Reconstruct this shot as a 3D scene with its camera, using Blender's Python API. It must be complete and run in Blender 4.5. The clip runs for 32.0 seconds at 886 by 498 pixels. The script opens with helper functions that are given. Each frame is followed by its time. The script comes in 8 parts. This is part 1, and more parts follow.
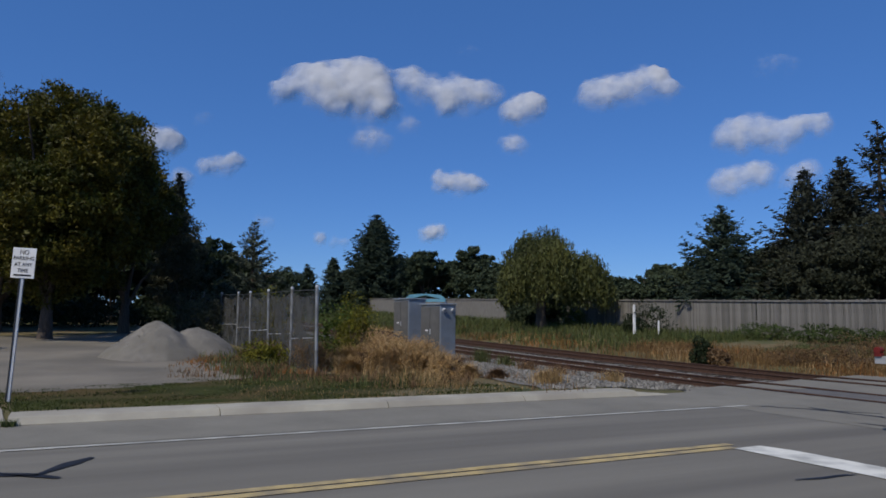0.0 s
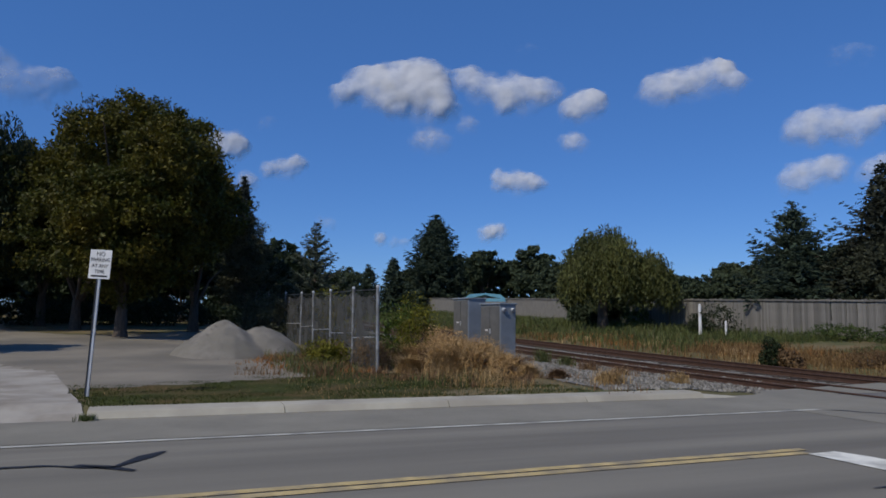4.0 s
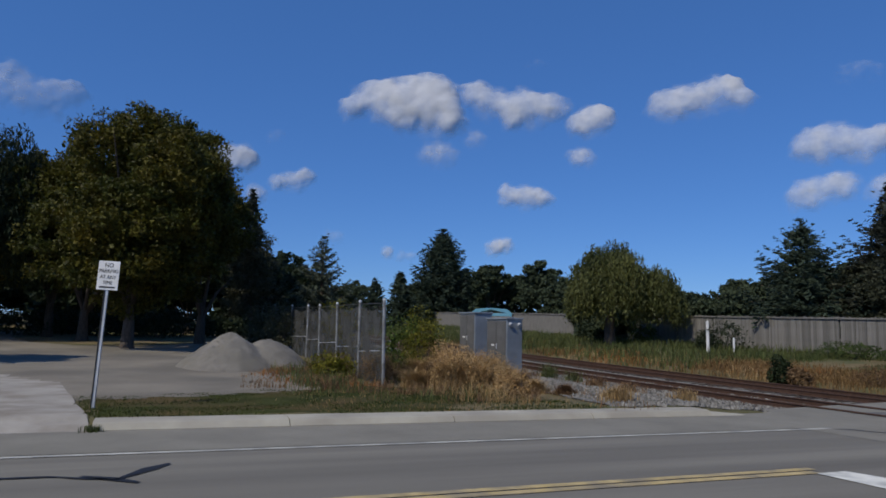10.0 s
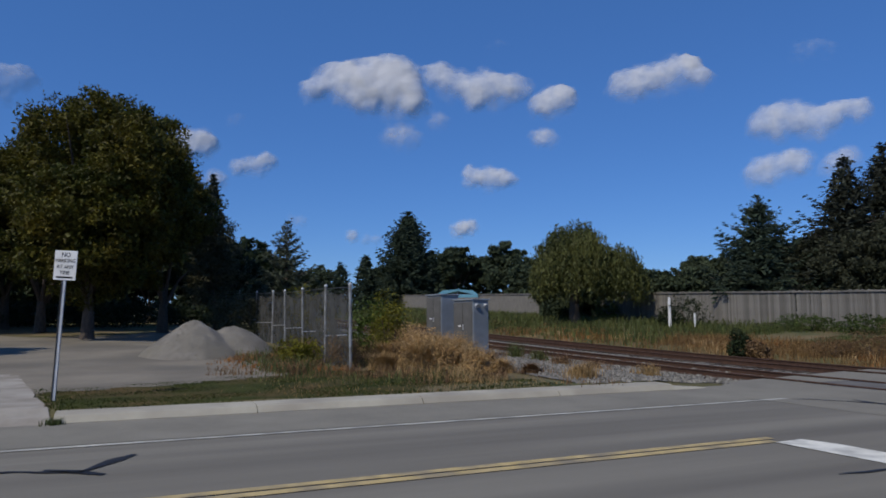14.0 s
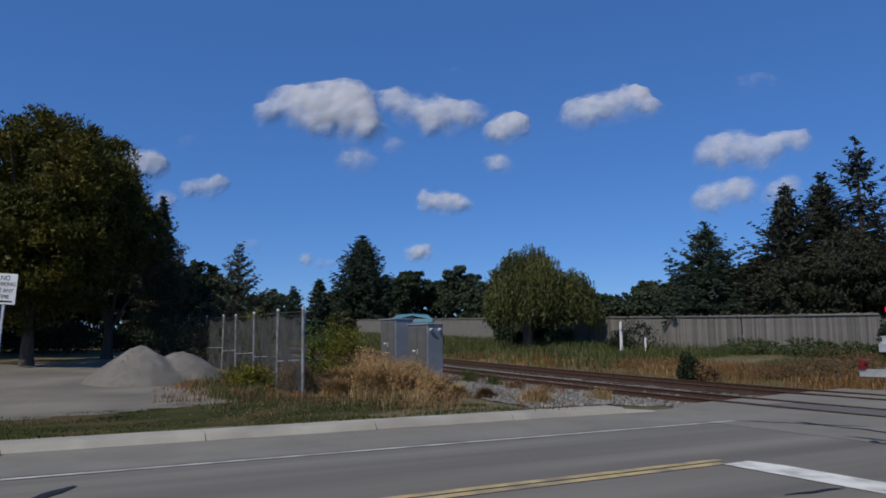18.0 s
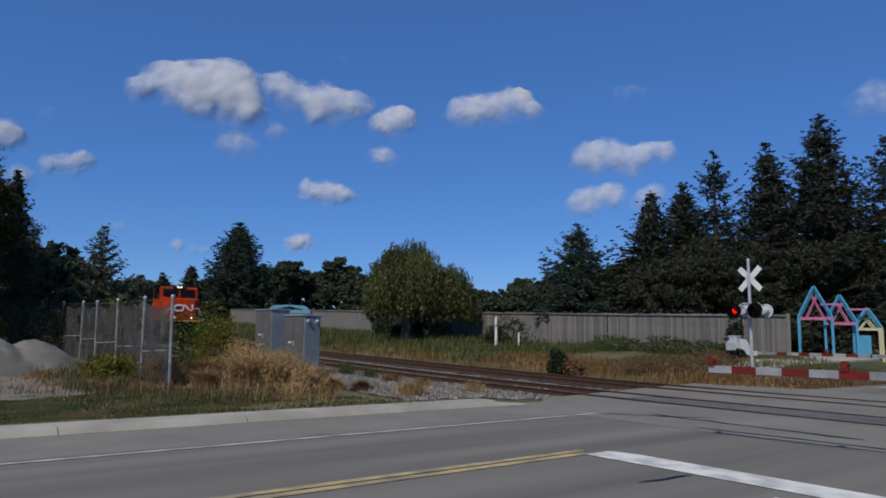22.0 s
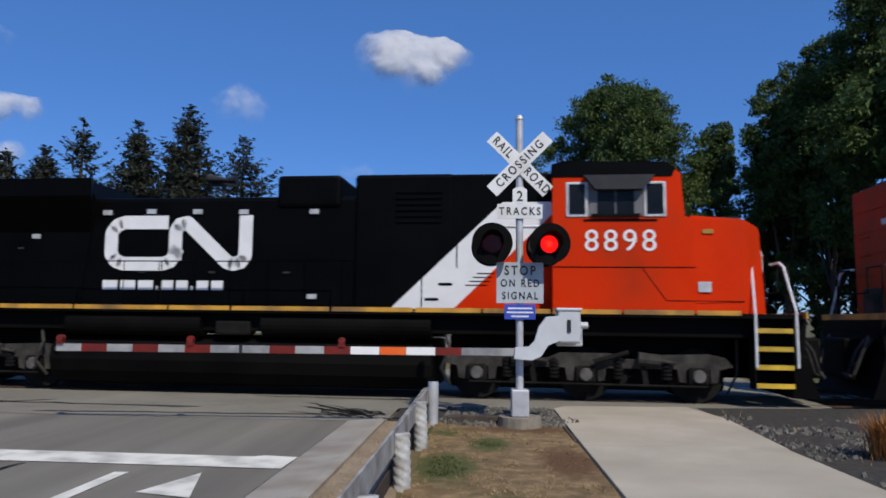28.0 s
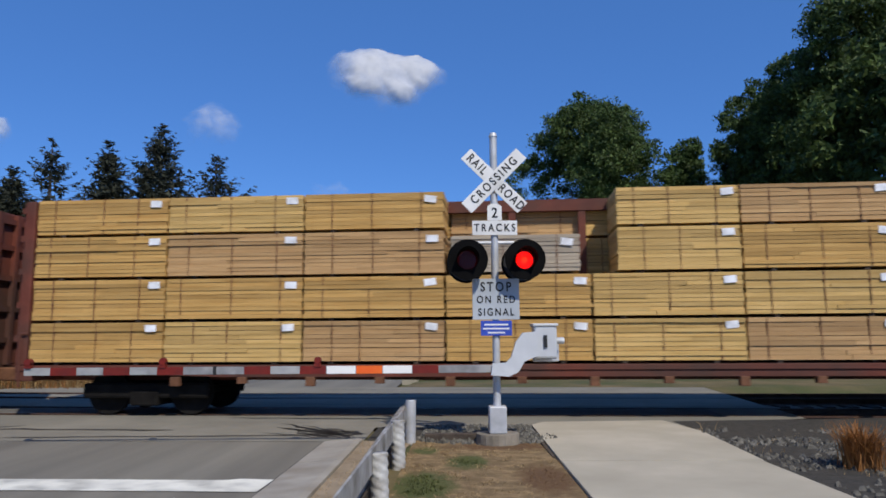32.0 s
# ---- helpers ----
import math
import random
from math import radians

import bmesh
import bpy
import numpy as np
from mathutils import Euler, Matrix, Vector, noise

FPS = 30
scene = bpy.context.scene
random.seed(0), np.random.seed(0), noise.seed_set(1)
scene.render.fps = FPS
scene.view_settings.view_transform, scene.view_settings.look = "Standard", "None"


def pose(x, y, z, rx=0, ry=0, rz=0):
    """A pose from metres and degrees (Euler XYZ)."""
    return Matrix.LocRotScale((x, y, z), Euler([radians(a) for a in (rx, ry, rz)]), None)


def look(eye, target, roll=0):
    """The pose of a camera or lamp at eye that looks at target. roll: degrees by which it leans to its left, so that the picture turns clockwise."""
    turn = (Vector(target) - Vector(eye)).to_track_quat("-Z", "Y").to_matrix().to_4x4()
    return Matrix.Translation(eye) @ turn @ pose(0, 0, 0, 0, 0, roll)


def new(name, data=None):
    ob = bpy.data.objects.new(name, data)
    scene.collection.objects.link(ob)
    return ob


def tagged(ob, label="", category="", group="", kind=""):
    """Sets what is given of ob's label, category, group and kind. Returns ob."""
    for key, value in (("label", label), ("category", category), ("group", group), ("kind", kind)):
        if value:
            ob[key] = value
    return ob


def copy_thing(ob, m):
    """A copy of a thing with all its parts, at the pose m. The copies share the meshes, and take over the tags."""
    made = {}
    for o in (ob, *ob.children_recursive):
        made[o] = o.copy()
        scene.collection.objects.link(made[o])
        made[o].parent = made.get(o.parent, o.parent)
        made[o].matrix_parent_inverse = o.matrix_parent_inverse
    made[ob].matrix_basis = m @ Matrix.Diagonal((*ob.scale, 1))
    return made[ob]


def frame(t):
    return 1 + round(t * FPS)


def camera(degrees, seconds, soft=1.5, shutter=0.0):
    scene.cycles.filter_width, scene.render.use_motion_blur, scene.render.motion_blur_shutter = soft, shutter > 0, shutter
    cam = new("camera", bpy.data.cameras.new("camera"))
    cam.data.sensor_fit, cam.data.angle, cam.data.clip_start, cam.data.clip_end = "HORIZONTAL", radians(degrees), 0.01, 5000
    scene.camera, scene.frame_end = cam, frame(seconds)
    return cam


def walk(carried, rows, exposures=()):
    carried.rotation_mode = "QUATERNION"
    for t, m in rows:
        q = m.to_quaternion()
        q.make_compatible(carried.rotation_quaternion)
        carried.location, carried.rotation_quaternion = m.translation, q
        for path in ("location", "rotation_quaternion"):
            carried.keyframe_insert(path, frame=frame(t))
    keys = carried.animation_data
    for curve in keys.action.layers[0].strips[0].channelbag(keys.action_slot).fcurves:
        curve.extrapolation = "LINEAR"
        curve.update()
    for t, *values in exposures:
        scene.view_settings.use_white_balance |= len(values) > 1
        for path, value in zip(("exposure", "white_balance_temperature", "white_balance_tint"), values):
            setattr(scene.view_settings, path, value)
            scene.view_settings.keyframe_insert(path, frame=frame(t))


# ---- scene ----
import collections
# ---- plan ----
# x runs across the road, y along it to the crossing and beyond, z up; the camera's foot is the origin.
EYE_Z = 1.56
TH = -3.70                                   # turn of the railway against x, degrees
UX, UY = math.cos(radians(TH)), math.sin(radians(TH))
NX, NY = -UY, UX
TRACK_1, TRACK_2 = 15.54, 19.75              # distance of the two track centres from the camera
KERB_W, KERB_E = -12.35, -2.07               # faces of the two kerbs

cam = camera(64.0, 32.0, soft=1.7, shutter=0.12)
PATH = [
    (0.0, 96.05, -0.66, 62.55), (0.5, 95.34, -2.70, 63.16), (1.0, 92.21, -1.61, 68.33), (1.5, 94.77, 0.19, 65.01),
    (2.0, 98.04, -0.40, 62.37), (2.5, 95.45, -1.59, 64.84), (3.0, 96.56, -0.81, 66.34), (3.5, 96.03, -0.76, 67.27),
    (5.5, 96.18, -0.77, 67.81), (6.0, 96.32, 0.09, 70.33), (6.5, 95.46, 0.29, 70.65), (7.0, 94.72, 0.18, 70.99),
    (7.5, 96.02, 0.26, 66.88), (8.0, 95.22, -0.64, 63.57), (8.5, 96.99, -0.03, 63.55), (9.0, 96.45, -0.59, 64.24),
    (9.5, 96.62, -1.39, 66.96), (10.0, 97.09, -1.35, 67.86), (10.5, 97.23, -1.36, 67.83), (11.0, 97.23, -1.19, 67.85),
    (11.5, 97.36, -1.02, 68.07), (12.0, 97.15, -1.09, 68.80), (12.5, 96.90, -0.93, 69.48), (13.0, 95.34, -0.30, 71.13),
    (13.5, 96.32, -0.46, 68.76), (14.0, 95.69, 0.09, 65.19), (14.5, 97.74, -0.63, 60.24), (16.5, 96.87, 1.21, 60.56),
    (17.0, 97.32, 0.73, 58.39), (17.5, 98.09, 0.18, 57.13), (18.0, 97.64, 0.26, 61.53), (18.5, 96.91, -0.06, 61.51),
    (19.0, 96.16, 0.19, 63.00), (19.5, 96.34, 0.00, 64.12), (20.0, 96.48, -0.39, 62.73), (20.5, 96.35, -0.39, 60.47),
    (21.0, 96.55, -0.28, 58.70), (21.5, 97.19, -0.07, 55.31), (22.0, 97.12, -0.70, 51.77), (22.5, 97.22, -0.86, 51.37),
    (23.0, 97.26, -0.18, 50.97), (23.5, 96.83, 0.25, 38.06), (24.0, 96.68, 0.26, 28.64), (24.5, 94.47, 0.80, 22.69),
    (26.5, 93.29, 0.05, 14.40), (27.0, 93.53, 0.10, 11.88), (27.5, 95.37, -0.62, 7.35), (28.0, 95.82, -0.57, 3.07),
    (28.5, 96.39, 0.06, 0.97), (29.0, 96.51, 0.30, 2.21), (29.5, 96.47, 0.25, 2.65), (30.0, 96.99, 0.48, 1.22),
    (30.5, 97.46, 0.13, 0.91), (31.0, 97.12, 0.34, 0.55), (31.5, 97.16, 0.22, 1.01), (32.0, 97.21, 0.39, 1.19)]
walk(cam, [(t, pose(-0.03, 0.05, EYE_Z, rx, ry, rz)) for t, rx, ry, rz in PATH],
     exposures=[(0, -0.03, 6500, 10), (23, -0.03, 6500, 10), (24, -0.08, 6500, 10), (26.5, 0.08, 6550, 10), (28.2, 0.32, 6600, 10), (29, 0.56, 6650, 10), (31, 0.58, 6650, 10), (32.0, 0.34, 6500)])


def at(s, p, z=0.0):
    """A place by its way along the railway and its distance across it."""
    return Vector((s * UX + p * NX, s * UY + p * NY, z))


def polar(az, d):
    """A place by its bearing left of the road and its distance."""
    return -d * math.sin(radians(az)), d * math.cos(radians(az))


# ---- light ----
SUN_AZ, SUN_EL = 152.0, 47.0                 # degrees clockwise from +y, and up
sun_dir = Vector((math.sin(radians(SUN_AZ)) * math.cos(radians(SUN_EL)),
                  math.cos(radians(SUN_AZ)) * math.cos(radians(SUN_EL)), math.sin(radians(SUN_EL))))
world = bpy.data.worlds.new("world")
scene.world = world
world.use_nodes = True
wn = world.node_tree.nodes
sky = wn.new("ShaderNodeTexSky")
sky.sky_type = 'NISHITA'
sky.sun_disc = False
sky.sun_elevation = radians(SUN_EL)
sky.sun_rotation = radians(SUN_AZ)
sky.air_density, sky.dust_density, sky.ozone_density = 0.85, 0.05, 3.4
wn["Background"].inputs["Strength"].default_value = 0.092
deep = wn.new("ShaderNodeHueSaturation")
deep.inputs["Saturation"].default_value = 1.08
tint = wn.new("ShaderNodeMix")
tint.data_type, tint.blend_type = 'RGBA', 'MULTIPLY'
tint.inputs["Factor"].default_value = 1.0
tint.inputs["B"].default_value = (0.70, 0.87, 1.19, 1)
world.node_tree.links.new(sky.outputs[0], tint.inputs["A"])
world.node_tree.links.new(tint.outputs["Result"], deep.inputs["Color"])
even = wn.new("ShaderNodeMix")
even.data_type = 'RGBA'
even.inputs["Factor"].default_value = 0.4
even.inputs["B"].default_value = (0.72, 2.05, 5.5, 1)
world.node_tree.links.new(deep.outputs[0], even.inputs["A"])
world.node_tree.links.new(even.outputs["Result"], wn["Background"].inputs["Color"])
lamp = bpy.data.lights.new("sun", "SUN")
lamp.energy, lamp.angle, lamp.color = 2.95, radians(0.5), (1.0, 0.935, 0.82)
sun = new("sun", lamp)
sun.matrix_world = look((0, 0, 60), Vector((0, 0, 60)) - sun_dir)


# ---- materials ----
def mat(name, rgb, rough=0.8, metal=0.0, noise_scale=4.0, vary=0.25, bump=0.0, bump_scale=40.0, rgb2=None, island=0.0,
        obj_random=0.0, emit=None, spec=0.4, detail=6.0, stretch=(1, 1, 1), translucent=0.0, stain=None, stain_scale=0.7):
    m = bpy.data.materials.new(name)
    m.use_nodes = True
    nt = m.node_tree
    N, L = nt.nodes, nt.links
    b = N["Principled BSDF"]
    b.inputs["Roughness"].default_value = rough
    b.inputs["Metallic"].default_value = metal
    b.inputs["Specular IOR Level"].default_value = spec
    tc = N.new("ShaderNodeTexCoord")
    mp = N.new("ShaderNodeMapping")
    mp.inputs["Scale"].default_value = stretch
    L.new(tc.outputs["Object"], mp.inputs[0])
    nz = N.new("ShaderNodeTexNoise")
    nz.inputs["Scale"].default_value = noise_scale
    nz.inputs["Detail"].default_value = detail
    nz.inputs["Roughness"].default_value = 0.65
    L.new(mp.outputs[0], nz.inputs["Vector"])
    ramp = N.new("ShaderNodeValToRGB")
    c2 = rgb2 if rgb2 else [min(1, c * (1 + vary)) for c in rgb]
    c1 = rgb if rgb2 else [c * (1 - vary) for c in rgb]
    ramp.color_ramp.elements[0].position, ramp.color_ramp.elements[1].position = 0.33, 0.67
    ramp.color_ramp.elements[0].color = (*c1, 1)
    ramp.color_ramp.elements[1].color = (*c2, 1)
    L.new(nz.outputs["Fac"], ramp.inputs[0])
    colour = ramp.outputs[0]
    if stain:
        n2 = N.new("ShaderNodeTexNoise")
        n2.inputs["Scale"].default_value = stain_scale
        n2.inputs["Detail"].default_value = 8
        L.new(mp.outputs[0], n2.inputs["Vector"])
        r2 = N.new("ShaderNodeValToRGB")
        r2.color_ramp.elements[0].position, r2.color_ramp.elements[1].position = 0.42, 0.66
        mx = N.new("ShaderNodeMix")
        mx.data_type = 'RGBA'
        mx.inputs["B"].default_value = (*stain, 1)
        L.new(n2.outputs["Fac"], r2.inputs[0])
        L.new(r2.outputs[0], mx.inputs["Factor"])
        L.new(colour, mx.inputs["A"])
        colour = mx.outputs["Result"]
    if island or obj_random:
        src = N.new("ShaderNodeNewGeometry").outputs["Random Per Island"] if island else N.new("ShaderNodeObjectInfo").outputs["Random"]
        k = island or obj_random
        mr = N.new("ShaderNodeMapRange")
        mr.inputs["To Min"].default_value, mr.inputs["To Max"].default_value = 1 - k, 1 + k
        L.new(src, mr.inputs["Value"])
        hs = N.new("ShaderNodeHueSaturation")
        L.new(mr.outputs[0], hs.inputs["Value"])
        L.new(colour, hs.inputs["Color"])
        colour = hs.outputs[0]
    L.new(colour, b.inputs["Base Color"])
    if bump:
        n3 = N.new("ShaderNodeTexNoise")
        n3.inputs["Scale"].default_value = bump_scale
        n3.inputs["Detail"].default_value = 4
        L.new(mp.outputs[0], n3.inputs["Vector"])
        bp = N.new("ShaderNodeBump")
        bp.inputs["Strength"].default_value = bump
        bp.inputs["Distance"].default_value = 0.02
        L.new(n3.outputs["Fac"], bp.inputs["Height"])
        L.new(bp.outputs[0], b.inputs["Normal"])
    if emit:
        b.inputs["Emission Color"].default_value = (*emit[:3], 1)
        b.inputs["Emission Strength"].default_value = emit[3]
    if translucent:
        tr = N.new("ShaderNodeBsdfTranslucent")
        ms = N.new("ShaderNodeMixShader")
        ms.inputs[0].default_value = translucent
        L.new(colour, tr.inputs["Color"])
        L.new(b.outputs[0], ms.inputs[1])
        L.new(tr.outputs[0], ms.inputs[2])
        L.new(ms.outputs[0], N["Material Output"].inputs["Surface"])
    return m


ASPHALT = mat("asphalt", (0.17, 0.156, 0.124), 0.9, 0, 0.8, rgb2=(0.236, 0.217, 0.175), bump=0.5, bump_scale=70, stain=(0.141, 0.129, 0.105), stain_scale=0.9, stretch=(1, 0.05, 1))
ASPHALT_LIGHT = mat("worn_asphalt", (0.185, 0.17, 0.135), 0.9, 0, 0.6, rgb2=(0.247, 0.228, 0.182), bump=0.5, bump_scale=60)
TAR = mat("tar", (0.02, 0.02, 0.021), 0.55, 0, 3, bump=0.2)
CONCRETE = mat("concrete", (0.371, 0.34, 0.267), 0.85, 0, 1.2, rgb2=(0.464, 0.43, 0.343), bump=0.3, bump_scale=50, stain=(0.309, 0.28, 0.223))
GUTTER = mat("worn_gutter_concrete", (0.297, 0.27, 0.226), 0.9, 0, 1.4, rgb2=(0.385, 0.352, 0.297), bump=0.4, bump_scale=45, stain=(0.242, 0.209, 0.165), stain_scale=1.3)
WALK = mat("pale_concrete", (0.405, 0.36, 0.275), 0.85, 0, 0.8, rgb2=(0.485, 0.433, 0.333), bump=0.25, bump_scale=60, stain=(0.371, 0.33, 0.249))
LOT = mat("compacted_gravel", (0.185, 0.16, 0.12), 0.95, 0, 0.5, rgb2=(0.244, 0.214, 0.164), bump=0.5, bump_scale=30, stain=(0.141, 0.126, 0.099), stain_scale=0.3)
PAINT_W = mat("road_paint_white", (0.721, 0.7, 0.605), 0.7, 0, 6, rgb2=(0.875, 0.85, 0.739), stain=(0.464, 0.45, 0.392), stain_scale=3)
PAINT_WORN = mat("worn_road_paint", (0.412, 0.4, 0.347), 0.8, 0, 5, rgb2=(0.639, 0.62, 0.534), stain=(0.258, 0.25, 0.223), stain_scale=2.5)
PAINT_Y = mat("road_paint_yellow", (0.44, 0.33, 0.135), 0.85, 0, 5, rgb2=(0.56, 0.43, 0.21), stain=(0.25, 0.21, 0.14), stain_scale=2.2)
EARTH = mat("dry_turf", (0.085, 0.075, 0.03), 0.95, 0, 0.5, rgb2=(0.20, 0.145, 0.07), bump=0.8, bump_scale=25, stain=(0.06, 0.075, 0.022), stain_scale=0.35)
DIRT = mat("dirt", (0.22, 0.165, 0.105), 0.95, 0, 2.5, rgb2=(0.33, 0.26, 0.18), bump=0.8, bump_scale=30)
BALLAST = mat("ballast_bed", (0.101, 0.093, 0.078), 0.95, 0, 8, rgb2=(0.232, 0.217, 0.184), bump=1.0, bump_scale=14)
DARKGRAVEL = mat("dark_gravel", (0.02685, 0.02381, 0.01885), 0.95, 0, 7, rgb2=(0.05729, 0.05134, 0.04055), bump=1.0, bump_scale=16)
STONE_DARK = mat("dark_loose_stone", (0.06146, 0.05639, 0.04602), 0.9, 0, 9, rgb2=(0.1505, 0.1388, 0.1154), island=0.55)
# crossing grey with the shade under the train put into it
CROSSING_SHADE = mat("shade_darkened_crossing", (0.11, 0.102, 0.09), 0.9, 0, 2, rgb2=(0.165, 0.155, 0.138), bump=0.4, bump_scale=30)
STONE = mat("ballast_stone", (0.112, 0.106, 0.0937), 0.9, 0, 9, rgb2=(0.238, 0.224, 0.198), island=0.55)
PILE = mat("crushed_stone", (0.145, 0.132, 0.112), 0.95, 0, 1.6, rgb2=(0.225, 0.205, 0.172), bump=1.0, bump_scale=22, stain=(0.154, 0.14, 0.111))
RAIL_TOP = mat("rail_steel", (0.05, 0.026, 0.016), 0.75, 0.1, 6, rgb2=(0.09, 0.048, 0.031))
RUST = mat("rusty_steel", (0.11, 0.047, 0.023), 0.85, 0.1, 5, rgb2=(0.20, 0.09, 0.046), bump=0.4)
TIE = mat("creosoted_timber", (0.035, 0.026, 0.02), 0.9, 0, 5, rgb2=(0.085, 0.065, 0.05), bump=0.6, obj_random=0.3)
GALV = mat("galvanised_steel", (0.42, 0.43, 0.44), 0.55, 0.35, 4, rgb2=(0.58, 0.59, 0.61), bump=0.1)
ALU = mat("painted_aluminium", (0.56, 0.58, 0.60), 0.5, 0.15, 2.5, rgb2=(0.66, 0.68, 0.70), stain=(0.48, 0.49, 0.50))
WHITE = mat("white_sheet", (0.74, 0.74, 0.73), 0.5, 0, 3, rgb2=(0.84, 0.84, 0.83), stain=(0.62, 0.61, 0.58), stain_scale=1.5)
BLACK = mat("black_paint", (0.015, 0.015, 0.016), 0.5, 0, 4, rgb2=(0.025, 0.025, 0.026))
INK = mat("black_ink", (0.01, 0.01, 0.011), 0.6, 0, 4)
BLUE = mat("blue_sheet", (0.03, 0.07, 0.42), 0.5, 0, 3)
REDREF = mat("red_reflective", (0.17, 0.013, 0.006), 0.5, 0, 6, vary=0.25, stain=(0.12, 0.014, 0.009), stain_scale=4)
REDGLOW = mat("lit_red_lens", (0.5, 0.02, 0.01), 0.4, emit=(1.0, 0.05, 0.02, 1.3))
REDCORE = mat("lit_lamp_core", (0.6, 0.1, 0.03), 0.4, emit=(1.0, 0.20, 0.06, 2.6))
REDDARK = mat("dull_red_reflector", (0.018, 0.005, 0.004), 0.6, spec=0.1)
LENS = bpy.data.materials.new("red_glass")
LENS.use_nodes = True
ln, ll_ = LENS.node_tree.nodes, LENS.node_tree.links
tr_, gl_, mx_ = ln.new("ShaderNodeBsdfTransparent"), ln.new("ShaderNodeBsdfGlossy"), ln.new("ShaderNodeMixShader")
tr_.inputs["Color"].default_value = (0.95, 0.28, 0.20, 1)
gl_.inputs["Roughness"].default_value = 0.25
gl_.inputs["Color"].default_value = (0.5, 0.3, 0.3, 1)
mx_.inputs[0].default_value = 0.05
ll_.new(tr_.outputs[0], mx_.inputs[1])
ll_.new(gl_.outputs[0], mx_.inputs[2])
ll_.new(mx_.outputs[0], ln["Material Output"].inputs["Surface"])
# white sheet with the stop plate's shade put into its colour
SHEET_SHADED = mat("shaded_white_sheet", (0.40, 0.44, 0.48), 0.5, 0, 3, rgb2=(0.50, 0.54, 0.58), stain=(0.34, 0.37, 0.40), stain_scale=1.5)
# brighter copies of the gate arm colours, painting a patch of sunlight
SHEET_SUNLIT = mat("sunlit_white_sheet", (0.78, 0.77, 0.74), 0.5, 0, 3, rgb2=(0.86, 0.85, 0.82))
ORANGE_SUNLIT = mat("sunlit_orange_sheet", (0.78, 0.10, 0.012), 0.5, 0, 3, rgb2=(0.84, 0.16, 0.02))
WOODGREY = mat("weathered_wood", (0.129, 0.12, 0.105), 0.9, 0, 3, rgb2=(0.224, 0.209, 0.185), bump=0.5, stretch=(4, 4, 0.5), obj_random=0.26)


# ---- building helpers ----
def part(name, bm, material, parent=None, label="", smooth=False):
    """Links a bmesh as one mesh object under a thing or a part."""
    me = bpy.data.meshes.new(name)
    bm.to_mesh(me)
    bm.free()
    me.materials.append(material)
    if smooth:
        me.polygons.foreach_set("use_smooth", [True] * len(me.polygons))
    ob = new(name, me)
    ob.parent = parent
    if label:
        ob["label"] = label
    return ob


def mesh_part(name, verts, faces, material, parent=None, label="", smooth=False):
    me = bpy.data.meshes.new(name)
    me.from_pydata(verts, [], faces)
    me.materials.append(material)
    if smooth:
        me.polygons.foreach_set("use_smooth", [True] * len(me.polygons))
    ob = new(name, me)
    ob.parent = parent
    if label:
        ob["label"] = label
    return ob


def share(name, me, parent, m):
    """Another object on the same mesh."""
    ob = new(name, me)
    ob.parent = parent
    ob.matrix_basis = m
    return ob


def thing(name, m, label, category, group="", kind=""):
    ob = new(name)
    ob.matrix_basis = m
    return tagged(ob, label, category, group, kind)


def box(bm, x0, x1, y0, y1, z0, z1, bev=0.0, m=None):
    r = bmesh.ops.create_cube(bm, size=1.0)
    bmesh.ops.transform(bm, verts=r["verts"], matrix=Matrix.Translation(((x0 + x1) / 2, (y0 + y1) / 2, (z0 + z1) / 2)) @ Matrix.Diagonal((x1 - x0, y1 - y0, z1 - z0, 1)))
    vs = r["verts"]
    if bev:
        es = list({e for v in vs for e in v.link_edges})
        rr = bmesh.ops.bevel(bm, geom=es, offset=bev, segments=2, affect='EDGES', profile=0.5)
        vs = list({v for f in rr["faces"] for v in f.verts} | {v for v in vs if v.is_valid})
    if m is not None:
        bmesh.ops.transform(bm, verts=[v for v in vs if v.is_valid], matrix=m)
    return bm


def boxed(x0, x1, y0, y1, z0, z1, bev=0.0):
    return box(bmesh.new(), x0, x1, y0, y1, z0, z1, bev)


def rod(bm, a, b, r0, r1=None, n=10, caps=True):
    a, b = Vector(a), Vector(b)
    d = b - a
    r = bmesh.ops.create_cone(bm, cap_ends=caps, segments=n, radius1=r0, radius2=r0 if r1 is None else r1, depth=d.length)
    m = Matrix.Translation((a + b) / 2) @ d.to_track_quat("Z", "Y").to_matrix().to_4x4()
    bmesh.ops.transform(bm, verts=r["verts"], matrix=m)
    return bm


def rodded(a, b, r0, r1=None, n=10):
    return rod(bmesh.new(), a, b, r0, r1, n)


def bent(points, r, n=8):
    bm = bmesh.new()
    for a, b in zip(points, points[1:]):
        rod(bm, a, b, r, r, n)
    return bm


def prism(bm, outline, y0, y1):
    """A flat outline in x and z, made thick along y."""
    a = [bm.verts.new((x, y0, z)) for x, z in outline]
    b = [bm.verts.new((x, y1, z)) for x, z in outline]
    bm.faces.new(a)
    bm.faces.new(b[::-1])
    for i in range(len(a)):
        j = (i + 1) % len(a)
        bm.faces.new((a[j], a[i], b[i], b[j]))
    bmesh.ops.recalc_face_normals(bm, faces=bm.faces[:])
    return bm


def prismed(outline, y0, y1):
    return prism(bmesh.new(), outline, y0, y1)


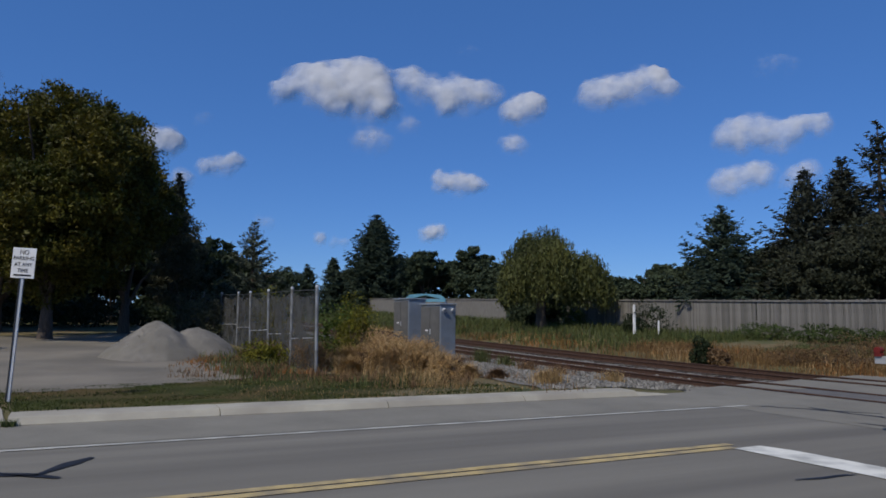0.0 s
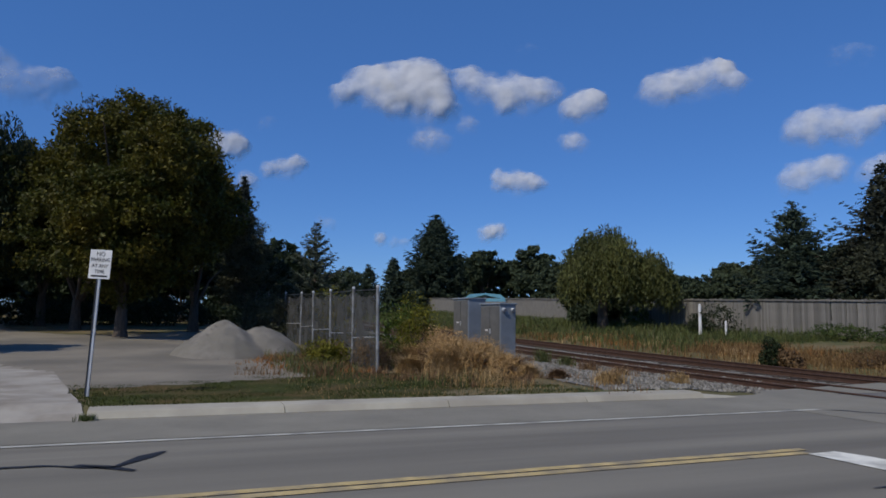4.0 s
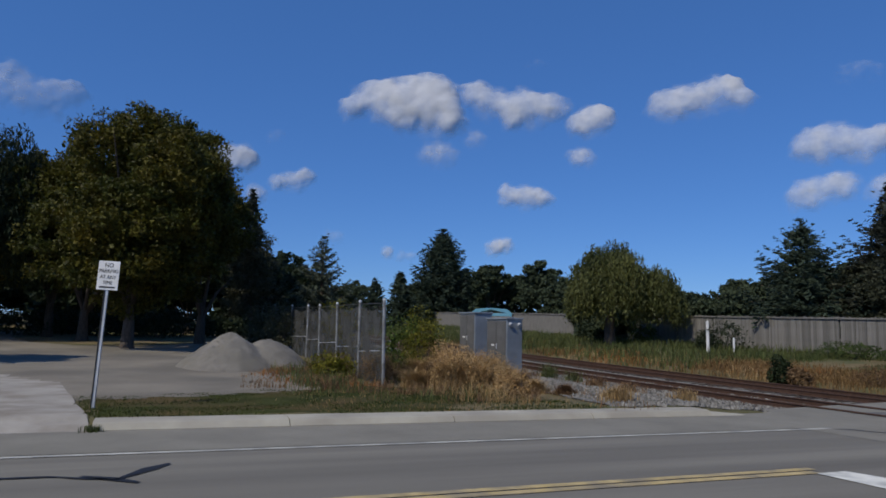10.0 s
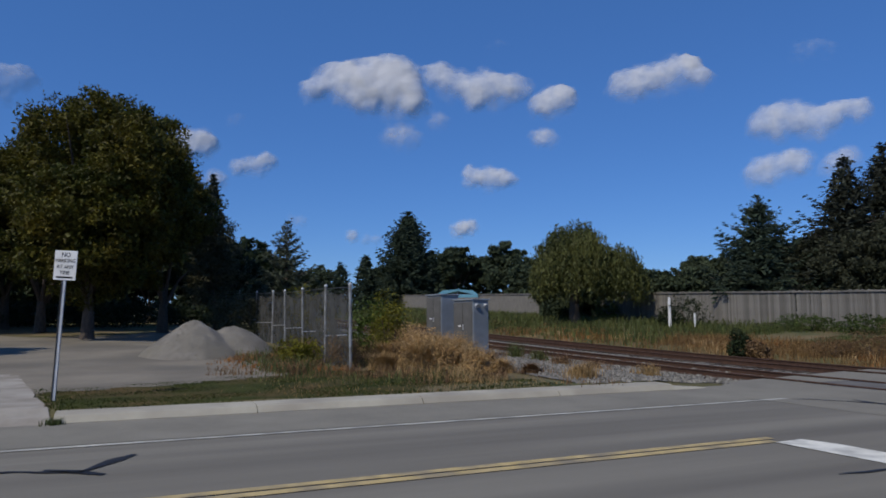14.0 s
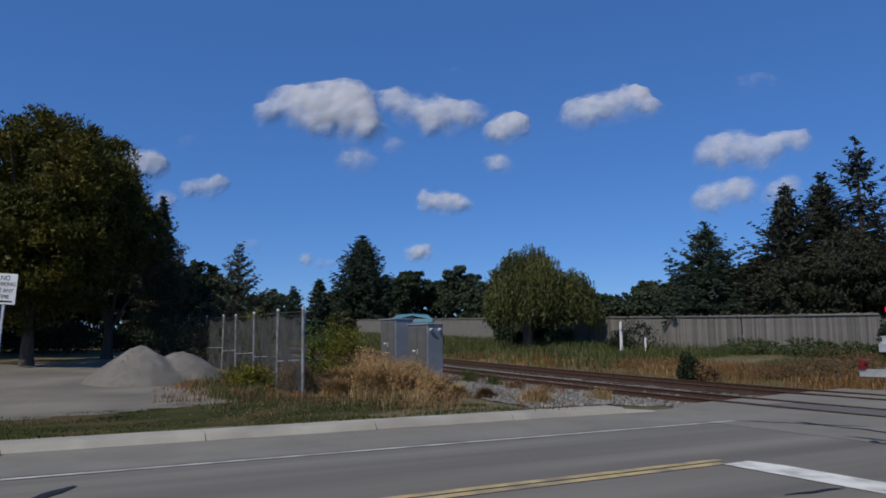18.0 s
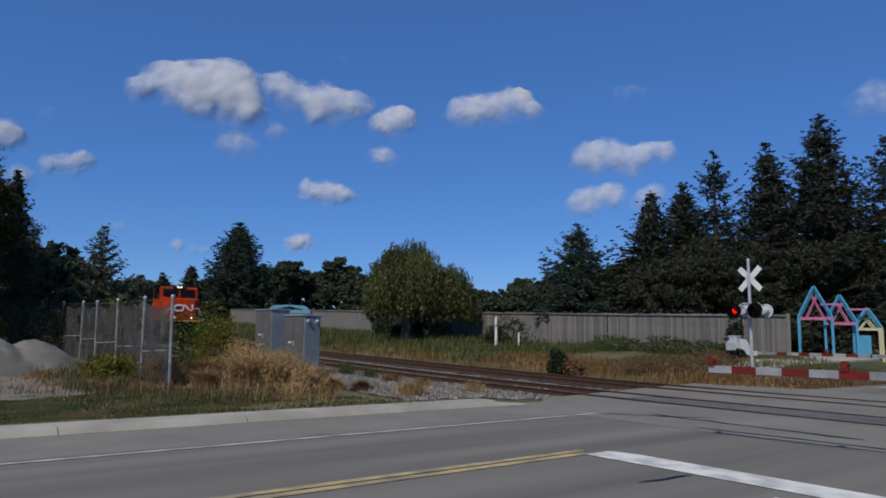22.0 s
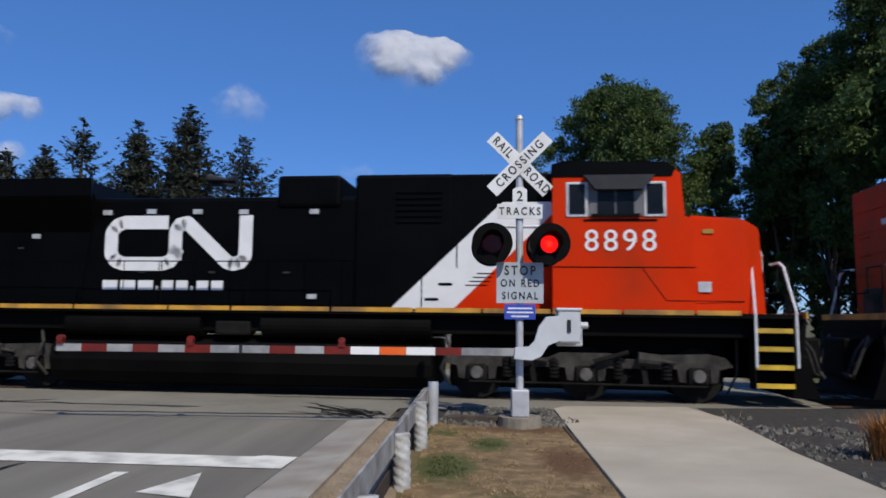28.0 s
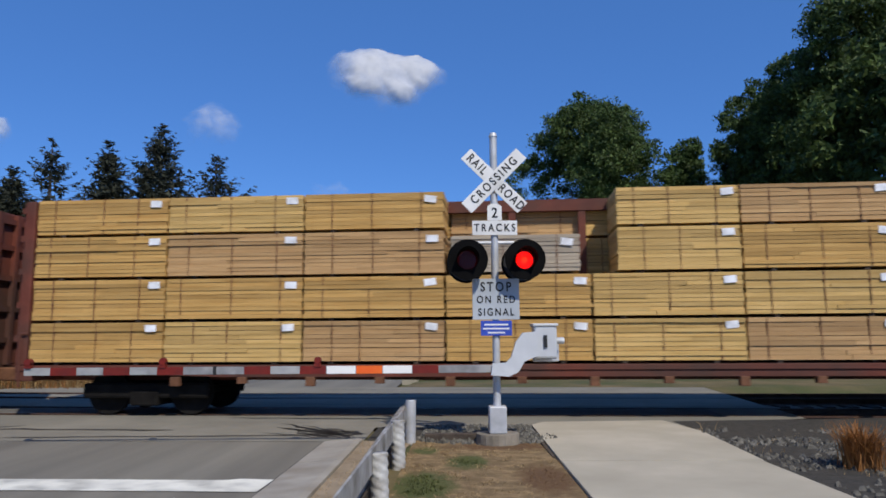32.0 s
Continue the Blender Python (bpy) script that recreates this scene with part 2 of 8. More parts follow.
def text(name, body, size, m, material, parent, squeeze=1.0, spacing=1.0, weight=0.0):
    cu = bpy.data.curves.new(name, "FONT")
    cu.body, cu.size, cu.align_x, cu.align_y = body, size, "CENTER", "CENTER"
    cu.extrude = 0.002
    cu.space_character = spacing
    cu.offset = size * weight
    cu.materials.append(material)
    tmp = bpy.data.objects.new(name, cu)
    me = bpy.data.meshes.new_from_object(tmp)
    bpy.data.objects.remove(tmp)
    bpy.data.curves.remove(cu)
    ob = new(name, me)
    ob.parent = parent
    ob.matrix_basis = m @ Matrix.Diagonal((squeeze, 1, 1, 1))
    return ob


def smooth01(v):
    v = min(1.0, max(0.0, v))
    return v * v * (3 - 2 * v)


def soft(v, k):
    return k * math.log1p(math.exp(min(40.0, v / k)))


def rise(s):
    """How far the railway climbs towards its left end."""
    return 0.022 * soft(-s - 18, 5.0) if s > -150 else 0.022 * 130


def gz(x, y):
    """Height of the natural ground."""
    s, p = x * UX + y * UY, x * NX + y * NY
    k = 1.0 + 0.35 * smooth01((9 - p) / 5) + 0.3 * smooth01((p - 22) / 12)
    z = rise(s) * k
    z += 0.013 * soft(y - 48, 8.0) * smooth01((220 - abs(x)) / 60)
    z += (0.5 + 0.001 * min(100, max(0, -s))) * smooth01((p - 23) / 11) * smooth01((-s - 14.5) / 5) * smooth01((75 - p) / 25)
    return z


def ground_z(x, y):
    s, p = x * UX + y * UY, x * NX + y * NY
    z = gz(x, y)
    verge = smooth01((-x - 12.75) / 0.3)
    z += 0.10 * verge * smooth01((12 - p) / 1.5)
    bed = smooth01((p - 12.4) / 1.0) * smooth01((23.4 - p) / 1.2)
    z -= 0.34 * bed
    if -12.6 < x < -1.6:
        z -= 0.10
    elif x >= -1.6 and p < 13:
        z -= 0.02
    z += 0.03 * (noise.noise((x * 0.7, y * 0.7, 0)) - 0.2) * verge
    return z


def steps(*spans):
    out = []
    for a, b, d in spans:
        n = max(1, round((b - a) / d))
        out += [a + (b - a) * i / n for i in range(n)]
    return out + [spans[-1][1]]


def sheet(name, xs, ys, zf, material, label, kind="structure", lift=0.0):
    verts = [(x, y, zf(x, y) + lift) for y in ys for x in xs]
    w = len(xs)
    faces = [(j * w + i, j * w + i + 1, (j + 1) * w + i + 1, (j + 1) * w + i) for j in range(len(ys) - 1) for i in range(w - 1)]
    ob = mesh_part(name, verts, faces, material, None, "", True)
    return tagged(ob, label, name, "", kind)


# ---- ground, road, railway ----
sheet("ground", steps((-3000, -400, 260), (-400, -140, 20), (-140, -40, 4), (-40, -13.3, 0.7), (-13.3, -12.4, 0.15), (-12.4, -12, 0.2), (-12, -2.2, 2), (-2.2, -1.4, 0.2), (-1.4, 12, 0.6), (12, 60, 4), (60, 400, 30), (400, 3000, 260)),
      steps((-600, -60, 60), (-60, -12, 6), (-12, 40, 0.6), (40, 120, 4), (120, 500, 30), (500, 4000, 350)),
      ground_z, EARTH, "uneven turf, dry and brown with greener patches")


def road_z(x, y):
    return gz(min(-10, max(-10, x)), y) if y > 40 else 0.0


def strip(name, x0, x1, y0, y1, lift, material, label, dy=4.0, cat="road", kind="structure"):
    ys = steps((y0, min(y1, 60), dy), (60, y1, 12)) if y1 > 60 else steps((y0, y1, dy))
    verts, faces = [], []
    for y in ys:
        z = road_z(0, y) + lift
        verts += [(x0, y, z), (x1, y, z)]
    for i in range(len(ys) - 1):
        faces.append((2 * i, 2 * i + 1, 2 * i + 3, 2 * i + 2))
    return tagged(mesh_part(name, verts, faces, material), label, cat, "", kind)


strip("road", -12.36, -2.05, -80, 420, 0.0, ASPHALT, "two-lane asphalt road, grey, patched and worn")
strip("road_shoulder", -12.36, -10.22, -80, 12.6, 0.004, ASPHALT_LIGHT, "paler worn asphalt shoulder beside the kerb")
# crossing apron between the kerb ends and the rails
verts = [(-13.05, 12.9, 0), (-12.75, 12.0, 0), (-12.3, 11.6, 0), (-2.1, 11.2, 0), (-1.5, 11.2, 0), (-1.5, 12.9, 0), (4.2, 12.9, 0), (4.2, 13.2, 0), (6.6, 14.0, 0), (7.6, 22.6, 0), (-13.0, 24.4, 0), (-15.2, 24.2, 0), (-14.95, 22.6, 0), (-14.35, 19.0, 0), (-13.65, 15.6, 0), (-13.4, 14.3, 0)]
verts = [(x, y, 0.005) for x, y, _ in verts]
tagged(mesh_part("crossing_surface", verts, [tuple(range(len(verts)))], ASPHALT_LIGHT), "worn grey asphalt laid flush with the rails", "level crossing", "", "structure")

LINES = [("edge_line", -10.12, -10.0, -80, 12.15, PAINT_WORN, "thin worn white edge line"),
         ("edge_line", -10.12, -10.0, 30, 400, PAINT_WORN, "thin worn white edge line"),
         ("centre_line", -6.94, -6.80, -80, 7.95, PAINT_Y, "worn yellow centre line"),
         ("centre_line", -6.745, -6.60, -80, 7.80, PAINT_Y, "worn yellow centre line"),
         ("centre_line", -6.85, -6.72, 30, 400, PAINT_Y, "worn yellow centre line"),
         ("lane_line", -3.74, -3.59, -20, 7.25, PAINT_W, "solid white lane line running up to the stop line"),
         ("lane_line", -4.4, -4.27, 31, 120, PAINT_WORN, "worn white lane line")]
for n, x0, x1, y0, y1, m, lab in LINES:
    strip(n, x0, x1, y0, y1, 0.009, m, lab, cat="road marking")


def flat(name, pts, z, material, label, cat, kind="structure"):
    return tagged(mesh_part(name, [(x, y, z) for x, y in pts], [tuple(range(len(pts)))], material), label, cat, "", kind)


flat("stop_line", [(-6.60, 7.72), (-4.3, 7.66), (-2.12, 7.56), (-2.10, 8.2), (-2.5, 8.26), (-2.62, 8.18), (-4.5, 8.26), (-6.2, 8.32), (-6.62, 8.22)], 0.010, PAINT_W, "broad white stop line across one lane, chipped along one edge", "road marking")
flat("stop_line", [(-10.5, 27.6), (-6.9, 28.7), (-6.9, 29.3), (-10.5, 28.2)], 0.010, PAINT_WORN, "worn white stop line beyond the tracks", "road marking")
flat("arrow_marking", [(-3.12, 6.44), (-2.56, 6.28), (-2.85, 7.28)], 0.0105, PAINT_W, "white triangular arrow head painted on asphalt", "road marking")


def streak(pts, w, z=0.0115):
    """A dark tar-coloured streak along a line, uneven in width."""
    verts, faces = [], []
    for i, (x, y) in enumerate(pts):
        a, b = pts[max(0, i - 1)], pts[min(len(pts) - 1, i + 1)]
        d = Vector((b[0] - a[0], b[1] - a[1])).normalized()
        k = w * random.uniform(0.6, 1.3) * (0.35 if i in (0, len(pts) - 1) else 1)
        verts += [(x - d.y * k, y + d.x * k, z), (x + d.y * k, y - d.x * k, z)]
    for i in range(len(pts) - 1):
        faces.append((2 * i, 2 * i + 1, 2 * i + 3, 2 * i + 2))
    return tagged(mesh_part("tar_seam", verts, faces, TAR), "dark tar-coloured streak on the asphalt", "road crack", "tar seams", "structure")


def wander(a, b, n, amp):
    out = []
    for i in range(n + 1):
        u = i / n
        out.append((a[0] + (b[0] - a[0]) * u + random.uniform(-amp, amp), a[1] + (b[1] - a[1]) * u + random.uniform(-amp, amp)))
    return out


streak(wander((-8.78, -4.2), (-8.72, -1.2), 8, 0.03) + wander((-8.7, -0.9), (-8.35, -0.18), 5, 0.02), 0.035)
streak([(-8.62, -0.55), (-8.42, -0.25), (-8.15, 0.02)], 0.10)
streak([(-8.36, -0.2), (-8.9, 0.12), (-9.2, 0.34)], 0.07)
streak(wander((-7.5, 11.75), (-1.7, 11.88), 16, 0.04), 0.035)
streak(wander((-5.0, 6.73), (-4.92, 7.6), 6, 0.015), 0.028)
streak(wander((-10.0, 12.2), (-8.1, 13.4), 7, 0.05), 0.05)
streak(wander((-9.4, 13.0), (-5.0, 12.6), 9, 0.08), 0.06)
# fan of thin dark streaks on the asphalt by the gutter end
for i in range(15):
    a = (-1.55 - random.uniform(0, 0.7), 11.6 + random.uniform(-0.05, 0.5))
    b = (a[0] - random.uniform(0.5, 1.6), a[1] + random.uniform(0.5, 1.6))
    streak(wander(a, b, 6, 0.06), random.uniform(0.02, 0.055))
for i in range(9):
    y = 13.3 + random.uniform(0, 9.5)
    x = random.uniform(-11, -4)
    streak(wander((x, y), (x + random.uniform(1.5, 6.5), y - random.uniform(0, 0.4)), 7, 0.04), random.uniform(0.03, 0.07))

# kerbs in lengths with open joints
kerb_w = thing("kerb", pose(0, 0, 0), "pale concrete kerb in cast lengths with open joints", "kerb", "", "structure")
y = -0.72
while y < 12.2:
    L = min(3.03, 12.35 - y)
    bm = bmesh.new()
    prism(bm, [(-13.0, -0.1), (-12.34, -0.1), (-12.34, 0.015), (-12.42, 0.11), (-12.5, 0.13), (-13.0, 0.135)], y + 0.008, y + L - 0.008)
    if y > 11:
        for v in bm.verts:
            if v.co.z > 0:
                v.co.z *= 0.55 if v.co.y < 12 else 0.12
    part("kerb_stone", bm, CONCRETE, kerb_w)
    y += L
kerb_e = thing("kerb", pose(0, 0, 0), "low pale concrete gutter edge beside the road", "kerb", "", "structure")
y = -12.0
while y < 11.1:
    L = min(3.03, 11.15 - y)
    part("gutter_stone", prismed([(-2.08, -0.1), (-1.5, -0.1), (-1.5, 0.05), (-1.58, 0.06), (-2.08, 0.018)], y + 0.008, y + L - 0.008), GUTTER, kerb_e)
    y += L
strip("gutter_joint", -2.10, -2.075, -20, 11.1, 0.0105, TAR, "dark open joint between road and gutter", cat="joint")
flat("dirt_strip", [(-1.5, -12), (-0.85, -12), (-0.9, 2), (-0.75, 6), (-0.95, 9), (-0.7, 11.3), (-1.5, 11.2)], 0.008, DIRT, "bare brown dirt beside the gutter edge", "dirt")

# footpath slabs
path = thing("footpath", pose(0, 0, 0), "pale concrete footpath in slabs ending at the railway", "footpath", "", "structure")
for y0, y1 in ((-9, -6), (-6, -3), (-3, 0), (0, 3.05), (3.05, 6.1), (6.1, 9.15)):
    part("slab", boxed(1.24, 3.72, y0 + 0.006, y1 - 0.006, -0.1, 0.045, 0.008), WALK, path)
bm = bmesh.new()
o = [(1.24, 9.156), (3.74, 9.156), (3.92, 11.9), (3.72, 13.45), (1.5, 13.3), (1.26, 12.9)]
a = [bm.verts.new((x, y, 0.045)) for x, y in o]
b = [bm.verts.new((x, y, -0.1)) for x, y in o]
bm.faces.new(a)
for i in range(len(o)):
    j = (i + 1) % len(o)
    bm.faces.new((a[i], b[i], b[j], a[j]))
bmesh.ops.recalc_face_normals(bm, faces=bm.faces[:])
part("slab", bm, WALK, path)
# narrow dark strip along the lawn side of the last slab
part("edging", boxed(1.195, 1.235, 9.6, 12.9, -0.1, 0.02), TIE, path, "dark strip at the slab edge")

# driveway and car park
xs_, ys_ = steps((-23, -13.2, 0.35), (-13.2, -12.3, 0.15)), steps((-13, -0.6, 0.31))
verts, faces, ids = [], [], {}
for j in range(len(ys_) - 1):
    for i in range(len(xs_) - 1):
        x, y = (xs_[i] + xs_[i + 1]) / 2, (ys_[j] + ys_[j + 1]) / 2
        if ys_[j] > -0.73 + 0.165 * (xs_[i] + 12.3) or (x < -20 and y > -2.2 + 0.6 * (x + 20)):
            continue
        f = []
        for a, b in ((i, j), (i + 1, j), (i + 1, j + 1), (i, j + 1)):
            if (a, b) not in ids:
                ids[a, b] = len(verts)
                x, y = xs_[a], min(ys_[b], -0.72 + 0.165 * (xs_[a] + 12.3))
                verts.append((x, y, max(ground_z(x, y) + 0.03, 0.006 + 0.11 * smooth01((-x - 12.3) / 1.1))))
            f.append(ids[a, b])
        faces.append(tuple(f))
tagged(mesh_part("driveway", verts, faces, GUTTER, None, "", True), "pale concrete driveway apron meeting the road", "driveway", "", "structure")


def area(name, x0, x1, y0, y1, inside, material, label, cat, lift, d=1.0, kind="structure"):
    nx, ny = int((x1 - x0) / d), int((y1 - y0) / d)
    ids, verts, faces = {}, [], []

    def vid(i, j):
        if (i, j) not in ids:
            ids[i, j] = len(verts)
            x, y = x0 + i * d, y0 + j * d
            x, y = x + 0.45 * d * noise.noise((i * 0.9, j * 0.9, 1)), y + 0.9 * d * noise.noise((i * 0.5, j * 0.5, 2))
            verts.append((x, y, ground_z(x, y) + lift))
        return ids[i, j]
    for j in range(ny):
        for i in range(nx):
            if inside(x0 + (i + 0.5) * d, y0 + (j + 0.5) * d):
                faces.append((vid(i, j), vid(i + 1, j), vid(i + 1, j + 1), vid(i, j + 1)))
    # the rim dips into the ground
    used = collections.Counter(v for f in faces for v in f)
    verts = [(x, y, z - (0 if used[k] == 4 else lift + 0.012)) for k, (x, y, z) in enumerate(verts)]
    return tagged(mesh_part(name, verts, faces, material, None, "", True), label, cat, "", kind)


def in_lot(x, y):
    if x > -15.6 - 0.55 * max(0, y - 0.5) + 0.5 * noise.noise((x, y * 0.8, 3)):
        return False
    if x > -18.6 and y > -1.2 - 0.17 * (x + 15.6) and x > -15.2 - 0.5 * max(0, y - 0.2):
        return False
    if y > 4.6 + 0.9 * noise.noise((x * 0.4, y, 7)) - 0.02 * (x + 20):
        return False
    if -75 < x < -40 and -9.5 < y < 4.0 and (x + 57) ** 2 / 300 + (y + 2) ** 2 / 40 < 1:
        return False
    return y > -60 and x > -62 + 4 * noise.noise((y * 0.1, 0, 1))


area("car_park", -96, -15, -60, 8, in_lot, LOT, "pale compacted gravel car park", "car park", 0.022, 0.3)

# ballast bed and the two tracks
def bed_z(s, p):
    d = min(abs(p - TRACK_1), abs(p - TRACK_2))
    return rise(s) - 0.19 - 0.35 * smooth01((d - 1.45) / 1.3) + 0.03 * noise.noise((s * 3, p * 3, 1)) + 0.03 * noise.noise((s * 0.9, p, 2))


def bed(name, s0, s1, ds, p0=11.6):
    ss = steps((s0, s1, ds))
    ps = steps((p0, 23.6, 0.3))
    verts = []
    for s in ss:
        for p in ps:
            v = at(s, p)
            z = bed_z(s, p)
            if p < 13.4 and s < 0:
                z = max(z, ground_z(v.x, v.y) + 0.025 + 0.03 * noise.noise((s * 2, p * 2, 6)))
            z -= 0.14 * smooth01((s + 14.1) / 0.6) if s < 0 else 0
            verts.append((v.x, v.y, z))
    w = len(ps)
    faces = [(j * w + i, (j + 1) * w + i, (j + 1) * w + i + 1, j * w + i + 1) for j in range(len(ss) - 1) for i in range(w - 1)]
    return tagged(mesh_part(name, verts, faces, BALLAST, None, "", True), "grey crushed-stone ballast bed", "ballast", "", "structure")


bed("ballast", -60, -25, 0.5)
bed("ballast", -25, -13.4, 0.3, 8.6)
bed("ballast", -400, -60, 6)
bed("ballast", 2.2, 60, 0.4)
bed("ballast", 60, 400, 8)

RAIL = [(-0.07, -0.172), (0.07, -0.172), (0.07, -0.16), (0.012, -0.14), (0.012, -0.045), (0.036, -0.03), (0.036, -0.004), (0.028, 0), (-0.028, 0), (-0.036, -0.004), (-0.036, -0.03), (-0.012, -0.045), (-0.012, -0.14), (-0.07, -0.16)]


def track(name, p0):
    tr = thing(name, pose(0, 0, 0), "railway track, rust-brown rails on dark timber sleepers", "railway track", "railway tracks", "structure")
    for off in (-0.755, 0.755):
        ss = steps((-400, -60, 20), (-60, 20, 4), (20, 400, 40))
        verts, faces = [], []
        k = len(RAIL)
        for s in ss:
            for q, h in RAIL:
                v = at(s, p0 + off + q)
                verts.append((v.x, v.y, rise(s) + h + 0.008))
        for i in range(len(ss) - 1):
            for j in range(k):
                faces.append((i * k + j, i * k + (j + 1) % k, (i + 1) * k + (j + 1) % k, (i + 1) * k + j))
        mesh_part("rail", verts, faces, RAIL_TOP, tr)
    bm = boxed(-0.115, 0.115, -1.3, 1.3, -0.18, 0.0, 0.012)
    first = part("sleeper", bm, TIE, tr)
    me = first.data
    n = 0
    for s in [-13.9 - 0.53 * i for i in range(105)] + [2.6 + 0.53 * i for i in range(24)]:
        v = at(s, p0)
        m = pose(v.x + random.uniform(-.02, .02), v.y, rise(s) - 0.158 + random.uniform(-.012, .012), 0, 0, TH + random.uniform(-1, 1))
        if n == 0:
            first.matrix_basis = m
        else:
            share("sleeper", me, tr, m)
        n += 1
    return tr


track("railway_track", TRACK_1)
track("railway_track", TRACK_2)
# strip between the nearer rails, darkened for the train's shade, and the flangeways
c4 = [at(-13.3, TRACK_1 - 0.66), at(4.3, TRACK_1 - 0.66), at(4.3, TRACK_1 + 0.66), at(-13.3, TRACK_1 + 0.66)]
flat("crossing_shade_strip", [(v.x, v.y) for v in c4], 0.0085, CROSSING_SHADE, "strip between the rails of the crossing, darkened for shade", "level crossing")
for p0 in (TRACK_1, TRACK_2):
    for off in (-0.755, 0.755):
        for dx, w in ((-0.115, 0.05), (0.105, 0.06)):
            a, b = at(-13.3, p0 + off + dx - w / 2), at(4.3, p0 + off + dx - w / 2)
            c, d = at(4.3, p0 + off + dx + w / 2), at(-13.3, p0 + off + dx + w / 2)
            flat("flangeway", [(v.x, v.y) for v in (a, b, c, d)], 0.010, TAR, "dark rubber gap beside a rail in the crossing", "flangeway")


# ---- trees ----
BARK = mat("bark", (0.06, 0.045, 0.035), 0.95, 0, 6, rgb2=(0.12, 0.095, 0.075), bump=1.0, bump_scale=12, stretch=(3, 3, 0.6))
LEAF = {
    "maple": mat("maple_leaves", (0.034, 0.050, 0.008), 0.6, 0, 0.35, rgb2=(0.115, 0.092, 0.010), island=0.5, translucent=0.25, spec=0.25),
    "oak": mat("oak_leaves", (0.045, 0.080, 0.022), 0.6, 0, 0.4, rgb2=(0.085, 0.125, 0.034), island=0.5, translucent=0.22, spec=0.25),
    # a dark green that also carries the canopy shade of the grove
    "dark": mat("dark_and_shaded_leaves", (0.015, 0.025, 0.009), 0.65, 0, 0.4, rgb2=(0.026, 0.036, 0.013), island=0.3, translucent=0.15, spec=0.2),
    "willow": mat("willow_leaves", (0.058, 0.070, 0.022), 0.6, 0, 0.2, rgb2=(0.135, 0.138, 0.038), island=0.45, translucent=0.25, spec=0.25),
    "spruce": mat("spruce_needles", (0.0285, 0.033, 0.0225), 0.7, 0, 0.5, rgb2=(0.0495, 0.054, 0.036), island=0.45, translucent=0.1, spec=0.2),
    "bush": mat("bush_leaves", (0.05, 0.085, 0.015), 0.6, 0, 0.6, rgb2=(0.10, 0.13, 0.02), island=0.5, translucent=0.25, spec=0.2),
    "yellow": mat("yellowing_leaves", (0.12, 0.12, 0.012), 0.6, 0, 0.6, rgb2=(0.17, 0.15, 0.02), island=0.5, translucent=0.25, spec=0.2),
}
LEAF["thin"] = mat("thin_greyed_leaves", (0.060, 0.066, 0.034), 0.7, 0, 0.6, rgb2=(0.115, 0.105, 0.060), island=0.45, translucent=0.2, spec=0.2)
LEAF["under"] = mat("undergrowth_leaves", (0.030, 0.036, 0.020), 0.7, 0, 0.4, rgb2=(0.055, 0.058, 0.034), island=0.35, translucent=0.15, spec=0.2)
LEAF["young"] = mat("young_spruce_needles", (0.062, 0.078, 0.054), 0.7, 0, 0.5, rgb2=(0.110, 0.128, 0.090), island=0.4, translucent=0.12, spec=0.2)
# greens lightened and greyed to put distance haze into the colour
LEAF["far"] = mat("hazy_far_leaves", (0.0378, 0.054, 0.0297), 0.7, 0, 0.4, rgb2=(0.0621, 0.0783, 0.0419), island=0.3, translucent=0.12, spec=0.15)
LEAF["farspruce"] = mat("hazy_far_needles", (0.0324, 0.0486, 0.0324), 0.75, 0, 0.5, rgb2=(0.054, 0.0729, 0.0459), island=0.35, translucent=0.1, spec=0.15)
rng = np.random.default_rng(7)


def quads(centres, along, across, name, material, parent):
    """One mesh of many small pointed leaves."""
    n = len(centres)
    v = np.empty((n, 3, 3))
    v[:, 0] = centres - along - across * 0.75
    v[:, 1] = centres - along * 0.35 + across * 1.15
    v[:, 2] = centres + along * 1.15
    me = bpy.data.meshes.new(name)
    me.vertices.add(3 * n)
    me.vertices.foreach_set("co", v.reshape(-1).astype(np.float32))
    me.loops.add(3 * n)
    me.loops.foreach_set("vertex_index", np.arange(3 * n, dtype=np.int32))
    me.polygons.add(n)
    me.polygons.foreach_set("loop_start", np.arange(0, 3 * n, 3, dtype=np.int32))
    me.update(calc_edges=True)
    me.validate()
    me.materials.append(material)
    ob = new(name, me)
    ob.parent = parent
    return ob


def unit(n):
    v = rng.normal(size=(n, 3))
    return v / np.linalg.norm(v, axis=1, keepdims=True)


def limbs(parent, h, r, fork, spread, n, lean=0.0):
    bm = bmesh.new()
    top = Vector((lean, 0, h * fork))
    rod(bm, (0, 0, -0.4), (0, 0, 0.35), r * 1.5, r * 1.05, 12)
    rod(bm, (0, 0, 0.3), top, r * 1.08, r * 0.72, 12)
    for i in range(n):
        a = 6.283 * (i + random.random() * 0.6) / n
        e = Vector((lean + spread * math.cos(a) * random.uniform(0.4, 0.85), spread * math.sin(a) * random.uniform(0.4, 0.85), h * random.uniform(fork + 0.2, 0.86)))
        b0 = top * random.uniform(0.75, 1.0)
        mid = (b0 + e) / 2 + Vector((0, 0, h * 0.04))
        rod(bm, b0, mid, r * 0.42, r * 0.26, 7)
        rod(bm, mid, e, r * 0.26, r * 0.06, 6)
    return part("trunk", bm, BARK, parent)


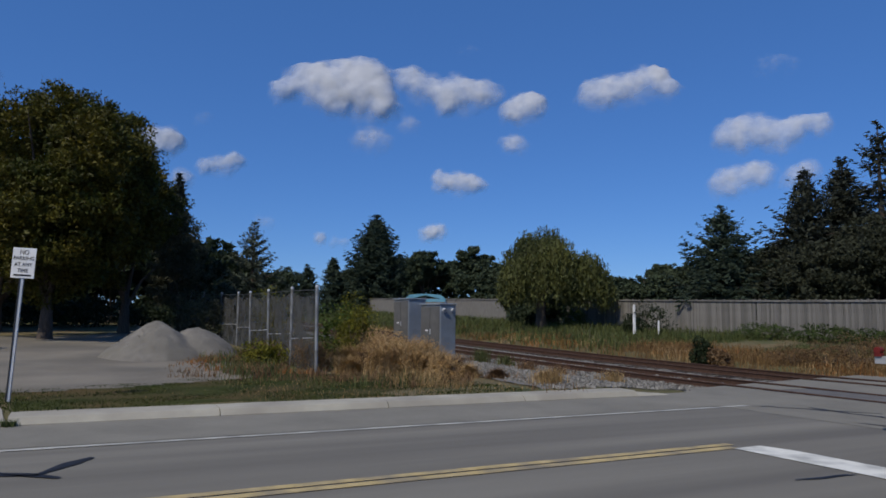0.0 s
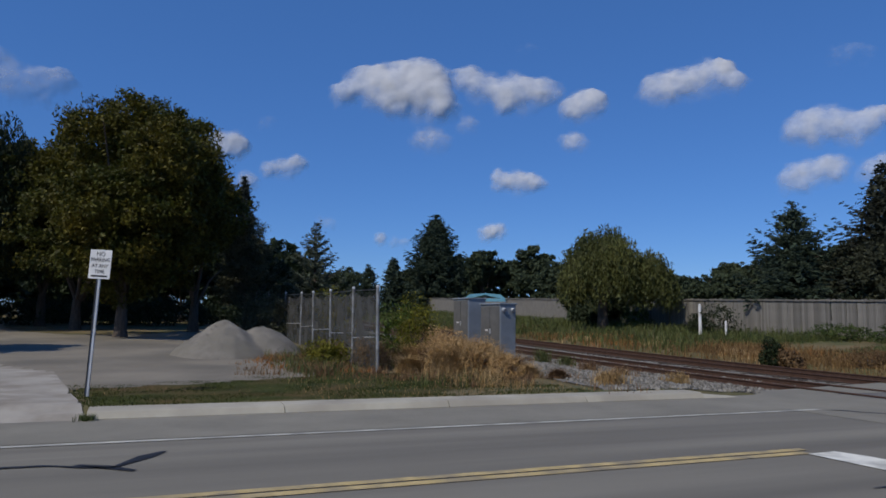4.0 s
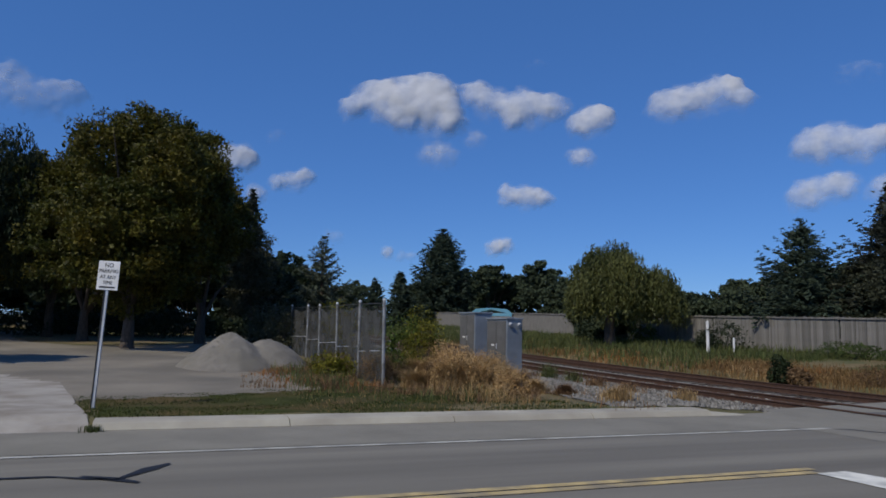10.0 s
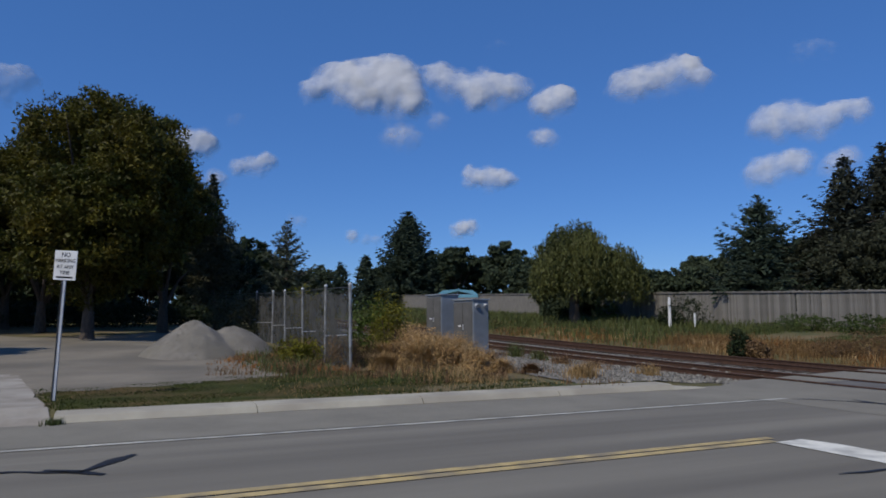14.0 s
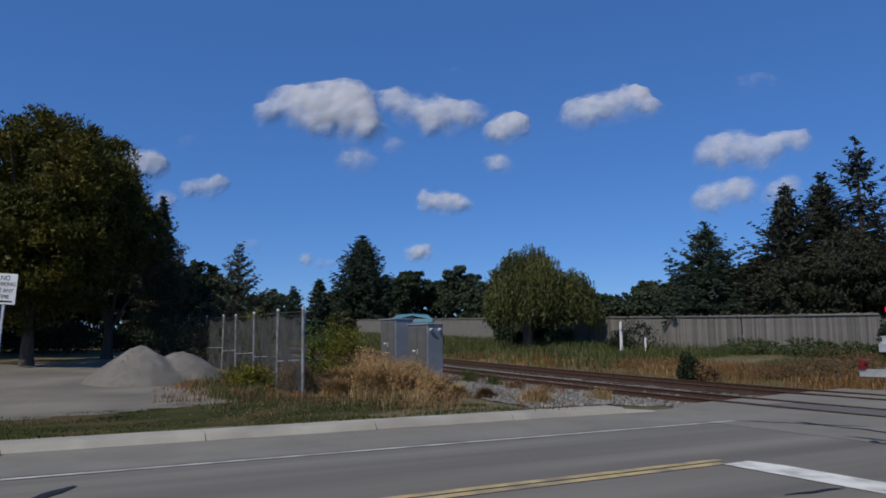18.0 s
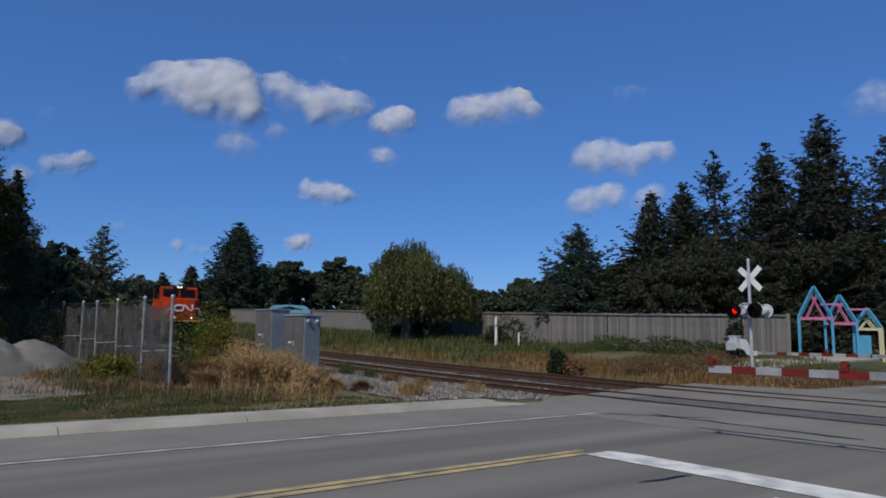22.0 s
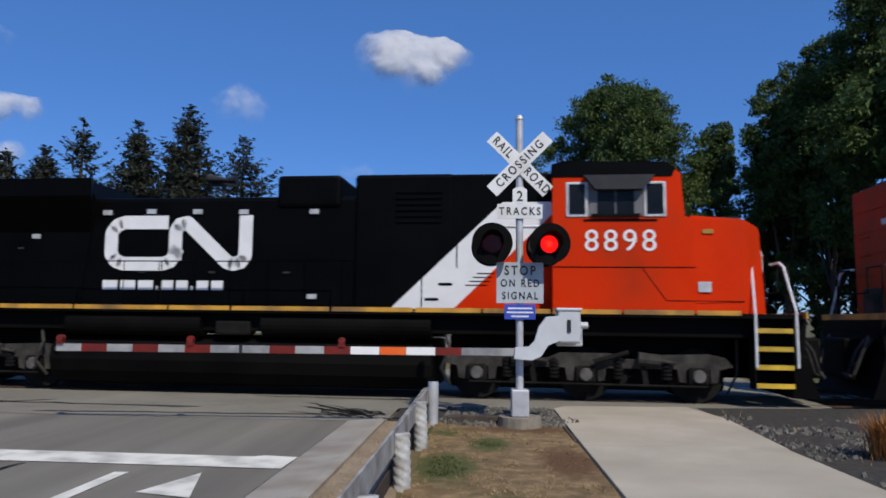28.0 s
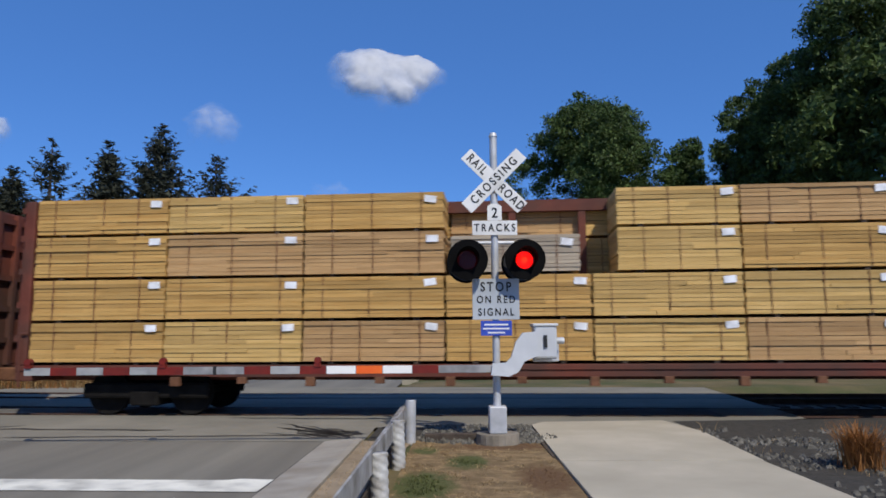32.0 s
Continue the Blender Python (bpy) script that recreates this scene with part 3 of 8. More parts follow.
def broadleaf(x, y, h, w, leaf="oak", base=0.22, clumps=150, per=60, size=0.2, label="", depth=None, seed_lumps=9, trunk=0.28):
    """A broad-leaved tree: the crown is made of overlapping lumps, each of many leaf clumps."""
    z0 = ground_z(x, y)
    tr = thing("tree", pose(x, y, z0, 0, 0, random.uniform(0, 360)), label or "broad-leaved tree with a dense uneven crown", "tree")
    limbs(tr, h, trunk, max(0.16, base * 0.9), w * 0.8, 7)
    d = depth or w
    zc = h * (base + 1) / 2
    rz = h * (1 - base) / 2
    lump = unit(seed_lumps) * rng.uniform(0.55, 0.8, (seed_lumps, 1)) * np.array([w, d, rz]) + np.array([0, 0, zc])
    lr = rng.uniform(0.36, 0.62, seed_lumps) * (9 / seed_lumps) ** 0.4
    for k, (ox, oy) in enumerate(((0, 0), (0.28, 0.1), (-0.25, -0.15), (0.05, -0.32))):
        lump[k] = (ox * w, oy * d, zc + rz * (0.96 - 0.10 * (k > 0) - lr[k]))
    which = rng.integers(0, seed_lumps, clumps)
    rad = rng.uniform(0.55, 1.0, clumps) ** 0.6
    cl = lump[which] + unit(clumps) * (lr[which] * rad)[:, None] * np.array([w, d, rz])
    cl[:, 2] = np.maximum(cl[:, 2], h * base * 0.8 + rng.uniform(0, 0.6, clumps))
    cs = rng.uniform(0.35, 0.8, clumps) * (w / 6) ** 0.5
    idx = np.repeat(np.arange(clumps), per)
    n = len(idx)
    c = cl[idx] + np.clip(rng.normal(size=(n, 3)), -1.5, 1.5) * cs[idx][:, None] * np.array([0.55, 0.55, 0.40])
    al = unit(n)
    ac = np.cross(al, unit(n))
    k = rng.uniform(0.6, 1.35, n)[:, None] * size
    quads(c, al * k, ac * k * 0.62, "crown", LEAF[leaf], tr)
    return tr


def conifer(x, y, h, w, leaf="spruce", base=0.08, gaps=0.15, droop=0.25, whorls=26, label="", dens=1.0, size=0.09, ragged=0.22, per=8, shape=1.0, fan=0.42, lift=0.3, core=1.0):
    """A conifer: whorls of curved boughs, each with paired branchlets set with needle sprays, round a straight trunk."""
    z0 = ground_z(x, y)
    tr = thing("tree", pose(x, y, z0), label or "tall dark conifer with drooping boughs", "tree")
    bm = bmesh.new()
    rod(bm, (0, 0, -0.4), (0, 0, h * 0.5), 0.02 * h * 0.8 + 0.04, 0.012 * h + 0.02, 9)
    rod(bm, (0, 0, h * 0.5), (0, 0, h * 0.985), 0.012 * h + 0.02, 0.015, 7)
    P, A, C = [], [], []

    def reach_at(u):
        return w * (1 - u ** shape) ** 0.85 + 0.06

    for i in range(whorls):
        u = min(0.985, max(base, base + (1 - base) * (i + rng.uniform(-.3, .3)) / whorls))
        turn = rng.uniform(0, 6.283)
        bare = 0.6 if rng.uniform() < gaps else 0.0
        for b in range(per):
            if rng.uniform() < gaps * 0.6 + bare * 0.5:
                continue
            a = turn + 6.283 * (b + rng.uniform(-.35, .35)) / per
            r = reach_at(u) * rng.uniform(1 - ragged * 2, 1 + ragged * 0.6)
            z = u * h + rng.uniform(-.25, .25)
            dirv = np.array([math.cos(a), math.sin(a), 0])
            side = np.array([-math.sin(a), math.cos(a), 0])
            step = 0.20 / dens
            m = max(3, int(r / step))
            t = (np.arange(m) + rng.uniform(0, 1, m)) / m
            t = np.repeat(np.concatenate([t, t]), 1)
            sg = np.concatenate([np.ones(m), -np.ones(m)])
            lb = np.clip((0.10 + fan * (1.02 - t)) * r * rng.uniform(0.6, 1.15, 2 * m), 0.10, 1.5)
            k = np.maximum(2, (lb / (0.075 / dens)).astype(int))
            j = np.repeat(np.arange(2 * m), k)
            n = len(j)
            v = rng.uniform(0.0, 1.0, n) ** 0.8
            tt, ll, ss = t[j], lb[j], sg[j]
            lo_ = droop * (1.15 - u) - lift * u
            zz = z - lo_ * r * tt ** 1.2 + 0.26 * r * tt ** 3.2 - 0.18 * ll * v + rng.normal(size=n) * 0.03
            c = dirv * (r * tt + 0.55 * ll * v)[:, None] + side * (ss * 0.75 * ll * v)[:, None]
            c[:, 2] += zz
            al = dirv * 0.7 + side * (ss * 0.8)[:, None] + rng.normal(size=(n, 3)) * 0.3
            al[:, 2] += 0.18 - 0.5 * (1 - u)
            al /= np.linalg.norm(al, axis=1, keepdims=True)
            ac = np.cross(al, unit(n))
            kk = (size * rng.uniform(0.7, 1.4, n))[:, None]
            P.append(c)
            A.append(al * kk * 1.4)
            C.append(ac * kk * 0.55)
            if r > 0.8 and b % 2 == 0:
                e = dirv * r * 0.8
                rod(bm, (0, 0, z), (e[0], e[1], z - lo_ * r * 0.76 + 0.12 * r), 0.035, 0.012, 4, False)
    n = int(90 * core * h)
    if n:
        u = rng.uniform(base, 0.93, n) ** 1.1
        rr = np.array([reach_at(q) for q in u]) * np.sqrt(rng.uniform(0.0, 0.5, n))
        a = rng.uniform(0, 6.283, n)
        c = np.stack([rr * np.cos(a), rr * np.sin(a), u * h - droop * rr * 0.5], 1)
        al = unit(n)
        ac = np.cross(al, unit(n))
        P.append(c)
        A.append(al * size * 2.4)
        C.append(ac * size * 1.3)
    part("trunk", bm, BARK, tr)
    quads(np.concatenate(P), np.concatenate(A), np.concatenate(C), "foliage", LEAF[leaf], tr)
    return tr


def willow(x, y, h, w, label, leaf="willow", lobe=None, n=2300):
    """A weeping tree: strands of small leaves hang from the domes of its crown. lobe: place, width and height of a lower side dome."""
    z0 = ground_z(x, y)
    tr = thing("tree", pose(x, y, z0), label, "tree")
    limbs(tr, h, 0.42, 0.30, w * 0.7, 6)
    v = unit(n)
    v[:, 2] = np.abs(v[:, 2])
    swell = np.array([1 + 0.22 * noise.noise((q[0] * 1.6, q[1] * 1.6, q[2] * 1.6 + x)) + 0.12 * noise.noise((q[0] * 4, q[1] * 4, q[2] * 4 + x)) for q in v])
    top = v * np.stack([w * swell, w * swell, h * 0.52 * swell], 1) * rng.uniform(0.25, 1, n)[:, None] ** 0.45 + np.array([0, 0, h * 0.46])
    if lobe:
        lx, ly, lw, lh = lobe
        k = n // 4
        top[:k] = v[:k] * np.stack([lw * swell[:k], lw * swell[:k], lh * 0.45 * swell[:k]], 1) * rng.uniform(0.25, 1, k)[:, None] ** 0.45 + np.array([lx, ly, lh * 0.52])
    P, A, C = [], [], []
    for p in top:
        L = rng.uniform(0.9, 2.9) * (h / 9)
        m = int(L * 11)
        t = np.linspace(0, 1, m)
        out = p[:2] / (np.linalg.norm(p[:2]) + 0.3)
        c = np.stack([p[0] + out[0] * 0.45 * t, p[1] + out[1] * 0.45 * t, p[2] + 0.25 * np.sin(t * 2) - L * t ** 1.4], 1) + rng.normal(size=(m, 3)) * 0.13
        c = c[c[:, 2] > 1.9 - 0.5 * min(1, math.hypot(p[0], p[1]) / w) + 0.4 * math.sin(p[0] * 2)]
        m = len(c)
        al = rng.normal(size=(m, 3)) * 0.45 + np.array([0, 0, -1])
        ac = np.cross(al, unit(m))
        P.append(c)
        A.append(al * 0.105)
        C.append(ac * 0.045)
    quads(np.concatenate(P), np.concatenate(A), np.concatenate(C), "crown", LEAF[leaf], tr)
    return tr


def shrub(x, y, h, w, leaf, label, n=900, size=0.07, name="bush", cat="bush", d=None):
    z0 = ground_z(x, y)
    sh = thing(name, pose(x, y, z0), label, cat)
    bm = bmesh.new()
    for i in range(7):
        a = random.uniform(0, 6.28)
        rod(bm, (0, 0, -0.1), (w * 0.5 * math.cos(a), w * 0.5 * math.sin(a), h * random.uniform(0.5, 0.85)), 0.02, 0.006, 5)
    part("stem", bm, BARK, sh)
    v = unit(n)
    lum = 1 + 0.35 * np.sin(v[:, 0] * 5 + v[:, 2] * 4)
    c = v * (np.array([w, d or w, h / 2]) * (rng.uniform(0.3, 1, n) ** 0.4 * lum)[:, None]) + np.array([0, 0, h / 2])
    c[:, 2] = np.abs(c[:, 2])
    al = unit(n)
    ac = np.cross(al, unit(n))
    k = rng.uniform(0.6, 1.4, n)[:, None] * size
    quads(c, al * k, ac * k * 0.6, "leaves", LEAF[leaf], sh)
    return sh


def tree_at(fn, az, d, top_el, w, *a, **k):
    """Plants a tree by its bearing, distance and the elevation of its top."""
    x, y = polar(az, d)
    h = EYE_Z + d * math.tan(radians(top_el)) - ground_z(x, y)
    return fn(x, y, h, w, *a, **k)


# car park side
tree_at(broadleaf, 91.6, 37, 16.6, 5.0, "maple", 0.14, 1250, 150, 0.095, "large maple with yellowing green leaves beside the car park", None, 26)
tree_at(broadleaf, 96.8, 50, 13.0, 4.8, "maple", 0.10, 620, 120, 0.11, "maple with dark green and yellow leaves")
# unseen behind the large maple; added to shade the ground there
tree_at(broadleaf, 94.6, 45, 12.4, 4.0, "maple", 0.16, 420, 90, 0.13, "maple crowded behind a larger one beside the car park")
tree_at(broadleaf, 86.6, 43, 12.2, 3.4, "maple", 0.13, 640, 120, 0.098, "maple with yellowing leaves at the edge of the car park")
tree_at(broadleaf, 82.9, 46, 8.4, 2.3, "thin", 0.12, 230, 90, 0.075, "small thin-leaved maple at the end of a row", None, 12, 0.1)
tree_at(conifer, 83.3, 60, 11.2, 3.2, "spruce", 0.1, 0.05, label="dark spruce rising behind the maples", whorls=26, per=8, dens=0.7, size=0.13)
# grove behind the maples: its shade is put into the leaf colour
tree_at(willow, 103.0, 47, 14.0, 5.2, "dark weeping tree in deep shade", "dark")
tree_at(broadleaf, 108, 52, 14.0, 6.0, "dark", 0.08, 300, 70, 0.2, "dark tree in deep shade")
broadleaf(-26.6, -10.2, 8.6, 2.4, "maple", 0.3, 260, 70, 0.14, "small maple beside the car park, throwing its shade on gravel")
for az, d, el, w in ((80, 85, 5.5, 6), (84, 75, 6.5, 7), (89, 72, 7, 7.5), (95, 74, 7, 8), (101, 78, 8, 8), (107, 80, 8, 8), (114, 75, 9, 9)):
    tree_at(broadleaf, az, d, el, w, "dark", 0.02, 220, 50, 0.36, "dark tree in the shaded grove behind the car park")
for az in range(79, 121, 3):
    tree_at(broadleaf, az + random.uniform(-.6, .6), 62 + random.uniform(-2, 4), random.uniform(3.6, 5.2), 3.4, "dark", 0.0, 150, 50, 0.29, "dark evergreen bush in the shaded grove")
tree_at(conifer, 77.6, 44, 7.9, 3.1, "young", 0.03, 0.0, -0.20, 13, "young open spruce with upswept boughs behind the wire fence", 1.7, 0.08, 0.06, 8, 0.9, 0.14, 0.30, 0.3)
for az, d, el, w in ((80.4, 36, 2.3, 0.8), (81.3, 38, 2.1, 0.9), (82.2, 41, 1.9, 0.9)):
    tree_at(shrub, az, d, el, w, "thin", "pale vine grown over the wire fence", 2600, 0.06)
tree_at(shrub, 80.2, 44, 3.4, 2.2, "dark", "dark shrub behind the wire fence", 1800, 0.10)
# shrubs added to keep the ground line under the maples dark
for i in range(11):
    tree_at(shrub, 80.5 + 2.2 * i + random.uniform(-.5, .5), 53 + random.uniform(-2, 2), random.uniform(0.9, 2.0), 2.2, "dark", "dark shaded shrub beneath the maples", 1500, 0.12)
# along the railway
tree_at(conifer, 68.0, 118, 8.7, 6.0, "farspruce", 0.02, 0.02, 0.12, 34, "broad dense conifer beyond the wooden fence", 0.55, 0.19, 0.13, 10, 2.2, core=1.6)
tree_at(conifer, 71.4, 116, 5.3, 3.4, "farspruce", 0.04, 0.05, label="small dark conifer beyond the wooden fence", whorls=18, per=8, shape=1.6, size=0.17, dens=0.6)
tree_at(conifer, 73.4, 118, 4.6, 3.4, "farspruce", 0.04, 0.05, label="small dark conifer beyond the wooden fence", whorls=16, per=8, shape=1.6, size=0.17, dens=0.6)
for az, d, el, w, lf in ((78.3, 120, 4.0, 4.5, "dark"), (75.6, 125, 4.1, 4.5, "dark"), (70.3, 124, 4.4, 4.5, "dark"), (65.9, 122, 5.0, 4.5, "dark"), (64.0, 105, 6.2, 3.7, "dark"), (62.0, 108, 5.2, 3.8, "dark"), (60.1, 102, 6.3, 3.9, "dark"), (58.2, 90, 4.9, 4.0, "dark"), (56.0, 82, 4.2, 4.0, "dark"), (49.0, 88, 3.9, 2.6, "dark"), (51, 95, 3.7, 3, "dark")):
    tree_at(broadleaf, az, d, el, w, "far", 0.0, 280, 55, 0.25, "dark round-headed tree beyond the wooden fence")
tree_at(willow, 54.7, 56.5, 7.65, 3.35, "pale green weeping willow beside the wooden fence", "willow", (2.0, 2.6, 2.1, 6.3), 3000)
for az, d, el, w in ((53.6, 66, 3.2, 3.4), (55.8, 66, 3.0, 3.2), (51.4, 66, 3.0, 3.2), (47.0, 62, 3.4, 2.6), (45.4, 60, 4.6, 2.8), (43.6, 58, 4.9, 3.0), (42.0, 60, 4.6, 2.8), (38, 62, 6, 3)):
    tree_at(broadleaf, az, d, el, w, "far", 0.0, 280, 60, 0.175, "dark rounded tree behind the wooden fence")
tree_at(conifer, 41.0, 56, 9.1, 5.4, "farspruce", 0.06, 0.05, 0.02, 22, "blue-green fir with layered boughs behind the wooden fence", 0.9, 0.11, 0.24, 9, 1.3, 0.34, 0.22)
for az, d, el, w, g, rg in ((35.3, 57, 11.4, 5.0, .03, .24), (32.9, 60, 12.1, 5.0, .05, .24), (30.6, 58, 14.5, 4.6, .34, .34), (26.9, 56, 14.6, 5.2, .02, .24), (23.3, 56, 16.3, 6.2, .02, .22), (19.2, 58, 14.4, 6.6, .24, .36)):
    tree_at(conifer, az, d, el, w, "spruce", 0.05, g, 0.22, 30 if g < 0.2 else 24, "tall dark spruce in a row behind the crossing" if g < 0.2 else "tall open-branched dark spruce in a row behind the crossing", 0.9, 0.115, rg, 9, 1.25, 0.34, 0.42, 1.2 if g < 0.2 else 0.4)
for az, d, el, w in ((38.5, 57, 5.4, 3.2), (36, 55, 6.2, 3.2), (33.5, 55, 6.6, 3.4), (31, 55, 6.8, 3.4), (28, 54, 7, 3.4), (25, 55, 7.2, 3.6), (21.5, 55, 7.4, 3.6), (18, 58, 6.5, 3.6), (15.8, 62, 5.6, 3.4)):
    tree_at(broadleaf, az, d, el, w, "under", 0.0, 420, 70, 0.125, "dark undergrowth tree between the spruces")
for az, d, el, w in ((14.6, 92, 8.6, 4), (12.5, 100, 8.7, 4.2), (10.3, 112, 7.3, 4), (8.6, 125, 6.2, 4), (7.3, 140, 5.3, 4)):
    tree_at(conifer, az, d, el, w, "spruce", 0.03, 0.06, label="dark spruce beside the road beyond the crossing", size=0.18, per=8, shape=1.2, whorls=22, ragged=0.28, dens=0.6)
for az, d, el, w, lf in ((17.0, 70, 3.6, 3, "bush"), (15.3, 74, 4.2, 3.2, "dark"), (13.5, 78, 3.4, 3.4, "yellow"), (11, 88, 3.2, 3.4, "bush"), (9, 105, 3, 3.4, "yellow"), (7.2, 125, 2.6, 3.4, "bush"), (5.8, 150, 2.2, 4, "dark")):
    tree_at(broadleaf, az, d, el, w, lf, 0.03, 220, 60, 0.14, "low bushy tree beside the road beyond the crossing")
for az, d, el, w in ((3.5, 190, 1.2, 5), (1.0, 230, 1.1, 6), (-1.8, 200, 1.4, 6)):
    tree_at(broadleaf, az, d, el, w, "dark", 0.03, 80, 40, 0.4, "low dark tree in the distance")
for az, d, el, w in ((16.4, 84, 8.0, 3.2), (15.2, 86, 7.6, 3.4), (13.9, 90, 7.4, 3.4), (12.6, 95, 7.0, 3.6), (11.2, 102, 6.6, 3.6), (9.8, 110, 6.0, 3.8), (8.4, 122, 5.4, 4.0), (7.1, 135, 4.8, 4.2), (6.0, 150, 4.2, 4.2), (5.0, 170, 3.0, 4.6)):
    tree_at(broadleaf, az, d, el, w, "far", 0.03, 260, 50, 0.24, "dark tree in a belt beside the road beyond the crossing")
# footpath side
tree_at(broadleaf, -10.8, 52, 18.8, 7.2, "oak", 0.2, 900, 150, 0.115, "large green oak behind the tracks", None, 26)
tree_at(broadleaf, -18.2, 55, 15.2, 2.4, "oak", 0.1, 340, 80, 0.14, "green broad-leaved tree behind the tracks")
tree_at(broadleaf, -31.8, 44, 24.6, 6.6, "oak", 0.06, 1150, 135, 0.125, "very large dark green tree beside the tracks", None, 28)
tree_at(broadleaf, -22.8, 50, 18.0, 3.6, "oak", 0.08, 420, 120, 0.11, "green broad-leaved tree beside the tracks")
tree_at(broadleaf, -25.8, 48, 19.6, 4.0, "oak", 0.08, 520, 110, 0.13, "green broad-leaved tree beside the tracks")
tree_at(broadleaf, -38, 40, 22, 6.5, "oak", 0.06, 420, 70, 0.21, "dark green tree beside the tracks")
for az, d, el, w in ((-6, 62, 7, 5), (-11, 60, 8, 5), (-15.5, 58, 8, 5), (-20, 56, 8, 5), (-25, 52, 9, 5), (-30, 50, 9, 5), (-36, 46, 9, 5), (-43, 44, 10, 6)):
    tree_at(broadleaf, az, d, el, w, "dark", 0.02, 130, 50, 0.28, "dark understorey tree beyond the tracks")


# ---- signals and street furniture ----
# arm white darkened to paint in its shade; the stain is weathering
ARMW = mat("shade_dimmed_white_arm", (0.28, 0.28, 0.28), 0.6, 0, 3, rgb2=(0.40, 0.40, 0.395), stain=(0.20, 0.20, 0.205), stain_scale=2.5)
FOOTING = mat("stained_concrete", (0.17, 0.145, 0.11), 0.9, 0, 3, rgb2=(0.28, 0.245, 0.195), bump=0.5)
DISC = mat("matt_black", (0.004, 0.004, 0.0042), 0.9, 0, 4, rgb2=(0.007, 0.007, 0.0072), spec=0.05)


FLASHERS = []


def crossing_signal(name, x, y, turn, label, detailed=True, out=0.17):
    """Mast with crossbuck, plates, two lamps and the gate machine; the reading side faces local -y."""
    sg = thing(name, pose(x, y, 0, 0, 0, turn), label, "crossing signal", "crossing signals")
    bm = bmesh.new()
    rod(bm, (0, 0, -0.1), (0, 0, 0.16), 0.33, 0.32, 20)
    part("foundation", bm, FOOTING, sg, "round weathered concrete footing")
    part("junction_box", boxed(-0.13, 0.13, -0.15, 0.11, 0.16, 0.56, 0.02), GALV, sg, "silver junction box")
    part("mast", rodded((0, 0, 0.1), (0, 0, 4.72), 0.057, 0.057, 16), GALV, sg)
    part("mast_cap", rodded((0, 0, 4.70), (0, 0, 4.76), 0.068, 0.05, 16), GALV, sg)
    cb = part("crossbuck", boxed(-0.61, 0.61, -0.082, -0.072, -0.112, 0.112, 0.004), WHITE, sg, "white board of the crossbuck")
    cb.matrix_basis = pose(0, 0, 3.98, 0, 45, 0)
    cb2 = part("crossbuck", boxed(-0.61, 0.61, -0.094, -0.084, -0.112, 0.112, 0.004), WHITE, sg, "white board of the crossbuck")
    cb2.matrix_basis = pose(0, 0, 3.98, 0, -45, 0)
    if detailed:
        for body, xx in (("RAIL", -0.37), ("ROAD", 0.37)):
            text("lettering", body, 0.19, pose(xx, -0.0845, 0, 90, 0, 0), INK, cb, 0.78, 1.3, 0.018)
        text("lettering", "CROSSING", 0.185, pose(0, -0.0965, 0, 90, 0, 0), INK, cb2, 0.82, 1.42, 0.018)
        pl = part("track_count_plate", prismed([(-0.11, 3.36), (0.11, 3.36), (0.11, 3.58), (0.05, 3.62), (-0.05, 3.62), (-0.11, 3.58)], -0.080, -0.070), WHITE, sg)
        text("lettering", "2", 0.22, pose(0, -0.083, 3.47, 90, 0, 0), INK, pl, 0.9, 1.0, 0.016)
        pl = part("track_count_plate", boxed(-0.345, 0.345, -0.080, -0.070, 3.13, 3.355, 0.004), WHITE, sg)
        text("lettering", "TRACKS", 0.165, pose(0, -0.083, 3.24, 90, 0, 0), INK, pl, 0.82, 1.4, 0.018)
        pl = part("stop_plate", boxed(-0.355, 0.355, -0.080, -0.070, 1.84, 2.46, 0.004), SHEET_SHADED, sg, "white stop plate with black lettering, coloured grey for shade")
        for body, zz, sz, w in (("STOP", 2.33, 0.20, 0.80), ("ON RED", 2.14, 0.155, 0.82), ("SIGNAL", 1.95, 0.155, 0.82)):
            text("lettering", body, sz, pose(0, -0.083, zz, 90, 0, 0), INK, pl, w, 1.36, 0.018)
        bp = part("notice_plate", boxed(-0.235, 0.235, -0.082, -0.072, 1.60, 1.825, 0.003), BLUE, sg, "small blue notice plate")
        nb = bmesh.new()
        for i, w in enumerate((0.18, 0.2, 0.13)):
            box(nb, -w, w, -0.085, -0.0825, 1.765 - 0.06 * i - 0.012, 1.765 - 0.06 * i + 0.012)
        part("print_bar", nb, WHITE, bp)
    part("lamp_bracket", bent([(-0.43, 0, 2.95), (-0.30, 0, 3.02), (0.30, 0, 3.02), (0.43, 0, 2.95)], 0.028, 8), GALV, sg)
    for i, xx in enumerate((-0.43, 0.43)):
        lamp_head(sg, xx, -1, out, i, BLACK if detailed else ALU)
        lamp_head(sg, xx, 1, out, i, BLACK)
        if out > 0.1:
            part("lamp_bracket", rodded((xx, -out, 2.93), (xx, out, 2.93), 0.025), GALV, sg)
    return sg


def tube(bm, x, z, y0, y1, r0, r1, n=32):
    """An open tube along y."""
    vs = [[bm.verts.new((x + r * math.cos(6.2832 * i / n), y, z + r * math.sin(6.2832 * i / n))) for i in range(n)] for y, r in ((y0, r0), (y1, r1))]
    for i in range(n):
        j = (i + 1) % n
        bm.faces.new((vs[0][i], vs[0][j], vs[1][j], vs[1][i]))


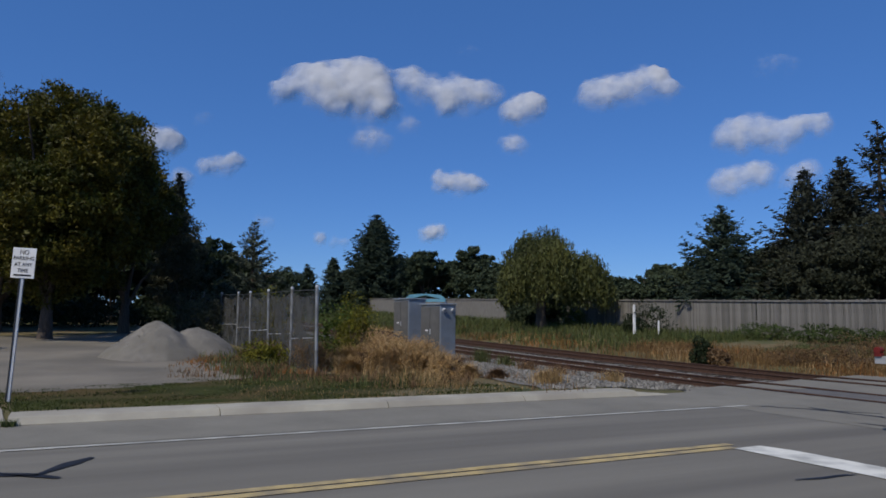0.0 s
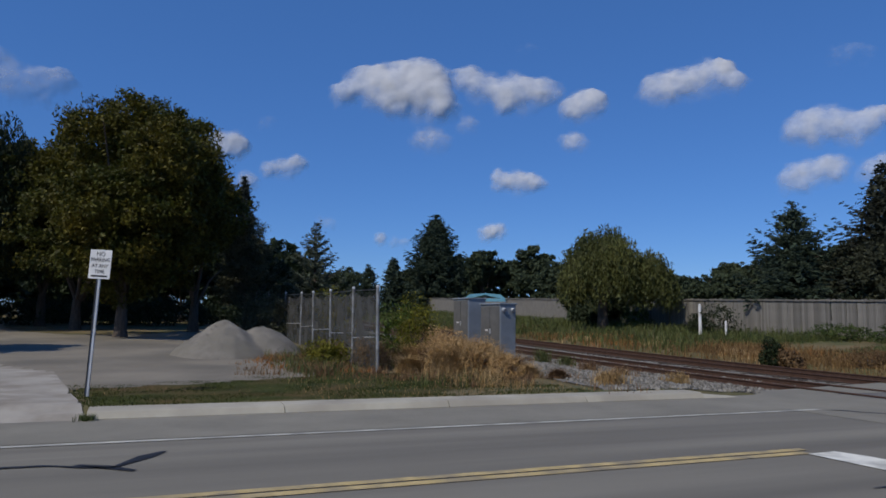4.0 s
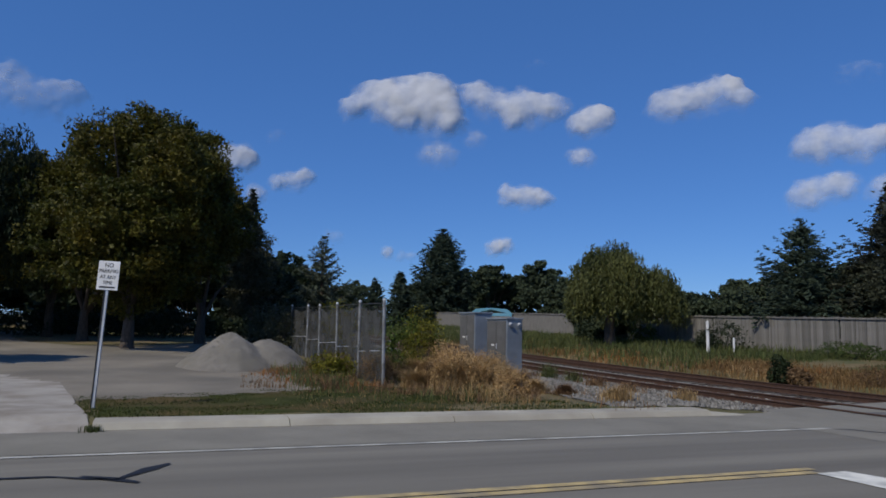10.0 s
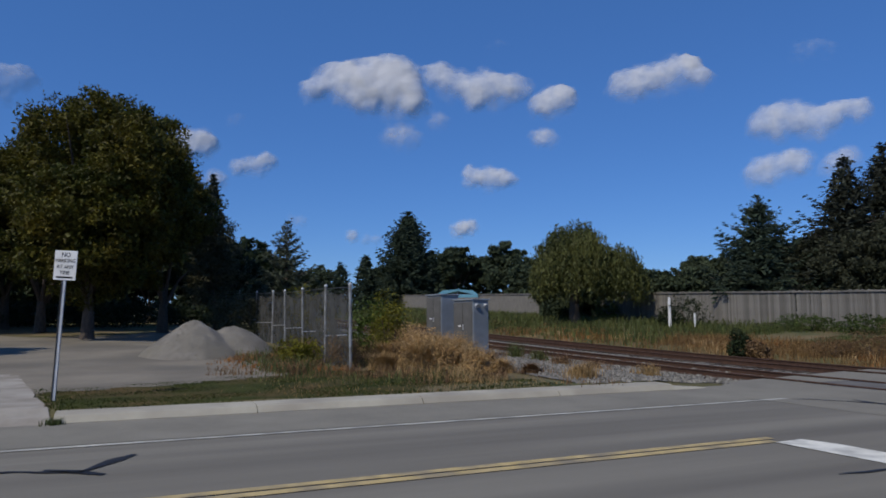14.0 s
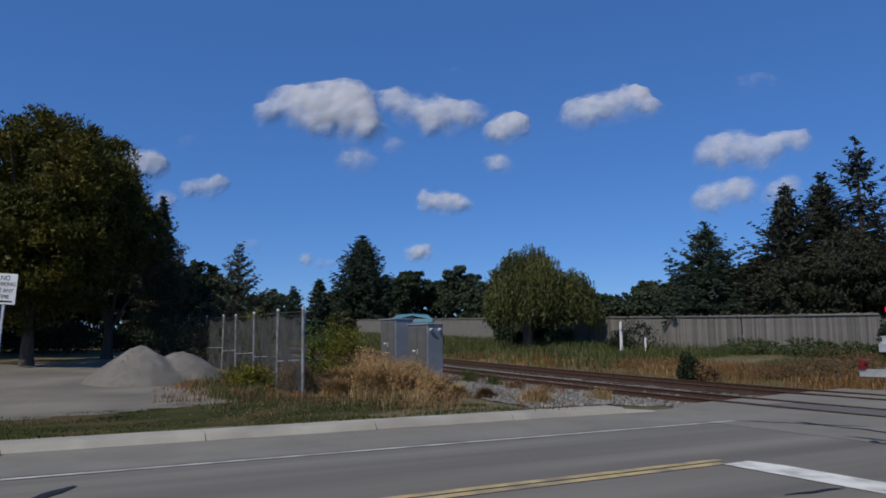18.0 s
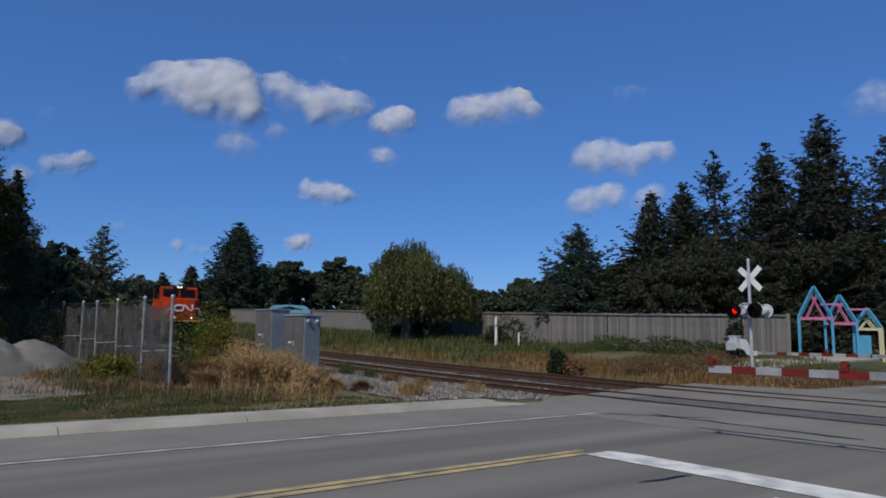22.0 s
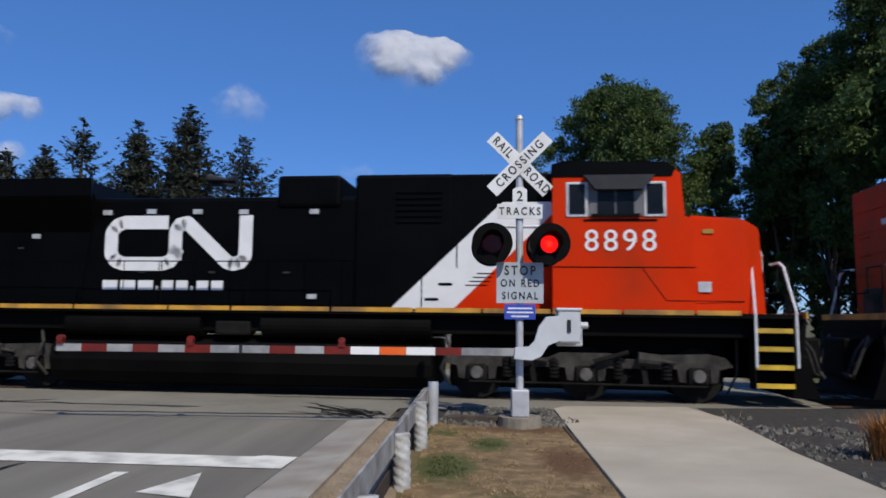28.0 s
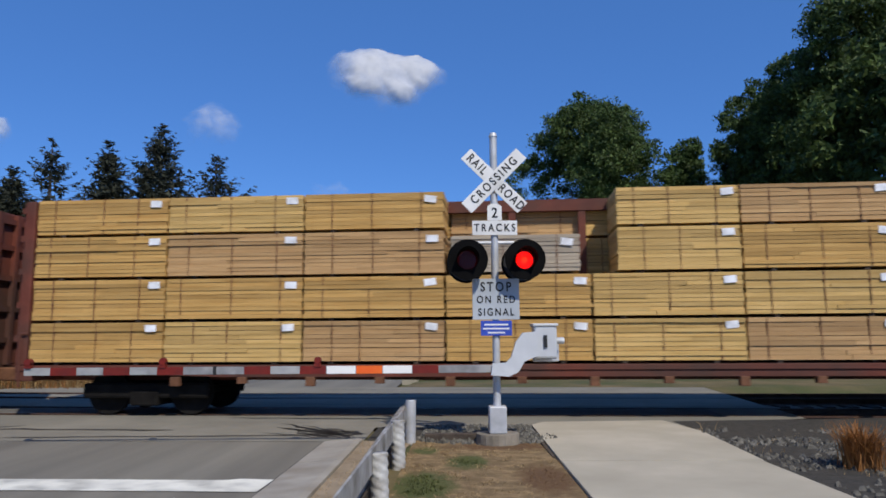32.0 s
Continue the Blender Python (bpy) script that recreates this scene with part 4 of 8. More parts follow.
def lamp_head(sg, x, s, out, i, back):
    """One flashing lamp, facing along s: background disc, tube, hood, red glass, and a turning unit with one lit face."""
    zc, yf = 2.73, s * (0.155 + out)
    bm = bmesh.new()
    tube(bm, x, zc, yf, yf, 0.305, 0.148, 36)
    tube(bm, x, zc, yf - s * 0.01, yf - s * 0.01, 0.305, 0.148, 36)
    tube(bm, x, zc, yf, yf - s * 0.01, 0.305, 0.305, 36)
    bmesh.ops.recalc_face_normals(bm, faces=bm.faces[:])
    bg = part("backing_disc", bm, DISC, sg, "round black signal background")
    bm = bmesh.new()
    tube(bm, x, zc, yf, yf - s * 0.29, 0.148, 0.145)
    part("lamp_housing", bm, DISC, bg)
    bm = bmesh.new()
    tube(bm, x, zc, yf - s * 0.016, yf - s * 0.016, 0.27, 0.16)
    tube(bm, x, zc, yf - s * 0.016, yf - s * 0.30, 0.165, 0.15, 24)
    rod(bm, (x, yf - s * 0.30, zc), (x, yf - s * 0.32, zc), 0.15, 0.11, 24)
    part("lamp_back", bm, back, bg)
    bm = bmesh.new()
    rod(bm, (x, yf - s * 0.004, zc), (x, yf + s * 0.012, zc), 0.147, 0.140, 28)
    part("lens", bm, LENS, bg, "red glass lens")
    hd = bmesh.new()
    n, pts = 16, []
    for j in range(n + 1):
        a = radians(-15 + 210 * j / n)
        pts.append((x + 0.165 * math.cos(a), zc + 0.165 * math.sin(a), 0.30 - 0.12 * abs(j / n - 0.5) * 2))
    for (xa, za, la), (xb, zb, lb) in zip(pts, pts[1:]):
        hd.faces.new([hd.verts.new(q) for q in ((xa, yf, za), (xb, yf, zb), (xb, yf + s * lb, zb), (xa, yf + s * la, za))])
    part("hood", hd, DISC, bg)
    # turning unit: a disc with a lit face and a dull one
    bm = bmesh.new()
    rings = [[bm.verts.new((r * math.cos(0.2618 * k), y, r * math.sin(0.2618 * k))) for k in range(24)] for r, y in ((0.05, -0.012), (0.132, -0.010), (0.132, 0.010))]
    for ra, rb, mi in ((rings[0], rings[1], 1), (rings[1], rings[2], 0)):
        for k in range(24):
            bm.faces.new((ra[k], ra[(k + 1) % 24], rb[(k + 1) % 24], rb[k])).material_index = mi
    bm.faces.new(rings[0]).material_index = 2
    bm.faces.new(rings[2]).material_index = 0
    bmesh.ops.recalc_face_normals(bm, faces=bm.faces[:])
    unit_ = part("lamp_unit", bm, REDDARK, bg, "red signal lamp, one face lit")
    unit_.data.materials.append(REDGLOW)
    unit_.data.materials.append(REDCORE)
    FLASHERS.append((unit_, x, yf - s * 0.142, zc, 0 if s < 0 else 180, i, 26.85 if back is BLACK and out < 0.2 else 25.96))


def gate(parent, x_mech, tip, z, flip=1):
    """Gate machine and the lowered striped arm, along local -x."""
    gm = part("gate_machine", boxed(x_mech - 0.17, x_mech + 0.17, -0.22, 0.10, 1.26, 1.76, 0.03), ALU, parent, "silver gate machine case")
    part("case_lid", boxed(x_mech - 0.19, x_mech + 0.19, -0.24, 0.12, 1.735, 1.775, 0.01), ALU, gm)
    part("latch", boxed(x_mech - 0.03, x_mech + 0.02, -0.245, -0.222, 1.42, 1.6), BLACK, gm)
    part("shaft", rodded((x_mech + 0.15, -0.05, 1.52), (x_mech + 0.30, -0.05, 1.52), 0.05, 0.05, 12), GALV, gm)
    # curved support arm
    out = [(x_mech - 0.12, 1.66), (x_mech - 0.34, 1.64), (x_mech - 0.45, 1.50), (x_mech - 0.52, 1.28), (x_mech - 0.60, 1.20), (x_mech - 0.80, 1.19), (x_mech - 0.82, 1.02), (x_mech - 0.56, 1.00), (x_mech - 0.42, 1.06), (x_mech - 0.32, 1.22), (x_mech - 0.12, 1.30)]
    part("support_arm", prismed(out, -0.26, -0.16), ALU, parent, "curved silver support arm")
    ar = part("gate_arm", boxed(tip, x_mech - 0.78, -0.225, -0.195, z - 0.056, z + 0.056, 0.005), ARMW, parent, "white gate arm with red reflective blocks")
    for q in (0.39, 1.17, 1.96, 3.24, 4.06, 4.89, 5.72):
        # this stretch of the near arm has sunlight painted into its colour
        sunlit = q == 4.89 and flip > 0
        part("red_block", boxed(tip + q, tip + q + 0.385, -0.229, -0.191, z - 0.057, z + 0.057), ORANGE_SUNLIT if sunlit else REDREF, ar, "block painted sunlit orange" if sunlit else "")
    for q in ((4.455, 5.285) if flip > 0 else ()):
        part("white_block", boxed(tip + q, tip + q + 0.425, -0.229, -0.191, z - 0.057, z + 0.057), SHEET_SUNLIT, ar, "block painted sunlit white")
    part("splice", boxed(tip + 2.78, tip + 2.83, -0.23, -0.19, z - 0.063, z + 0.063), BLACK, ar)
    for xx in (tip + 0.06, tip + 2.04, tip + 4.32):
        lb = bmesh.new()
        box(lb, xx - 0.05, xx + 0.05, -0.25, -0.17, z + 0.05, z + 0.10)
        rod(lb, (xx, -0.26, z + 0.14), (xx, -0.16, z + 0.14), 0.05, 0.05, 14)
        part("arm_lamp", lb, REDREF, ar, "small red lamp on the arm")
    part("counterweight", boxed(x_mech - 0.15, x_mech + 0.25, 0.12, 0.2, 1.2, 1.5, 0.02), GALV, parent)


near_sig = crossing_signal("crossing_signal", 0.55, 10.9, 1.5, "silver crossing signal mast with crossbuck, a lit red lamp, gate down")
gate(near_sig, 0.72, -6.98, 1.115)

far_sig = crossing_signal("crossing_signal", -14.3, 26.4, 178.5, "silver crossing signal mast seen from behind across the tracks, gate down", False, 0.28)
gate(far_sig, 0.72, -6.98, 1.115, -1)
WIRE = mat("galvanised_wire", (0.07, 0.072, 0.074), 0.6, 0.3, 6)
FABRIC = mat("dark_fence_fabric", (0.045, 0.045, 0.042), 0.9, 0, 2, rgb2=(0.10, 0.10, 0.095), bump=0.3)
fn, fl = FABRIC.node_tree.nodes, FABRIC.node_tree.links
fz, fr, ft_ = fn.new("ShaderNodeTexNoise"), fn.new("ShaderNodeMapRange"), fn.new("ShaderNodeTexCoord")
fz.inputs["Scale"].default_value, fz.inputs["Detail"].default_value = 1.6, 9
fr.inputs["From Min"].default_value, fr.inputs["From Max"].default_value = 0.35, 0.65
fr.inputs["To Min"].default_value, fr.inputs["To Max"].default_value = 0.95, 0.45
fl.new(ft_.outputs["Object"], fz.inputs["Vector"])
fl.new(fz.outputs["Fac"], fr.inputs["Value"])
fl.new(fr.outputs[0], fn["Principled BSDF"].inputs["Alpha"])

# guard rail with wrapped posts
WRAP = mat("dull_white_wrap", (0.42, 0.42, 0.41), 0.7, 0.0, 5, rgb2=(0.60, 0.60, 0.58), stain=(0.24, 0.215, 0.18), stain_scale=4, bump=0.3)
POSTM = mat("dull_grey_post", (0.24, 0.25, 0.26), 0.6, 0.2, 5, rgb2=(0.36, 0.37, 0.38), stain=(0.17, 0.165, 0.155), stain_scale=3)
rail = thing("guard_rail", pose(0, 0, 0), "low galvanised guard rail on spiral-banded posts", "guard rail")
for y in (0.6, 2.68, 4.76, 6.84, 8.93, 11.0):
    bm = bmesh.new()
    n, rings, h = 14, 90, {11.0: 0.64, 8.93: 0.57, 6.84: 0.51}.get(y, 0.42)
    vs = []
    for j in range(rings + 1):
        z = -0.05 + (h + 0.05) * j / rings
        ring = []
        for i in range(n):
            a = 6.2832 * i / n
            r = 0.083 + 0.0045 * math.sin(3 * a + z * 75) if y < 10 else 0.082
            ring.append(bm.verts.new((r * math.cos(a), r * math.sin(a), z)))
        vs.append(ring)
    for j in range(rings):
        for i in range(n):
            bm.faces.new((vs[j][i], vs[j][(i + 1) % n], vs[j + 1][(i + 1) % n], vs[j + 1][i]))
    bm.faces.new(vs[-1])
    po = part("post", bm, WRAP if y < 10 else GALV, rail, "white spiral-banded post" if y < 10 else "plain grey post", True)
    po.matrix_basis = pose(-0.76, y, 0, random.uniform(-2, 2), random.uniform(-2, 2), random.uniform(0, 90))
bm = bmesh.new()
prof = [(-0.05, 0.30), (-0.10, 0.36), (-0.05, 0.43), (-0.10, 0.50), (-0.06, 0.57), (0.02, 0.60), (0.03, 0.585), (-0.04, 0.555), (-0.08, 0.50), (-0.03, 0.43), (-0.08, 0.36), (-0.03, 0.30)]
a = [bm.verts.new((-0.88 + q, -3, z - 0.26)) for q, z in prof]
b = [bm.verts.new((-0.86 + q, 11.12, z - 0.04)) for q, z in prof]
for i in range(len(prof)):
    j = (i + 1) % len(prof)
    bm.faces.new((a[i], a[j], b[j], b[i]))
bm.faces.new(b)
bmesh.ops.recalc_face_normals(bm, faces=bm.faces[:])
BEAM = mat("dirty_galvanised_beam", (0.30, 0.295, 0.28), 0.75, 0.1, 3, rgb2=(0.47, 0.465, 0.45), stain=(0.16, 0.14, 0.115), stain_scale=2.4, bump=0.4, bump_scale=8)
part("beam", bm, BEAM, rail, "dented pale galvanised beam")
part("beam_back", prismed([(-3, 0.35), (11.05, 0.33), (11.05, 0.54), (-3, 0.57)], -0.02, 0.0), BEAM, rail, "pale worn back of the beam").matrix_basis = pose(-0.845, 0, 0, 0, 0, 90)
part("kick_plate", boxed(-0.93, -0.88, -3, 11.0, 0.0, 0.16), TIE, rail, "dark weathered board at the foot")
# low dark strip between the mast foot and the guard rail
tagged(part("timber", boxed(-0.55, 0.28, 11.12, 11.28, -0.05, 0.12, 0.015), TIE), "dark strip lying on stones", "timber")

# parking sign
sx, sy = -14.4, -0.85
sz = ground_z(sx, sy)
sign = thing("parking_sign", pose(sx, sy, sz, 0, 2.2, 72), "small white parking sign with black lettering on a leaning steel post", "sign")
part("post", boxed(-0.022, 0.022, -0.02, 0.02, -0.3, 2.6), GALV, sign)
part("post_rib", boxed(-0.045, -0.022, -0.03, 0.0, -0.3, 2.55), BLACK, sign)
pl = part("plate", boxed(-0.19, 0.19, -0.032, -0.024, 2.13, 2.66, 0.003), WHITE, sign)
for body, z, s_ in (("NO", 2.58, 0.115), ("PARKING", 2.475, 0.095), ("AT ANY", 2.365, 0.095), ("TIME", 2.26, 0.095)):
    text("lettering", body, s_, pose(0, -0.0345, z, 90, 0, 0), INK, pl, 0.85)
part("print_bar", boxed(-0.14, 0.14, -0.035, -0.032, 2.165, 2.195), INK, pl)

# wire fence with torn dark fabric
wf = thing("wire_fence", pose(0, 0, 0), "old chain-link fence with dark fabric and pale leaning posts", "fence")
spots = [(-19.2, 4.75, 2.38), (-21.7, 4.56, 2.38), (-25.4, 4.54, 2.36), (-28.7, 4.42, 2.34), (-32.2, 4.38, 2.36), (-36.0, 4.1, 2.36), (-40.3, 3.7, 2.4), (-45, 3.3, 2.4), (-50, 2.9, 2.4)]
feet = []
for s, p, h in spots:
    v = at(s, p)
    z = ground_z(v.x, v.y) - 0.05
    feet.append((Vector((v.x, v.y, z)), Vector((v.x + random.uniform(-.05, .05), v.y + random.uniform(-.06, .06), z + h))))
for i, (a, b) in enumerate(feet):
    part("post", rodded(a - Vector((0, 0, .3)), b, 0.042 if i else 0.045, None, 10), POSTM, wf)
    bm = bmesh.new()
    bmesh.ops.create_uvsphere(bm, u_segments=10, v_segments=6, radius=0.055)
    bmesh.ops.translate(bm, verts=bm.verts[:], vec=b)
    part("post_cap", bm, GALV, wf)
for (a0, a1), (b0, b1) in zip(feet, feet[1:]):
    part("top_wire", rodded(a1 - Vector((0, 0, .08)), b1 - Vector((0, 0, .08)), 0.012, None, 6), WIRE, wf)
    part("brace", rodded(a0 + (a1 - a0) * 0.42, b0 + (b1 - b0) * 0.36, 0.016, None, 6), GALV, wf)
    L = (b0 - a0).length
    bm = bmesh.new()
    n, rows = 14, 12
    grid = []
    for j in range(rows + 1):
        line = []
        for i in range(n + 1):
            u, w = i / n, j / rows
            q = (a0.lerp(b0, u)).lerp(a1.lerp(b1, u), 0.02 + 0.93 * w - 0.07 * w * math.sin(3.14 * u) * random.uniform(0.6, 1.3))
            q.y += 0.04 * noise.noise((u * 4 + a0.x, w * 3, 0))
            line.append(bm.verts.new(q))
        grid.append(line)
    for j in range(rows):
        for i in range(n):
            if noise.noise((i * 0.45 + a0.x * 3, j * 0.4, 5)) < 0.55:
                bm.faces.new((grid[j][i], grid[j][i + 1], grid[j + 1][i + 1], grid[j + 1][i]))
    part("fabric", bm, FABRIC, wf, "torn dark fabric")
    me_ = bmesh.new()
    m = int(L / 0.11)
    for i in range(-20, m):
        for d in (1, -1):
            x0, x1 = i * 0.11, i * 0.11 + 2.2
            u0, u1 = max(0, x0), min(L, x1)
            if u1 - u0 < 0.05:
                continue
            w0, w1 = (u0 - x0) / 2.2, (u1 - x0) / 2.2
            if d < 0:
                w0, w1 = 1 - w0, 1 - w1
            pa = a0.lerp(b0, u0 / L).lerp(a1.lerp(b1, u0 / L), w0 * 0.94)
            pb = a0.lerp(b0, u1 / L).lerp(a1.lerp(b1, u1 / L), w1 * 0.94)
            off = Vector((0, -0.03, 0))
            k = Vector((0.0035, 0, 0.0035))
            vv = [me_.verts.new(q) for q in (pa + off - k, pb + off - k, pb + off + k, pa + off + k)]
            me_.faces.new(vv)
    part("wire_mesh", me_, WIRE, wf)


# signal cabinets
def cabinet(s, p, w, d, h, lift, label, vents):
    v = at(s, p)
    z = ground_z(v.x, v.y) + lift
    cbn = thing("signal_cabinet", pose(v.x, v.y, z, 0, 0, 8), label, "signal cabinet", "signal cabinets")
    part("body", boxed(-w / 2, w / 2, -d / 2, d / 2, 0.25, h, 0.02), CAB_GREY, cbn)
    part("roof", boxed(-w / 2 - 0.04, w / 2 + 0.04, -d / 2 - 0.05, d / 2 + 0.05, h, h + 0.06, 0.015), CAB_GREY, cbn)
    DARK = CAB_DARK
    part("door", boxed(-w / 2 + 0.04, w / 2 - 0.04, -d / 2 - 0.025, -d / 2 - 0.002, 0.32, h - 0.06, 0.01), DARK, cbn, "dull dark door")
    part("door_seam", boxed(-0.008, 0.008, -d / 2 - 0.03, -d / 2 - 0.02, 0.34, h - 0.08), BLACK, cbn)
    part("door_handle", boxed(0.03, 0.06, -d / 2 - 0.06, -d / 2 - 0.025, h * 0.5, h * 0.5 + 0.2), GALV, cbn)
    part("label_plate", boxed(-0.3, -0.12, -d / 2 - 0.032, -d / 2 - 0.022, h * 0.55, h * 0.55 + 0.06), WHITE, cbn)
    for xx in (-w / 2 + 0.08, w / 2 - 0.08):
        part("leg", boxed(xx - 0.05, xx + 0.05, -d / 2 + 0.05, d / 2 - 0.05, -0.4, 0.25), GALV, cbn)
    for q in vents:
        bm = bmesh.new()
        rod(bm, (w / 2 - 0.02, q, h - 0.16), (w / 2 + 0.08, q, h - 0.22), 0.06, 0.085, 12)
        part("vent_hood", bm, GALV, cbn)
    return cbn


CAB_GREY = mat("cabinet_grey_paint", (0.25, 0.28, 0.31), 0.4, 0.25, 2.5, rgb2=(0.33, 0.365, 0.40), stain=(0.20, 0.215, 0.225))
CAB_DARK = mat("dull_grey_paint", (0.10, 0.098, 0.095), 0.6, 0.1, 2, rgb2=(0.15, 0.147, 0.14), stain=(0.09, 0.085, 0.08))
cabinet(-28.9, 11.16, 1.2, 0.87, 2.28, 0.0, "grey metal signal cabinet with a dark door", ())
cabinet(-24.8, 10.74, 1.3, 0.70, 2.18, -0.18, "grey metal signal cabinet with two vent hoods", (-0.2, 0.2))

# marker posts
for az, d, top, r, lab in ((47.5, 48, 3.0, 0.12, "white marker post leaning on the bank"), (45.7, 47, 1.95, 0.07, "short pale stake in dry grass")):
    x, y = polar(az, d)
    z = ground_z(x, y)
    h = top - z
    mp_ = thing("marker_post", pose(x, y, z, 2, 1.5, 0), lab, "post")
    part("shaft", prismed([(-r, -0.3), (r, -0.3), (r * 0.75, h - 0.08), (0, h), (-r * 0.75, h - 0.08)], -0.03, 0.03), WHITE, mp_)

# wooden fence, boards on rails
wood = thing("board_fence", pose(0, 0, 0), "long weathered grey vertical-board fence with a cap rail", "fence")


def fence_z(s):
    v = at(s, 35.0)
    return ground_z(v.x, v.y) - 0.08


bmb = boxed(-0.068, 0.068, -0.011, 0.011, 0, 2.36)
proto = bpy.data.meshes.new("board")
bmb.to_mesh(proto)
bmb.free()
proto.materials.append(WOODGREY)
rest = bmesh.new()
s, n = -19.9, 0
while s > -125:
    if random.random() > 0.012:
        v = at(s, 35.0 + random.uniform(-0.008, 0.008))
        m = pose(v.x, v.y, fence_z(s) + random.uniform(-0.05, 0.05), 0, random.uniform(-0.6, 0.6), TH + random.uniform(-2, 2))
        if n < 290:
            share("board", proto, wood, m)
        else:
            box(rest, -0.068, 0.068, -0.011, 0.011, 0, 2.36, 0, m)
        n += 1
    s -= 0.143
tagged(part("board_rest", rest, WOODGREY, wood), kind="stuff")
s = -20.0
k = 0
while s > -125:
    a, b = at(s, 34.96, fence_z(s)), at(s - 2.44, 34.96, fence_z(s - 2.44))
    if s > -100:
        part("fence_post", rodded(at(s, 35.07, fence_z(s) - 0.3), at(s, 35.07, fence_z(s) + 2.42), 0.06, None, 8), WOODGREY, wood)
    for z0, z1 in ((1.02, 1.12), (2.26, 2.36)):
        if z0 < 2:
            a, b = a + Vector((NX, NY, 0)) * 0.11, b + Vector((NX, NY, 0)) * 0.11
        else:
            a, b = a - Vector((NX, NY, 0)) * 0.11, b - Vector((NX, NY, 0)) * 0.11
        bm = bmesh.new()
        vs = [bm.verts.new(q) for q in (a + Vector((0, 0, z0)), b + Vector((0, 0, z0)), b + Vector((0, 0, z1)), a + Vector((0, 0, z1)))]
        ws = [bm.verts.new(q.co + Vector((NX * -0.05, NY * -0.05, 0))) for q in vs]
        bm.faces.new(vs)
        bm.faces.new(ws[::-1])
        for i in range(4):
            j = (i + 1) % 4
            bm.faces.new((vs[j], vs[i], ws[i], ws[j]))
        bmesh.ops.recalc_face_normals(bm, faces=bm.faces[:])
        part("rail", bm, WOODGREY, wood)
    s -= 2.44
# blue canopy beyond the fence
TEAL = mat("pale_blue_canvas", (0.10, 0.28, 0.38), 0.7, 0, 1.5, rgb2=(0.16, 0.38, 0.50))
cx, cy = polar(63.9, 66)
cz = ground_z(cx, cy)
can = thing("canopy", pose(cx, cy, cz, 0, 0, 60), "pale blue canvas canopy on thin legs behind the fence", "canopy")
bm = bmesh.new()
prism(bm, [(-1.9, 2.75), (-1.4, 3.15), (0, 3.25), (1.4, 3.15), (1.9, 2.75), (1.8, 2.7), (0, 3.1), (-1.8, 2.7)], -1.4, 1.4)
part("roof", bm, TEAL, can)
for xx in (-1.8, 1.8):
    for yy in (-1.3, 1.3):
        part("leg", rodded((xx, yy, -0.1), (xx, yy, 2.75), 0.03), GALV, can)
part("valance", boxed(-1.85, 1.85, -1.42, -1.40, 2.5, 2.78), TEAL, can)

# painted playhouse frames
PC = mat("sky_blue_paint", (0.07, 0.30, 0.47), 0.5, 0, 3, vary=0.12)
PP = mat("pink_paint", (0.46, 0.15, 0.26), 0.5, 0, 3, vary=0.12)
PY = mat("pale_yellow_paint", (0.52, 0.47, 0.26), 0.5, 0, 3, vary=0.12)
for i, (az, d, w, hh, top, c2) in enumerate(((24.2, 44, 0.80, 2.2, 3.85, PP), (22.65, 44.5, 0.74, 1.95, 3.4, PP), (21.05, 45, 0.62, 1.7, 2.75, PY))):
    px, py = polar(az, d)
    pz = ground_z(px, py)
    ph = thing("playhouse_frame", pose(px, py, pz, 0, 0, 24), "open house-shaped timber frame painted sky blue with bright cross bars", "playhouse frame", "playhouse frames")
    for yy in (-0.9, 0.9):
        for sgn in (-1, 1):
            part("post", boxed(sgn * w - 0.06, sgn * w + 0.06, yy - 0.06, yy + 0.06, -0.1, hh, 0.01), PC if i < 2 else (PC if sgn < 0 else PY), ph)
            bm = bmesh.new()
            rod(bm, (sgn * w, yy, hh), (0, yy, top), 0.08, 0.08, 4)
            part("rafter", bm, PC, ph)
        part("cross_bar", boxed(-w, w, yy - 0.04, yy + 0.04, hh - 0.12, hh + 0.0), c2, ph)
        bm = bmesh.new()
        rod(bm, (-w * 0.5, yy, hh), (w * 0.15, yy, top - 0.5), 0.05, 0.05, 4)
        rod(bm, (w * 0.5, yy, hh), (-w * 0.15, yy, top - 0.5), 0.05, 0.05, 4)
        part("brace", bm, c2, ph)
    part("ridge_bar", boxed(-0.05, 0.05, -0.9, 0.9, top - 0.12, top), c2, ph)
    if i < 2:
        part("link_bar", boxed(0.3, 1.35, -0.95, -0.87, hh + 0.62, hh + 0.72), PP, ph)
    if i == 2:
        part("infill_panel", boxed(-w, 0.1, -0.93, -0.88, -0.05, 1.3), PC, ph)

